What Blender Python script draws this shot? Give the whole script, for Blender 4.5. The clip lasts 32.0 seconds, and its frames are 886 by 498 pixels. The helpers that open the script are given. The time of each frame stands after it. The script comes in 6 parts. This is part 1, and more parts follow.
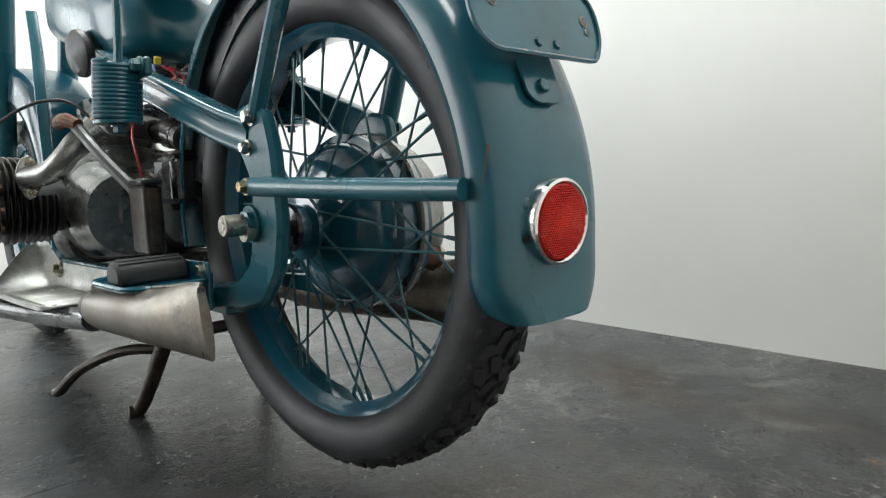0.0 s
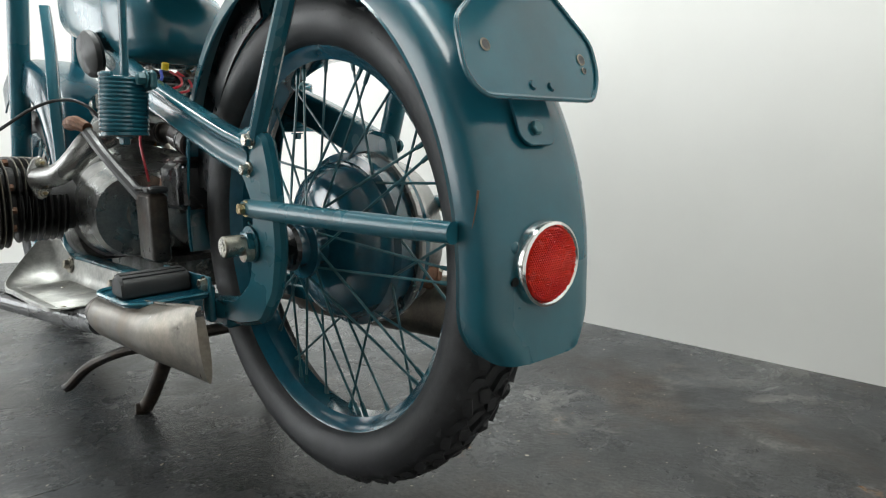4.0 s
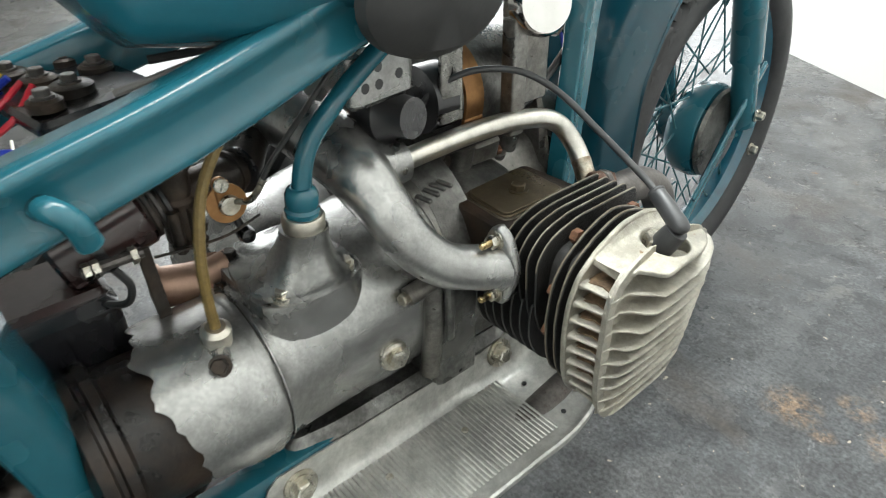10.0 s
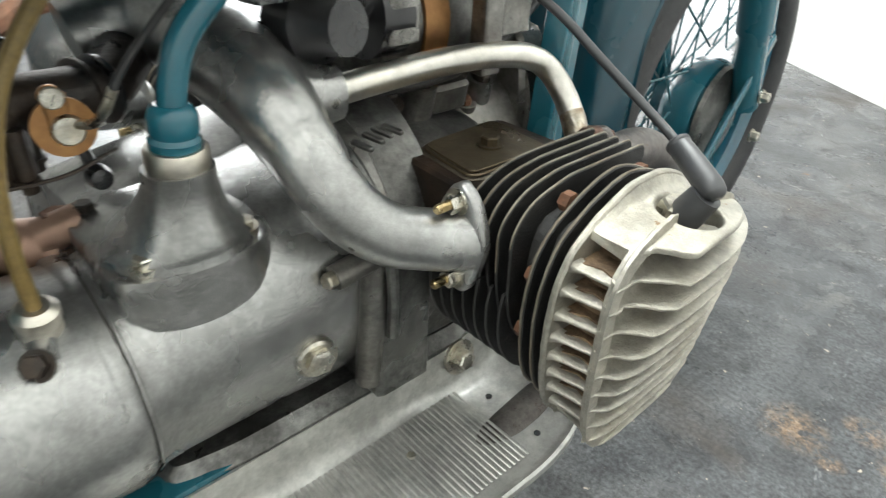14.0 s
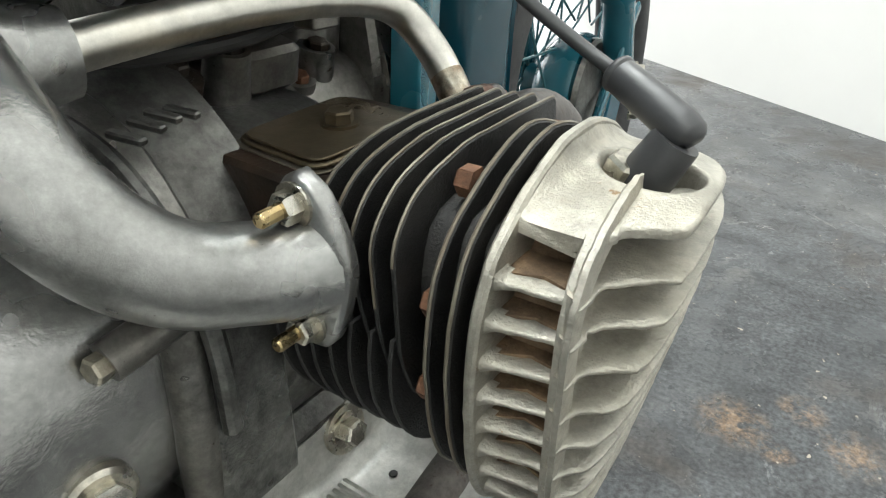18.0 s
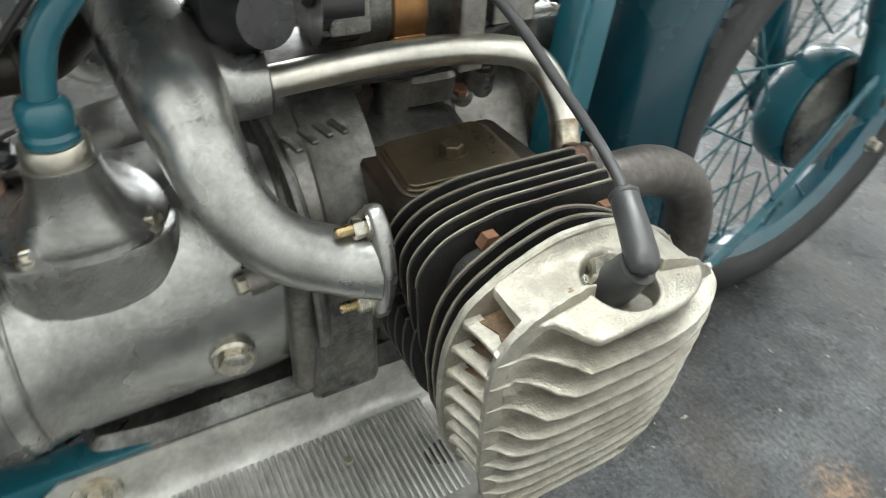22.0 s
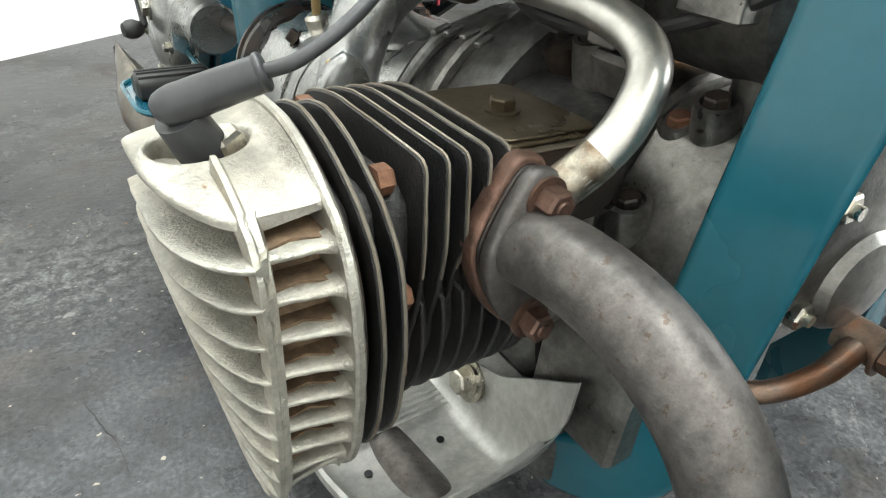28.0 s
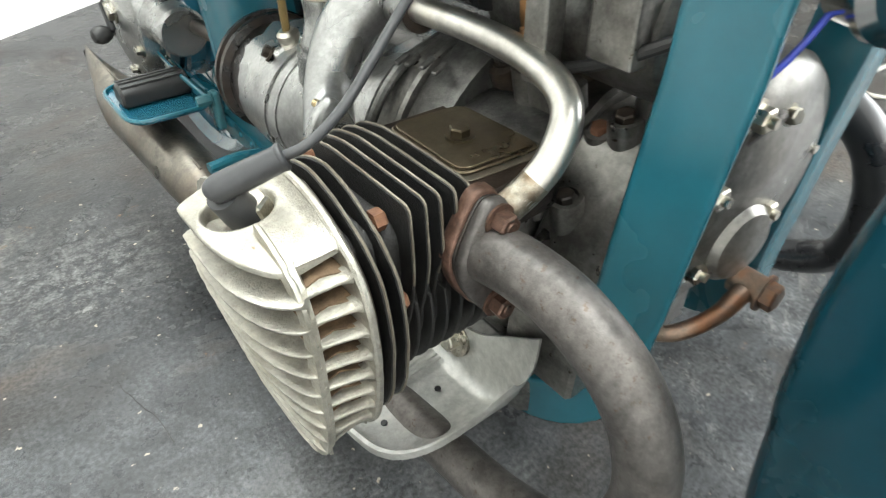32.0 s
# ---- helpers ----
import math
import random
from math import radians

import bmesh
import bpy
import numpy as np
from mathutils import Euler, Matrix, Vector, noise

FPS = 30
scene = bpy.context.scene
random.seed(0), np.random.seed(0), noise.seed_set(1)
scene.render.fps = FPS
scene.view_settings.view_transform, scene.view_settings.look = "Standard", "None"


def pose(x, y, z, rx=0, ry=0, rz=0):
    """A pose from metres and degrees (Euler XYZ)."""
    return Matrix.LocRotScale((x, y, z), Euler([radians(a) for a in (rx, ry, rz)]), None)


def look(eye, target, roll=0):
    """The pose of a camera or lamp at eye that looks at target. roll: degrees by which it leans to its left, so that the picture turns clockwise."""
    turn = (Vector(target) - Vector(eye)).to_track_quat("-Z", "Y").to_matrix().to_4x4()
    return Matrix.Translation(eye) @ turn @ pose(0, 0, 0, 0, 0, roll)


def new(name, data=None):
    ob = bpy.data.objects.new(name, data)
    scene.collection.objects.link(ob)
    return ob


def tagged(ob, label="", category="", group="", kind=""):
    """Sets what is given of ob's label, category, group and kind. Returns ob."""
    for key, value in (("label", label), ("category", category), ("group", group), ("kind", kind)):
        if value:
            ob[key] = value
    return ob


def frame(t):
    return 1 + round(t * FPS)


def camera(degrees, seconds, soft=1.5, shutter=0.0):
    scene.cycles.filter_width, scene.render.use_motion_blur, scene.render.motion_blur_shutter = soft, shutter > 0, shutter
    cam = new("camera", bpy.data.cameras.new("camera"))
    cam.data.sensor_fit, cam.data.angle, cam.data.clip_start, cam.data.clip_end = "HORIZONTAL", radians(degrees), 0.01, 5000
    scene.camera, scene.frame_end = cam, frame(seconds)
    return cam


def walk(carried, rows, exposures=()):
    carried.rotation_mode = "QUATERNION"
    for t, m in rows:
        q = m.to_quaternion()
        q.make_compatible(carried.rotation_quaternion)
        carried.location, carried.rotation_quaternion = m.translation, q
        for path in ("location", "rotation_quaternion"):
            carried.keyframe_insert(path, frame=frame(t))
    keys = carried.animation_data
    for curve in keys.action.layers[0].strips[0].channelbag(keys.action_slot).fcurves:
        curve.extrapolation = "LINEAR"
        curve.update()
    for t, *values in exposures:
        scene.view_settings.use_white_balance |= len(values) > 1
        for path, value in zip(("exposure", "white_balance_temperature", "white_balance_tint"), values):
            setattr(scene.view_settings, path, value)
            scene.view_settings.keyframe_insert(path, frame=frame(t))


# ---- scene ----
cam = camera(69.25, 32.0, soft=1.1, shutter=0.25)
PATH = [
    (0, -0.5358, -0.8221, 0.4786, 83.28, 2.24, -42.63),
    (0.5, -0.5365, -0.8202, 0.4798, 83.25, 2.18, -42.36),
    (1, -0.5375, -0.8219, 0.4828, 83.13, 2.14, -42.36),
    (1.5, -0.5346, -0.8214, 0.4769, 83.57, 1.71, -42.18),
    (2, -0.5372, -0.8243, 0.4846, 83.65, 1.98, -42.66),
    (2.5, -0.5419, -0.8253, 0.4891, 83.97, 1.96, -42.72),
    (3, -0.5373, -0.8226, 0.4851, 83.98, 1.80, -42.69),
    (3.5, -0.5355, -0.8226, 0.4816, 84.17, 1.53, -42.80),
    (5.5, -0.2309, -0.9414, 0.9717, 59.98, -2.26, -18.63),
    (6, -0.0446, -0.8876, 1.0040, 56.09, -3.85, -5.23),
    (6.5, 0.1602, -0.7881, 1.0076, 52.67, -2.96, 8.61),
    (7, 0.3346, -0.6729, 0.9892, 50.41, -3.13, 20.34),
    (7.5, 0.4443, -0.5122, 0.9589, 49.41, -2.61, 28.61),
    (8, 0.5564, -0.3308, 0.9546, 50.56, -3.85, 38.37),
    (8.5, 0.6329, -0.1259, 0.9580, 52.69, -3.54, 45.91),
    (9, 0.6301, 0.0885, 0.9496, 52.52, -3.04, 47.53),
    (9.5, 0.5995, 0.2938, 0.9155, 53.56, -1.37, 50.70),
    (10, 0.5345, 0.4342, 0.8678, 57.26, 0.83, 48.84),
    (10.5, 0.4995, 0.4718, 0.8097, 58.24, 1.59, 48.62),
    (11, 0.4963, 0.4738, 0.7986, 58.49, 0.38, 49.72),
    (11.5, 0.4962, 0.4642, 0.7989, 58.64, -2.51, 51.92),
    (12, 0.4914, 0.4613, 0.7877, 58.32, -3.20, 52.85),
    (12.5, 0.4857, 0.4659, 0.7795, 58.04, -3.59, 53.39),
    (13, 0.4854, 0.4763, 0.7786, 57.83, -3.74, 53.63),
    (13.5, 0.4837, 0.4885, 0.7756, 57.93, -4.16, 53.39),
    (14, 0.4490, 0.5355, 0.7512, 57.48, -2.35, 47.70),
    (14.5, 0.4002, 0.6088, 0.7060, 59.20, -1.43, 38.23),
    (16.5, 0.3534, 0.6479, 0.6554, 60.59, -0.34, 33.37),
    (17, 0.3546, 0.6532, 0.6554, 60.75, -0.31, 33.34),
    (17.5, 0.3537, 0.6542, 0.6578, 60.55, -0.57, 33.41),
    (18, 0.3563, 0.6492, 0.6558, 60.28, -0.50, 34.12),
    (18.5, 0.3541, 0.6331, 0.6551, 58.59, -0.62, 35.51),
    (19, 0.3575, 0.6298, 0.6576, 58.29, -0.86, 36.69),
    (19.5, 0.3589, 0.6297, 0.6649, 58.39, -1.24, 36.77),
    (20, 0.3632, 0.6322, 0.6718, 58.58, -1.83, 37.38),
    (20.5, 0.3670, 0.6393, 0.6722, 59.20, -1.45, 38.49),
    (21, 0.3686, 0.6402, 0.6720, 58.55, -1.41, 38.35),
    (21.5, 0.4002, 0.6384, 0.7081, 56.72, -0.57, 41.01),
    (22, 0.4715, 0.6994, 0.7776, 51.61, -2.24, 61.59),
    (22.5, 0.5351, 0.8026, 0.7971, 47.29, -6.92, 87.59),
    (23, 0.5327, 0.9540, 0.7803, 49.38, -5.10, 103.70),
    (23.5, 0.5127, 1.0673, 0.7653, 53.02, -6.12, 121.51),
    (24, 0.4301, 1.1732, 0.7731, 56.12, -5.12, 137.59),
    (24.5, 0.3870, 1.2657, 0.7727, 55.47, -3.41, 141.14),
    (25, 0.3654, 1.2708, 0.7395, 55.48, -2.10, 146.15),
    (25.5, 0.3586, 1.2594, 0.7012, 55.91, -2.33, 146.75),
    (27.5, 0.3428, 1.2184, 0.6688, 57.55, -3.18, 147.38),
    (28, 0.3450, 1.2161, 0.6697, 57.62, -3.29, 147.43),
    (28.5, 0.3443, 1.2149, 0.6680, 57.73, -3.48, 147.54),
    (29, 0.3448, 1.2145, 0.6649, 57.70, -3.69, 147.55),
    (29.5, 0.3375, 1.2116, 0.6591, 57.79, -3.56, 147.86),
    (30, 0.3191, 1.2176, 0.6556, 57.47, -2.70, 152.55),
    (30.5, 0.3016, 1.2242, 0.6529, 57.97, -2.85, 157.71),
    (31, 0.3053, 1.2253, 0.6609, 57.94, -3.05, 155.95),
    (31.5, 0.3337, 1.2287, 0.6856, 56.20, -1.43, 150.46),
    (32, 0.3854, 1.2643, 0.7735, 51.64, 0.51, 142.09),
]
# all lengths below are in units of this many metres
UNIT = 0.92
walk(cam, [(t, pose(x * UNIT, y * UNIT, z * UNIT, rx, ry, rz)) for t, x, y, z, rx, ry, rz in PATH],
     exposures=[(0, -0.31), (3.5, -0.31), (6, -0.3), (8, -0.15), (9, -0.08), (10.5, 0.19), (14, 0.23), (17, 0.0), (20, 0.06), (22, 0.11), (25, 0.25), (28, 0.43), (30.5, 0.38), (32, 0.64)])

# ---- light ----
# A white-walled workshop bay: daylight from the open side of the hall and a row of ceiling tubes.
world = bpy.data.worlds.new("sky")
scene.world = world
world.use_nodes = True
wn = world.node_tree
sky = wn.nodes.new("ShaderNodeTexSky")
sky.sky_type, sky.sun_disc, sky.sun_elevation, sky.sun_rotation = "NISHITA", False, radians(35), radians(300)
wn.nodes["Background"].inputs["Strength"].default_value = 0.1
wn.links.new(sky.outputs["Color"], wn.nodes["Background"].inputs["Color"])


def area(name, eye, target, sx, sy, watts, colour):
    lamp = bpy.data.lights.new(name, "AREA")
    lamp.shape, lamp.size, lamp.size_y, lamp.energy, lamp.color = "RECTANGLE", sx * UNIT, sy * UNIT, watts * UNIT ** 2, colour
    ob = new(name, lamp)
    ob.matrix_world = look(Vector(eye) * UNIT, Vector(target) * UNIT)
    return ob


area("window_light", (-4.5, 4.3, 1.75), (-1.0, 4.3, 0.9), 5.6, 2.6, 310, (0.95, 0.99, 1.0))
area("doorway_light", (-2.6, 8.6, 1.7), (-1.2, 3.0, 0.9), 2.4, 2.4, 90, (0.93, 0.98, 1.0))
area("ceiling_light_front", (-0.1, 1.4, 2.92), (-0.1, 1.4, 0), 0.6, 2.6, 100, (0.95, 1.0, 0.98))
area("ceiling_light_rear", (0.2, -1.0, 2.92), (0.2, -1.0, 0), 0.6, 2.2, 50, (0.95, 1.0, 0.98))


# ---- materials ----
def material(name, base, rough=0.5, metal=0.0, vary=0.15, scale=40.0, second=None, patch=6.0, amount=0.5,
             bump=0.1, grain=220.0, coat=0.0, spots=None, spot_scale=30.0, spot_edge=0.7, rough_vary=0.15, spec=0.5, grime=0.0, grime_scale=28.0, scratch=0.0):
    """Two scales of variation in colour, gloss and relief; spots: chips or stains of another colour."""
    m = bpy.data.materials.new(name)
    m.use_nodes = True
    t = m.node_tree
    n, l = t.nodes, t.links
    b = n["Principled BSDF"]
    co = n.new("ShaderNodeTexCoord")

    def noise_at(s, detail=6.0, r=0.6):
        q = n.new("ShaderNodeTexNoise")
        q.inputs["Scale"].default_value, q.inputs["Detail"].default_value, q.inputs["Roughness"].default_value = s, detail, r
        l.new(co.outputs["Object"], q.inputs["Vector"])
        return q.outputs["Fac"]

    def ramp(fac, a, c):
        q = n.new("ShaderNodeMapRange")
        q.inputs["From Min"].default_value, q.inputs["From Max"].default_value = a, c
        l.new(fac, q.inputs["Value"])
        return q.outputs["Result"]

    def mix(fac, a, c, mode="MIX"):
        q = n.new("ShaderNodeMix")
        q.data_type, q.blend_type = "RGBA", mode
        for i, v in ((0, fac), (6, a), (7, c)):
            if hasattr(v, "is_linked"):
                l.new(v, q.inputs[i])
            else:
                q.inputs[i].default_value = v if i == 0 else (*v, 1)
        return q.outputs[2]

    fine, coarse = noise_at(scale), noise_at(patch, 4.0)
    dark, light = tuple(c * (1 - vary) for c in base), tuple(min(1, c * (1 + vary)) for c in base)
    colour = mix(ramp(fine, 0.3, 0.7), dark, light)
    if second:
        f = n.new("ShaderNodeMath")
        f.operation = "MULTIPLY"
        l.new(ramp(coarse, 0.42, 0.62), f.inputs[0])
        f.inputs[1].default_value = amount
        colour = mix(f.outputs[0], colour, second)
    if spots:
        colour = mix(ramp(noise_at(spot_scale, 8.0, 0.7), spot_edge, spot_edge + 0.04), colour, spots)
    if grime:
        g = n.new("ShaderNodeMapRange")
        g.inputs["From Min"].default_value, g.inputs["From Max"].default_value = 0.40, 0.60
        g.inputs["To Min"].default_value, g.inputs["To Max"].default_value = 1 - grime, 1 + grime * 0.25
        l.new(noise_at(grime_scale, 12.0, 0.78), g.inputs["Value"])
        colour = mix(1.0, colour, g.outputs["Result"], "MULTIPLY")
    l.new(colour, b.inputs["Base Color"])
    rr = n.new("ShaderNodeMapRange")
    rr.inputs["From Min"].default_value, rr.inputs["From Max"].default_value = 0.3, 0.7
    rr.inputs["To Min"].default_value, rr.inputs["To Max"].default_value = max(0.03, rough - rough_vary), min(1, rough + rough_vary)
    l.new(coarse, rr.inputs["Value"])
    l.new(rr.outputs["Result"], b.inputs["Roughness"])
    b.inputs["Metallic"].default_value = metal
    b.inputs["Coat Weight"].default_value = coat
    b.inputs["Coat Roughness"].default_value = 0.12
    b.inputs["Specular IOR Level"].default_value = spec
    if bump:
        bp = n.new("ShaderNodeBump")
        bp.inputs["Strength"].default_value, bp.inputs["Distance"].default_value = bump, 0.002
        l.new(noise_at(grain, 5.0), bp.inputs["Height"])
        l.new(bp.outputs["Normal"], b.inputs["Normal"])
    return m


TEAL = material("teal_paint", (0.011, 0.100, 0.138), 0.25, 0, 0.08, 14, (0.018, 0.120, 0.148), 5, 0.3, 0.04, 60, 0.25,
                (0.17, 0.12, 0.07), 60, 0.765, 0.08, grime=0.10, grime_scale=9.0)
TEAL_WORN = material("worn_teal_paint", (0.022, 0.112, 0.135), 0.35, 0, 0.1, 20, (0.030, 0.13, 0.15), 6, 0.6, 0.08, 70, 0.25,
                     (0.16, 0.09, 0.05), 34, 0.69, 0.1, grime=0.2, grime_scale=20.0)
RIM_PAINT = material("glossy_blue_teal_paint", (0.009, 0.088, 0.138), 0.16, 0, 0.1, 30, (0.018, 0.10, 0.135), 8, 0.5, 0.04, 80, 0.9,
                     (0.2, 0.14, 0.08), 60, 0.74, 0.05, grime=0.15, grime_scale=30.0)
# the bike's teal darkened: the front fender's shade is in this colour
SHADED_TEAL = material("shaded_glossy_teal_paint", (0.004, 0.040, 0.060), 0.22, 0, 0.1, 30, (0.006, 0.048, 0.066), 8, 0.5, 0.04, 80, 0.15, spec=0.35)
PRIMER = material("bare_primer_scratch", (0.14, 0.055, 0.035), 0.6, 0, 0.3, 90, (0.08, 0.05, 0.04), 30, 0.6, 0.2, 200)
PALE_TEAL = material("pale_scraped_paint", (0.18, 0.33, 0.27), 0.55, 0, 0.25, 80, (0.08, 0.22, 0.21), 25, 0.6, 0.1, 200)
CAST = material("silver_cast_aluminium", (0.400, 0.400, 0.389), 0.27, 0.86, 0.16, 240, (0.27, 0.268, 0.26), 9, 0.55, 0.13, 520,
                spots=(0.12, 0.11, 0.10), spot_scale=210, spot_edge=0.68, grime=0.24, grime_scale=34.0, rough_vary=0.08)
# darker than CAST: for oily castings, and for shade on the bell housing
CAST_DARK = material("oily_shaded_cast_aluminium", (0.21, 0.21, 0.20), 0.36, 0.8, 0.25, 120, (0.10, 0.095, 0.088), 14, 0.6, 0.25, 380, grime=0.55, grime_scale=20.0)
CAST_MID = material("stained_cast_aluminium", (0.25, 0.245, 0.23), 0.34, 0.85, 0.2, 160, (0.17, 0.155, 0.135), 12, 0.6, 0.18, 480,
                    spots=(0.07, 0.055, 0.04), spot_scale=90, spot_edge=0.64, grime=0.45, grime_scale=26.0)
HEAD = material("sandblasted_aluminium", (0.48, 0.46, 0.405), 0.43, 0.82, 0.1, 200, (0.40, 0.37, 0.30), 18, 0.5, 0.50, 620,
                spots=(0.28, 0.19, 0.11), spot_scale=70, spot_edge=0.66, grime=0.30, grime_scale=30.0)
SHEET = material("dull_sheet_aluminium", (0.60, 0.60, 0.57), 0.46, 0.75, 0.1, 120, (0.36, 0.35, 0.33), 12, 0.5, 0.12, 300,
                 spots=(0.2, 0.17, 0.13), spot_scale=50, spot_edge=0.73, grime=0.30, grime_scale=20.0)
BLACK_FIN = material("black_enamel_iron", (0.011, 0.011, 0.011), 0.50, 0, 0.4, 240, (0.024, 0.021, 0.017), 20, 0.5, 0.6, 650, 0.05,
                     (0.10, 0.09, 0.07), 120, 0.72, grime=0.5, grime_scale=90.0)
FIN_EDGE = material("rubbed_fin_edge", (0.22, 0.20, 0.16), 0.5, 0.6, 0.3, 120, (0.12, 0.08, 0.05), 30, 0.5, 0.2, 400)
STEEL = material("scorched_steel_pipe", (0.115, 0.106, 0.100), 0.46, 0.65, 0.25, 110, (0.22, 0.195, 0.18), 16, 0.4, 0.15, 400,
                 spots=(0.10, 0.075, 0.06), spot_scale=160, spot_edge=0.60, grime=0.34, grime_scale=85.0)
MUFFLER = material("bare_welded_steel", (0.23, 0.21, 0.178), 0.40, 0.9, 0.2, 70, (0.15, 0.115, 0.09), 11, 0.6, 0.1, 260,
                   spots=(0.12, 0.09, 0.07), spot_scale=22, spot_edge=0.66, grime=0.45, grime_scale=22.0)
NICKEL = material("nickel_plated_tube", (0.60, 0.58, 0.53), 0.37, 1, 0.05, 60, (0.66, 0.60, 0.48), 14, 0.5, 0.03, 300,
                  spots=(0.24, 0.16, 0.09), spot_scale=40, spot_edge=0.75, rough_vary=0.06, grime=0.25, grime_scale=26.0)
STAINED = material("oil_stained_nickel", (0.50, 0.46, 0.38), 0.38, 0.95, 0.2, 90, (0.20, 0.12, 0.06), 34, 0.9, 0.1, 300, grime=0.5, grime_scale=60.0)
ZINC = material("zinc_plated_fastener", (0.60, 0.58, 0.52), 0.3, 1, 0.1, 120, (0.42, 0.36, 0.24), 40, 0.5, 0.05, 500, grime=0.35, grime_scale=60.0)
BRASS = material("yellow_passivated_stud", (0.48, 0.37, 0.20), 0.3, 1, 0.15, 200, (0.4, 0.3, 0.14), 60, 0.4, 0.1, 500)
RUST = material("rusty_iron", (0.17, 0.078, 0.040), 0.7, 0.2, 0.35, 160, (0.14, 0.06, 0.035), 50, 0.5, 0.4, 600, grime=0.4, grime_scale=60.0)
RUSTY_PIPE = material("rust_streaked_steel", (0.24, 0.19, 0.15), 0.4, 0.7, 0.3, 120, (0.17, 0.07, 0.03), 30, 0.9, 0.2, 400, grime=0.4, grime_scale=60.0)
COPPER = material("heat_stained_flange", (0.15, 0.085, 0.062), 0.45, 0.6, 0.25, 120, (0.12, 0.07, 0.05), 40, 0.5, 0.2, 450, grime=0.4, grime_scale=60.0)
DIRT = material("rusty_dirt_between_fins", (0.22, 0.145, 0.085), 0.7, 0.2, 0.3, 140, (0.10, 0.065, 0.04), 40, 0.6, 0.4, 500, grime=0.5, grime_scale=60.0)
BRONZE = material("bronzed_cover_steel", (0.135, 0.105, 0.065), 0.32, 0.7, 0.12, 160, (0.09, 0.075, 0.05), 18, 0.5, 0.1, 500, grime=0.25)
RUBBER = material("black_rubber", (0.018, 0.018, 0.018), 0.5, 0, 0.2, 90, (0.03, 0.03, 0.03), 20, 0.5, 0.08, 300)
BOOT = material("grey_black_rubber", (0.035, 0.036, 0.038), 0.42, 0, 0.12, 90, (0.05, 0.05, 0.052), 20, 0.5, 0.06, 300, grime=0.2)
TYRE = material("tyre_rubber", (0.024, 0.025, 0.027), 0.55, 0, 0.2, 60, (0.05, 0.05, 0.052), 10, 0.5, 0.15, 260, grime=0.3, grime_scale=40.0)
DARK = material("black_paint", (0.012, 0.012, 0.014), 0.28, 0, 0.2, 60, (0.02, 0.02, 0.02), 14, 0.5, 0.05, 200, 0.3)
GREASY = material("greasy_dark_iron", (0.045, 0.040, 0.036), 0.4, 0.5, 0.35, 80, (0.08, 0.05, 0.03), 25, 0.5, 0.3, 300, grime=0.5)
OIL_BLACK = material("oil_blackened_iron", (0.018, 0.016, 0.015), 0.34, 0.3, 0.3, 80, (0.085, 0.050, 0.030), 13, 0.55, 0.2, 300, grime=0.4)
PURPLE = material("brown_black_lacquer", (0.035, 0.018, 0.017), 0.3, 0, 0.2, 40, (0.02, 0.014, 0.014), 12, 0.5, 0.05, 200, 0.4)
CHROME = material("chrome", (0.75, 0.74, 0.72), 0.12, 1, 0.04, 60, (0.62, 0.60, 0.56), 20, 0.4, 0.02, 300, rough_vary=0.05)
RED_GLASS = material("red_reflector_lens", (0.62, 0.006, 0.004), 0.2, 0, 0.1, 90, (0.72, 0.03, 0.008), 16, 0.8, 0, 300, 0.2, spec=0.3)
RED_WIRE = material("red_wire", (0.55, 0.02, 0.04), 0.4, 0, 0.1)
BLUE_WIRE = material("blue_wire", (0.02, 0.05, 0.45), 0.4, 0, 0.1)
YELLOW = material("yellow_plastic", (0.75, 0.55, 0.03), 0.4, 0, 0.1)
GREY_WIRE = material("grey_cable", (0.16, 0.15, 0.14), 0.5, 0, 0.15)
OLIVE = material("ochre_cable_sheath", (0.17, 0.115, 0.035), 0.45, 0, 0.2, 300)
STRAP = material("copper_coloured_strap", (0.36, 0.19, 0.075), 0.38, 0.8, 0.2, 80, (0.2, 0.1, 0.05), 22, 0.5, 0.15, 300)
PINKISH = material("copper_tinted_casting", (0.42, 0.27, 0.2), 0.45, 0.6, 0.2, 80, (0.25, 0.16, 0.12), 20, 0.5, 0.2, 400)
WALL = material("white_wall_paint", (0.80, 0.79, 0.765), 0.55, 0, 0.02, 3, (0.74, 0.73, 0.70), 0.9, 0.5, 0.03, 40)


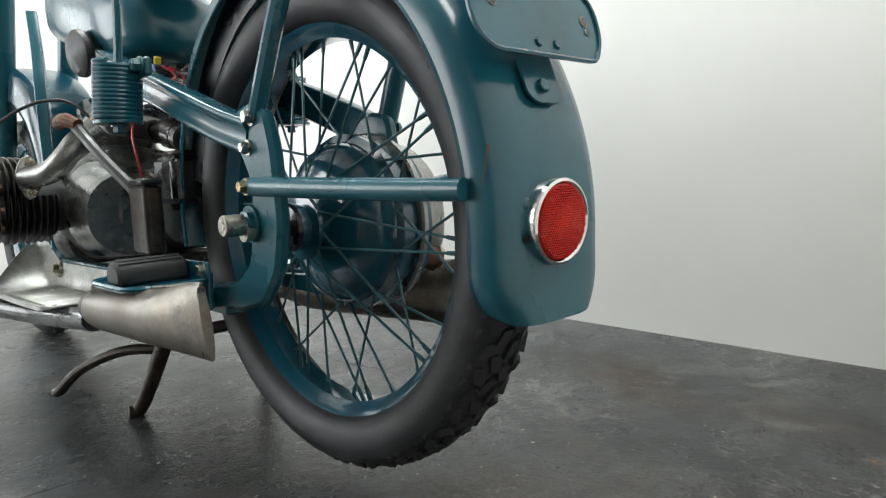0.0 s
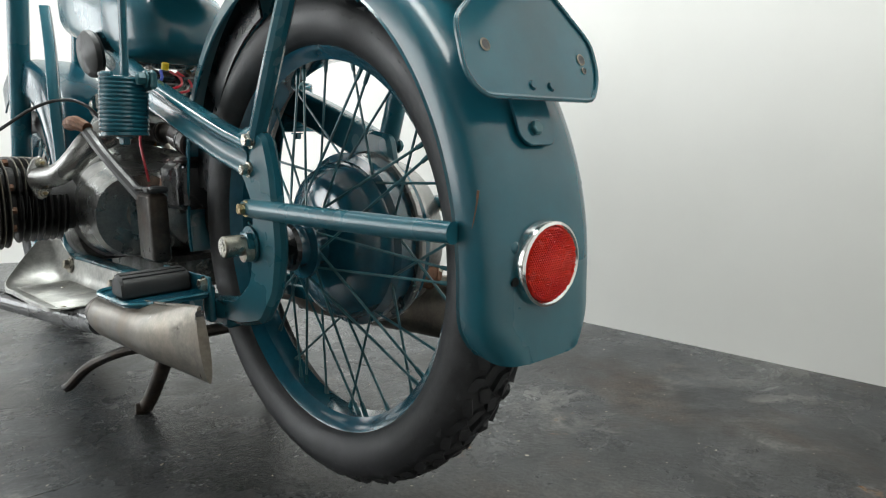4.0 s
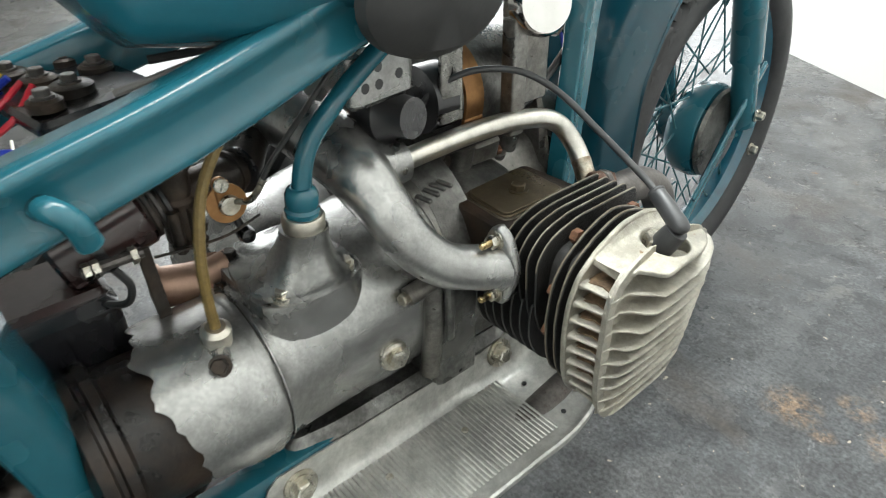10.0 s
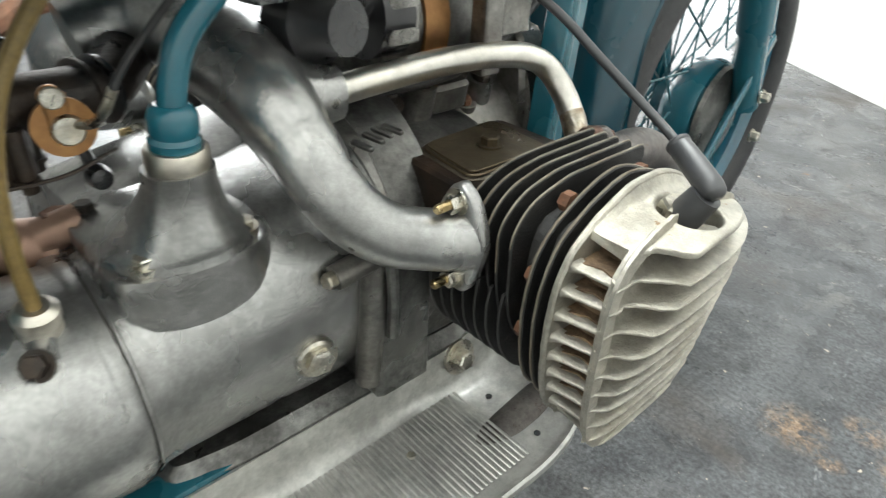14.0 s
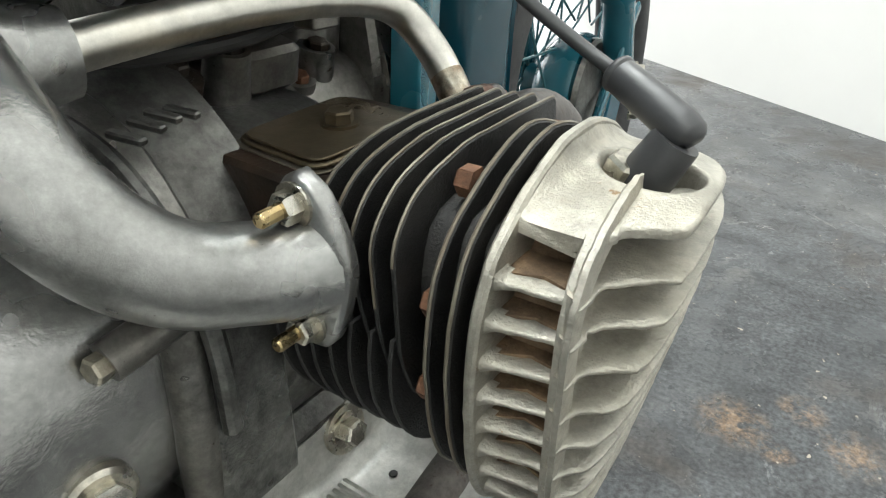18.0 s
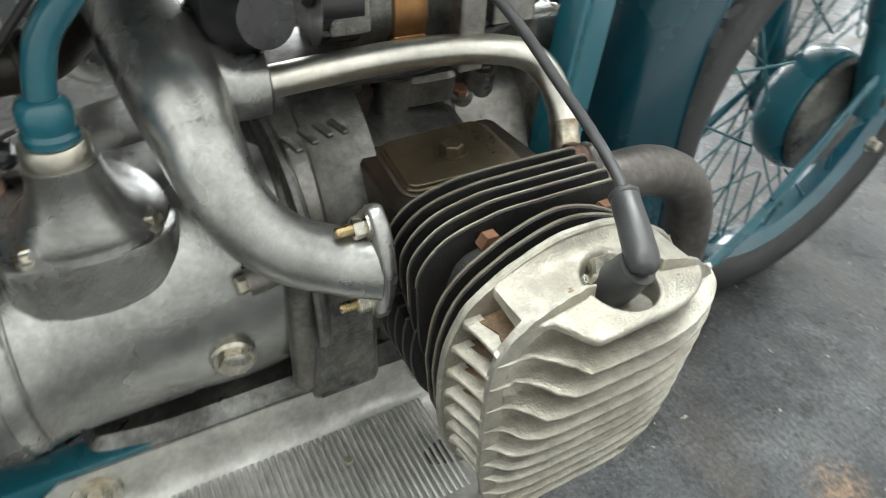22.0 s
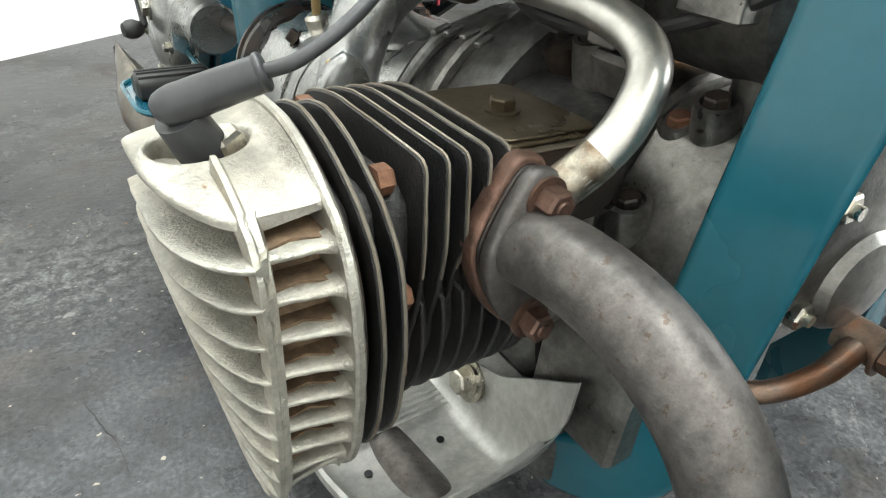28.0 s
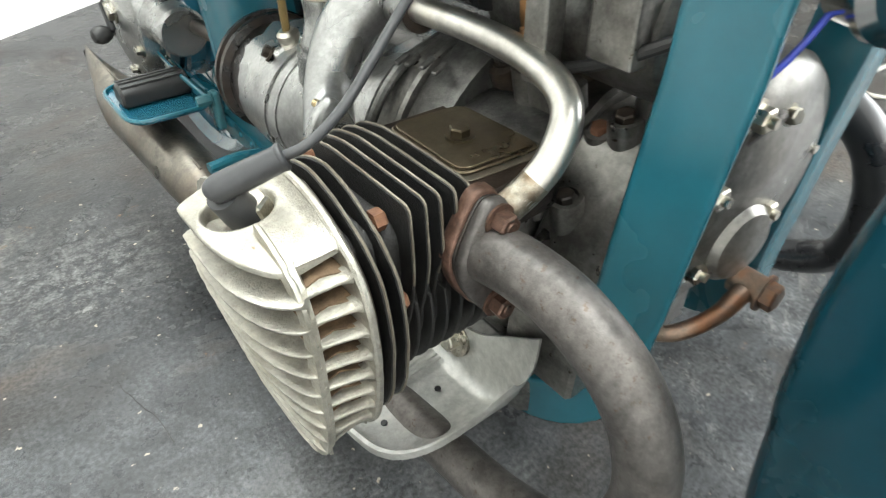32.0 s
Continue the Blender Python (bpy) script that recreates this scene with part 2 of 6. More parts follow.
def floor_material():
    m = bpy.data.materials.new("oil_stained_dark_concrete")
    m.use_nodes = True
    t = m.node_tree
    n, l = t.nodes, t.links
    b = n["Principled BSDF"]
    co = n.new("ShaderNodeTexCoord")

    def noise_at(s, detail=8.0, r=0.6, dist=0.0):
        q = n.new("ShaderNodeTexNoise")
        q.inputs["Scale"].default_value, q.inputs["Detail"].default_value = s, detail
        q.inputs["Roughness"].default_value, q.inputs["Distortion"].default_value = r, dist
        l.new(co.outputs["Object"], q.inputs["Vector"])
        return q.outputs["Fac"]

    def ramp(fac, stops):
        q = n.new("ShaderNodeValToRGB")
        e = q.color_ramp.elements
        while len(e) < len(stops):
            e.new(0.5)
        for k, (p, c) in zip(e, stops):
            k.position, k.color = p, (*c, 1)
        l.new(fac, q.inputs["Fac"])
        return q.outputs["Color"]

    def mix(fac, a, c, mode="MIX"):
        q = n.new("ShaderNodeMix")
        q.data_type, q.blend_type = "RGBA", mode
        for i, v in ((0, fac), (6, a), (7, c)):
            if hasattr(v, "is_linked"):
                l.new(v, q.inputs[i])
            else:
                q.inputs[i].default_value = v if i == 0 else (*v, 1)
        return q.outputs[2]

    base = ramp(noise_at(1.3, 7, 0.62, 0.6), [(0.30, (0.030, 0.033, 0.036)), (0.5, (0.062, 0.065, 0.068)), (0.70, (0.120, 0.119, 0.115))])
    sep = n.new("ShaderNodeSeparateXYZ")
    l.new(co.outputs["Object"], sep.inputs[0])
    def math_node(op, a, c=None):
        q = n.new("ShaderNodeMath")
        q.operation = op
        for i, v in ((0, a), (1, c)):
            if v is not None:
                if hasattr(v, "is_linked"):
                    l.new(v, q.inputs[i])
                else:
                    q.inputs[i].default_value = v
        return q.outputs[0]

    # floor colour: lighter towards the bay's front and right, darker towards its rear
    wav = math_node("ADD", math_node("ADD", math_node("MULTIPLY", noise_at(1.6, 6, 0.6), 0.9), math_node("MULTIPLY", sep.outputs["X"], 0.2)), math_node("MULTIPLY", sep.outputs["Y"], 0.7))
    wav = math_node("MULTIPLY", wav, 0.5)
    front_tone = ramp(wav, [(0.15, (0.52, 0.51, 0.50)), (0.50, (1.13, 1.13, 1.13)), (0.78, (1.36, 1.36, 1.36))])
    base = mix(1.0, base, front_tone, "MULTIPLY")
    ragged = math_node("MULTIPLY", math_node("SUBTRACT", noise_at(6, 12, 0.75, 0.6), 0.5), 2.4)

    def stain_or_sheen(x, y, rx, ry, soft=0.5):
        """A ragged patch round a place on the floor: 1 inside, 0 outside."""
        dx = math_node("DIVIDE", math_node("SUBTRACT", sep.outputs["X"], x), rx)
        dy = math_node("DIVIDE", math_node("SUBTRACT", sep.outputs["Y"], y), ry)
        d = math_node("SQRT", math_node("ADD", math_node("MULTIPLY", dx, dx), math_node("MULTIPLY", dy, dy)))
        q = n.new("ShaderNodeMapRange")
        q.inputs["From Min"].default_value, q.inputs["From Max"].default_value = 1 - soft, 1 + soft
        q.inputs["To Min"].default_value, q.inputs["To Max"].default_value = 1.0, 0.0
        l.new(math_node("ADD", d, ragged), q.inputs["Value"])
        return q.outputs["Result"]

    mott = ramp(noise_at(11, 12, 0.78), [(0.34, (0.40, 0.40, 0.40)), (0.52, (1, 1, 1)), (0.72, (1.7, 1.7, 1.7))])
    c = mix(1.0, base, mott, "MULTIPLY")
    brown = ramp(noise_at(2.3, 9, 0.68, 0.4), [(0.52, (0, 0, 0)), (0.68, (0.8, 0.8, 0.8))])
    c = mix(brown, c, (0.078, 0.060, 0.047))
    worn = ramp(noise_at(3.4, 12, 0.80, 1.0), [(0.56, (0, 0, 0)), (0.70, (0.75, 0.75, 0.75))])
    c = mix(worn, c, (0.23, 0.22, 0.205))
    black = ramp(noise_at(4.2, 11, 0.75, 0.8), [(0.56, (0, 0, 0)), (0.66, (0.85, 0.85, 0.85))])
    c = mix(black, c, (0.020, 0.020, 0.021))
    grain = ramp(noise_at(42, 8, 0.8), [(0.44, (0, 0, 0)), (0.58, (1, 1, 1))])
    # pale grainy patches; the first paints a wet sheen into the floor colour
    for x, y, rx, ry, strength in ((0.34, 0.09, 0.17, 0.15, 0.40), (0.34, 0.80, 0.17, 0.12, 0.28)):
        c = mix(math_node("MULTIPLY", math_node("MULTIPLY", stain_or_sheen(x, y, rx, ry, 0.7), grain), strength), c, (0.24, 0.24, 0.235))
    c = mix(math_node("MULTIPLY", stain_or_sheen(0.60, 0.385, 0.22, 0.045, 0.4), 0.75), c, (0.026, 0.024, 0.022))
    for x, y, rx, ry, strength in ((-0.98, 1.70, 0.26, 0.14, 0.9), (-1.22, 1.32, 0.22, 0.10, 0.8), (-0.46, -0.16, 0.16, 0.20, 0.55)):
        c = mix(math_node("MULTIPLY", stain_or_sheen(x, y, rx, ry, 0.4), strength), c, (0.17, 0.105, 0.065))
    for x, y, rx in ((0.30, 1.32, 0.040), (0.37, 1.39, 0.028), (0.44, 1.34, 0.036), (0.555, 1.22, 0.035), (0.36, 1.29, 0.018)):
        c = mix(math_node("MULTIPLY", math_node("MULTIPLY", stain_or_sheen(x, y, rx * 0.8, rx * 0.8, 0.6), grain), 0.6), c, (0.34, 0.22, 0.13))
    grit = ramp(noise_at(150, 4, 0.6), [(0.36, (0.55, 0.55, 0.55)), (0.55, (1, 1, 1)), (0.70, (1.35, 1.35, 1.35))])
    c = mix(1.0, c, grit, "MULTIPLY")
    speck = ramp(noise_at(70, 3, 0.5), [(0.70, (0, 0, 0)), (0.725, (0.85, 0.85, 0.85))])
    c = mix(speck, c, (0.42, 0.37, 0.30))
    rusty = ramp(noise_at(7, 10, 0.8, 0.3), [(0.63, (0, 0, 0)), (0.69, (0.8, 0.8, 0.8))])
    c = mix(rusty, c, (0.24, 0.125, 0.05))
    l.new(c, b.inputs["Base Color"])
    r = n.new("ShaderNodeMapRange")
    r.inputs["From Min"].default_value, r.inputs["From Max"].default_value = 0.3, 0.7
    r.inputs["To Min"].default_value, r.inputs["To Max"].default_value = 0.14, 0.40
    l.new(noise_at(2.0, 8, 0.7), r.inputs["Value"])
    b.inputs["Specular IOR Level"].default_value = 0.36
    matte = math_node("MULTIPLY", math_node("MAXIMUM", brown, worn), 0.30)
    l.new(math_node("ADD", r.outputs["Result"], matte), b.inputs["Roughness"])
    bp = n.new("ShaderNodeBump")
    bp.inputs["Strength"].default_value, bp.inputs["Distance"].default_value = 0.35, 0.004
    l.new(noise_at(38, 10, 0.7), bp.inputs["Height"])
    l.new(bp.outputs["Normal"], b.inputs["Normal"])
    return m


FLOOR = floor_material()


# ---- shapes: each returns (vertices, faces) ----
def join(*shapes):
    v, f = [], []
    for a, b in shapes:
        k = len(v)
        v += [tuple(p) for p in a]
        f += [tuple(i + k for i in q) for q in b]
    return v, f


def moved(shape, m):
    return [tuple(m @ Vector(p)) for p in shape[0]], shape[1]


MID_AT, MID_WAY = Vector((-0.030, 0.25, 0)), Vector((0.9993, 0.0384, 0)).normalized()


def flip(p):
    """A point mirrored in the bike's middle plane."""
    p = Vector(p)
    return tuple(p - MID_WAY * (2 * (p - MID_AT).dot(MID_WAY)))


def mirror(shape):
    return [flip(p) for p in shape[0]], [tuple(reversed(q)) for q in shape[1]]


def loft(rings, cap=True, closed=True):
    n = len(rings[0])
    v = [tuple(p) for r in rings for p in r]
    f = []
    for i in range(len(rings) - 1):
        for j in range(n if closed else n - 1):
            k = (j + 1) % n
            f.append((i * n + j, i * n + k, (i + 1) * n + k, (i + 1) * n + j))
    if cap:
        f.append(tuple(range(n - 1, -1, -1)))
        f.append(tuple((len(rings) - 1) * n + j for j in range(n)))
    return v, f


def smooth_line(pts, per=6):
    """A Catmull-Rom line through the points."""
    p = [Vector(q) for q in pts]
    if len(p) < 3:
        return p
    q = [2 * p[0] - p[1], *p, 2 * p[-1] - p[-2]]
    out = []
    for i in range(1, len(q) - 2):
        a, b, c, d = q[i - 1:i + 3]
        for s in range(per):
            t = s / per
            out.append(0.5 * (2 * b + (c - a) * t + (2 * a - 5 * b + 4 * c - d) * t * t + (3 * b - a - 3 * c + d) * t ** 3))
    return out + [p[-1]]


def tube(pts, r, n=12, per=6, cap=True, hollow=0.0):
    """A round bar along a smooth line; r: one radius or one for each given point."""
    line = smooth_line(pts, per)
    if isinstance(r, (int, float)):
        rad = [r] * len(line)
    else:
        rad = [float(np.interp(i / (len(line) - 1) * (len(r) - 1), range(len(r)), r)) for i in range(len(line))]
    rings, up = [], None
    for i, p in enumerate(line):
        d = (line[min(i + 1, len(line) - 1)] - line[max(i - 1, 0)]).normalized()
        if up is None:
            up = d.orthogonal().normalized()
        up = (up - d * up.dot(d)).normalized()
        side = d.cross(up)
        rings.append([p + (up * math.cos(a) + side * math.sin(a)) * rad[i] for a in (2 * math.pi * k / n for k in range(n))])
    return loft(rings, cap)


def frame_of(axis):
    return Vector(axis).normalized().to_track_quat("Z", "Y").to_matrix().to_4x4()


def lathe(profile, at=(0, 0, 0), axis=(1, 0, 0), n=32, cap=True):
    """profile: (radius, distance along the axis)."""
    rings = [[(r * math.cos(a), r * math.sin(a), h) for a in (2 * math.pi * k / n for k in range(n))] for r, h in profile]
    return moved(loft(rings, cap), Matrix.Translation(at) @ frame_of(axis))


def prism(outline, axis, lo, hi, bevel=0.0):
    """A plate: an outline in the two other axes (in the order x, y, z), from lo to hi along axis, with eased edges."""
    k = "xyz".index(axis)
    pts = [Vector((a, b)) for a, b in outline]
    if bevel:
        n = len(pts)
        ins = []
        s = 1 if sum(pts[i].x * pts[(i + 1) % n].y - pts[(i + 1) % n].x * pts[i].y for i in range(n)) > 0 else -1
        for i in range(n):
            e1, e2 = (pts[i] - pts[i - 1]).normalized(), (pts[(i + 1) % n] - pts[i]).normalized()
            m = Vector((-e1.y - e2.y, e1.x + e2.x)) * s
            m = m.normalized() if m.length > 1e-6 else Vector((0, 0))
            ins.append(pts[i] + m * bevel)
        layers = [(lo, ins), (lo + bevel, pts), (hi - bevel, pts), (hi, ins)] if hi - lo > 2.5 * bevel else [(lo, ins), ((lo + hi) / 2, pts), (hi, ins)]
    else:
        layers = [(lo, pts), (hi, pts)]

    def put(p, h):
        q = [p.x, p.y]
        q.insert(k, h)
        return tuple(q)
    return loft([[put(p, h) for p in ring] for h, ring in layers])


def rounded(pts, r, n=4):
    """A polygon with rounded corners; r: one radius or one for each corner."""
    out = []
    m = len(pts)
    for i in range(m):
        p, a, b = Vector(pts[i]), Vector(pts[i - 1]), Vector(pts[(i + 1) % m])
        rr = r if isinstance(r, (int, float)) else r[i]
        u, w = (a - p), (b - p)
        d = min(rr, u.length * 0.48, w.length * 0.48)
        p1, p2 = p + u.normalized() * d, p + w.normalized() * d
        for s in range(n + 1):
            t = s / n
            out.append(tuple((1 - t) ** 2 * p1 + 2 * t * (1 - t) * p + t * t * p2))
    return out


def smooth_outline(pts, per):
    line = smooth_line([(0, *p) for p in pts + pts[:1]], per)[:-1]
    return [(p.y, p.z) for p in line]


def box(c, size, bevel=0.003, turn=None):
    x, y, z = (s / 2 for s in size)
    sh = prism(rounded([(-x, -y), (x, -y), (x, y), (-x, y)], min(bevel * 2, x * 0.9, y * 0.9), 3), "z", -z, z, bevel)
    m = Matrix.Translation(c)
    if turn:
        m = m @ Euler([radians(a) for a in turn]).to_matrix().to_4x4()
    return moved(sh, m)


def hexhead(at, axis, af=0.013, h=0.007, washer=True):
    r = af / 1.732
    ring = lambda q, z: [(q * math.cos(math.pi / 3 * k), q * math.sin(math.pi / 3 * k), z) for k in range(6)]
    z0 = 0.0018 if washer else 0.0
    sh = loft([ring(r, z0), ring(r, z0 + h * 0.85), ring(r * 0.84, z0 + h)])
    if washer:
        sh = join(sh, lathe([(r * 1.35, -0.001), (r * 1.35, 0.0018)], (0, 0, 0), (0, 0, 1), 18))
    return moved(sh, Matrix.Translation(at) @ frame_of(axis))


def stud_nut(at, axis, af=0.013, h=0.008, rod=0.012, r=0.0036):
    a = Vector(axis).normalized()
    return hexhead(at, axis, af, h), lathe([(r, 0), (r, h + rod - 0.001), (r * 0.8, h + rod)], at, axis, 10)


def coil(at, top, r, wire, turns, n=8, per=20, taper=1.0):
    a, b = Vector(at), Vector(top)
    ax = (b - a).normalized()
    u = ax.orthogonal().normalized()
    w = ax.cross(u)
    rings = []
    total = int(turns * per)
    for i in range(total + 1):
        t = i / total
        g = 2 * math.pi * turns * t
        rr = r * (1 + (taper - 1) * t)
        c = a + (b - a) * t + (u * math.cos(g) + w * math.sin(g)) * rr
        e = u * math.cos(g) + w * math.sin(g)
        rings.append([c + (e * math.cos(q) + ax * math.sin(q)) * wire for q in (2 * math.pi * k / n for k in range(n))])
    return loft(rings)


def wobble(shape, amount, scale):
    return [tuple(Vector(p) + noise.noise_vector(Vector(p) * scale) * amount) for p in shape[0]], shape[1]


def mesh_of(name, shape, mat, angle=35):
    me = bpy.data.meshes.new(name)
    me.from_pydata([(p[0] * UNIT, p[1] * UNIT, p[2] * UNIT) for p in shape[0]], [], shape[1])
    bm = bmesh.new()
    bm.from_mesh(me)
    bmesh.ops.recalc_face_normals(bm, faces=bm.faces)
    bm.to_mesh(me)
    bm.free()
    me.materials.append(mat)
    if angle:
        me.shade_smooth()
        me.set_sharp_from_angle(angle=radians(angle))
    return me


def part(name, shape, mat, parent, label="", angle=35):
    ob = new(name, mesh_of(name, shape, mat, angle))
    ob.parent = parent
    return tagged(ob, label)


def thing(name, label, category, kind="", group=""):
    return tagged(new(name), label, category, group, kind)


def solid(name, shape, mat, label, category, kind="", angle=35, group=""):
    return tagged(new(name, mesh_of(name, shape, mat, angle)), label, category, group, kind)


# ---- the bay ----
FAR = 14
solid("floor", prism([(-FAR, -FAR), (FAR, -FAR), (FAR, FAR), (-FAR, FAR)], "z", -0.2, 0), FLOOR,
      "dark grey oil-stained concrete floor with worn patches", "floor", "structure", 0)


def wall_between(name, a, b, label, thick=0.12, h=3.0, gap=None):
    """A wall whose inner face runs from a to b; the room is to the left of that way."""
    a, b = Vector(a), Vector(b)
    d = (b - a).normalized()
    out = Vector((d.y, -d.x)) * thick
    return solid(name, prism([tuple(a), tuple(b), tuple(b + out), tuple(a + out)], "z", 0.0, h), WALL, label, "wall", "structure", 0)


RIGHT_REAR, RIGHT_FRONT, FRONT_END, REAR_END = (1.147, -0.828), (1.044, 2.497), (-0.93, 3.762), (-2.2, -2.722)
wall_between("wall_right", RIGHT_REAR, RIGHT_FRONT, "smooth white painted wall along the bay")
wall_between("wall_front", RIGHT_FRONT, FRONT_END, "smooth white painted wall across the head of the bay")
wall_between("wall_rear", REAR_END, RIGHT_REAR, "smooth white painted wall behind the motorcycle")
# the hall beyond closes the place
wall_between("wall_hall_front", (-0.7, 9.0), (-6.5, 9.0), "plain light wall of the hall beyond")
wall_between("wall_hall_left", (-6.5, 9.0), (-6.5, -4.0), "plain light wall of the hall beyond")
wall_between("wall_hall_rear", (-6.5, -4.0), (-2.2, -4.0), "plain light wall of the hall beyond")
wall_between("wall_hall_side", (-2.2, -4.0), (-2.2, -2.722), "plain light wall of the hall beyond")
wall_between("wall_hall_right", (-0.93, 3.90), (-0.7, 9.0), "plain light wall of the hall beyond")
solid("ceiling", prism([(-6.7, -4.2), (1.6, -4.2), (1.6, 9.2), (-6.7, 9.2)], "z", 3.0, 3.15), WALL,
      "plain white ceiling", "ceiling", "structure", 0)

# ---- the motorcycle ----
bike = thing("motorcycle", "teal painted vintage boxer motorcycle on its centre stand, partly dismantled", "motorcycle")
bike.location = (0.005 * UNIT, 0.003 * UNIT, 0.011 * UNIT)
AX = (0.0, 0.010, 0.398)


def wheel(name, hub_shape, hub_mat, at, turn, label, size):
    """A spoked wheel: the hub is the part, the rest its pieces. Built round the x axis, then placed."""
    m = Matrix.Translation(Vector(at) * UNIT) @ pose(0, 0, 0, 0, 0, turn) @ Matrix.Scale(size, 4)
    hub = part(name, hub_shape, hub_mat, bike, label)
    hub.matrix_basis = m

    def ringed(profile, n=72):
        k = len(profile)
        v = [(x, r * math.sin(2 * math.pi * i / n), r * math.cos(2 * math.pi * i / n)) for i in range(n) for x, r in profile]
        f = [(i * k + j, i * k + (j + 1) % k, ((i + 1) % n) * k + (j + 1) % k, ((i + 1) % n) * k + j) for i in range(n) for j in range(k)]
        return v, f
    prof = [(0.030, 0.268), (0.040, 0.274), (0.0475, 0.288), (0.0510, 0.302), (0.0485, 0.317), (0.039, 0.330), (0.020, 0.3365), (0, 0.338)]
    prof = prof + [(-x, r) for x, r in reversed(prof[:-1])]
    tyre = part("tyre", ringed(prof, 96), TYRE, hub, "dull black rubber tyre with a block tread", 50)
    rim = [(0.0415, 0.279), (0.0400, 0.2835), (0.0365, 0.2830), (0.034, 0.276), (0.031, 0.268), (0.022, 0.260), (0.016, 0.2515), (0, 0.2495)]
    rim += [(-x, r) for x, r in reversed(rim[:-1])]
    inner = [(-0.030, 0.273), (0.030, 0.273)]
    part("rim", ringed(rim + inner, 96), RIM_PAINT, hub, "glossy teal steel rim")
    blocks = []
    for i in range(64):
        a0 = 2 * math.pi * i / 64
        for x0, w, da, rr, l in ((0.0, 0.0125, 0.0, 0.3430, 0.026), (0.0170, 0.0120, 0.5, 0.3410, 0.0255), (-0.0170, 0.0120, 0.5, 0.3410, 0.0255),
                                 (0.0335, 0.0115, 0.0, 0.3350, 0.0245), (-0.0335, 0.0115, 0.0, 0.3350, 0.0245), (0.0460, 0.015, 0.5, 0.3185, 0.0225), (-0.0460, 0.015, 0.5, 0.3185, 0.0225)):
            a = a0 + da * 2 * math.pi / 64
            sk = 0.004 if (i % 2) else -0.004
            c = prism(rounded([(-w / 2 + sk, -l / 2), (w / 2 + sk, -l / 2 + 0.003), (w / 2 - sk, l / 2), (-w / 2 - sk, l / 2 - 0.003)], 0.002, 1), "z", -0.014, 0.0, 0.0)
            tilt = 0 if abs(x0) < 0.01 else math.copysign(0.35 if abs(x0) < 0.03 else (0.85 if abs(x0) < 0.04 else 1.15), x0)
            blocks.append(moved(c, Matrix.Rotation(a, 4, "X").inverted() @ Matrix.Translation((x0, 0, rr)) @ Matrix.Rotation(tilt, 4, "Y")))
    tagged(part("tread", join(*blocks), TYRE, tyre, "worn rubber tread blocks", 20), kind="stuff")
    for side, flange, xh in ((1, 0.055, 0.018), (-1, 0.040, -0.055)):
        for lead in (1, -1):
            s = Vector((xh, math.sin(lead * 0.42) * flange, math.cos(lead * 0.42) * flange)) if side < 0 else Vector((xh, math.sin(lead * 0.35) * 0.116, math.cos(lead * 0.35) * 0.116))
            e = Vector((0.006 * side, -lead * 0.052 * (1 if side < 0 else 0.55), 0.2515))
            e = e.normalized() * 0.2520
            rod = join(tube([s, e], 0.0019, 6), tube([e + (s - e) * 0.085, e], [0.0028, 0.0036], 6))
            me = mesh_of("spoke", rod, TEAL_WORN)
            for k in range(10):
                ob = new("spoke", me)
                ob.parent = hub
                ob.matrix_basis = Matrix.Rotation(2 * math.pi * (k + (0.25 if lead > 0 else 0.0) + (0.5 if side > 0 else 0)) / 10, 4, "X")
    return hub


rear_hub = join(lathe([(0.018, -0.075), (0.030, -0.072), (0.030, -0.060), (0.045, -0.058), (0.045, -0.052), (0.030, -0.049), (0.030, -0.03),
                       (0.060, -0.028), (0.088, -0.022), (0.106, -0.010), (0.113, 0.004), (0.115, 0.016), (0.126, 0.020), (0.126, 0.03), (0.119, 0.034),
                       (0.119, 0.058), (0.124, 0.060), (0.124, 0.072), (0.05, 0.074)], n=48))
rw = wheel("rear_wheel", rear_hub, RIM_PAINT, AX, 2.5, "teal spoked rear wheel with a domed brake hub", 1.075)
part("bearing_ring", join(lathe([(0.017, -0.082), (0.031, -0.080), (0.033, -0.074), (0.024, -0.074)], n=24)), DARK, rw, "black bearing retainer")
part("rear_axle", join(lathe([(0.014, -0.15), (0.014, -0.07)], AX, (1, 0, 0), 20),
                       moved(join(lathe([(0.0135, -0.205), (0.015, -0.203), (0.015, -0.15)], n=20), lathe([(0.007, -0.206), (0.007, -0.204)], n=12)), Matrix.Translation((AX[0] + 0.028, 0.014, 0.408)))),
     ZINC, bike, "bare steel axle end with a cross hole")


# rear fender
def fender_path(t):
    """Centre of the crown's outside at an angle t, degrees from straight up, positive to the rear."""
    r = 0.412 + 0.030 * max(0.0, min(1.0, (20 - t) / 70))
    flare = 0.02 * max(0.0, (t - 92) / 14) ** 2
    a = radians(t)
    return r + flare, a


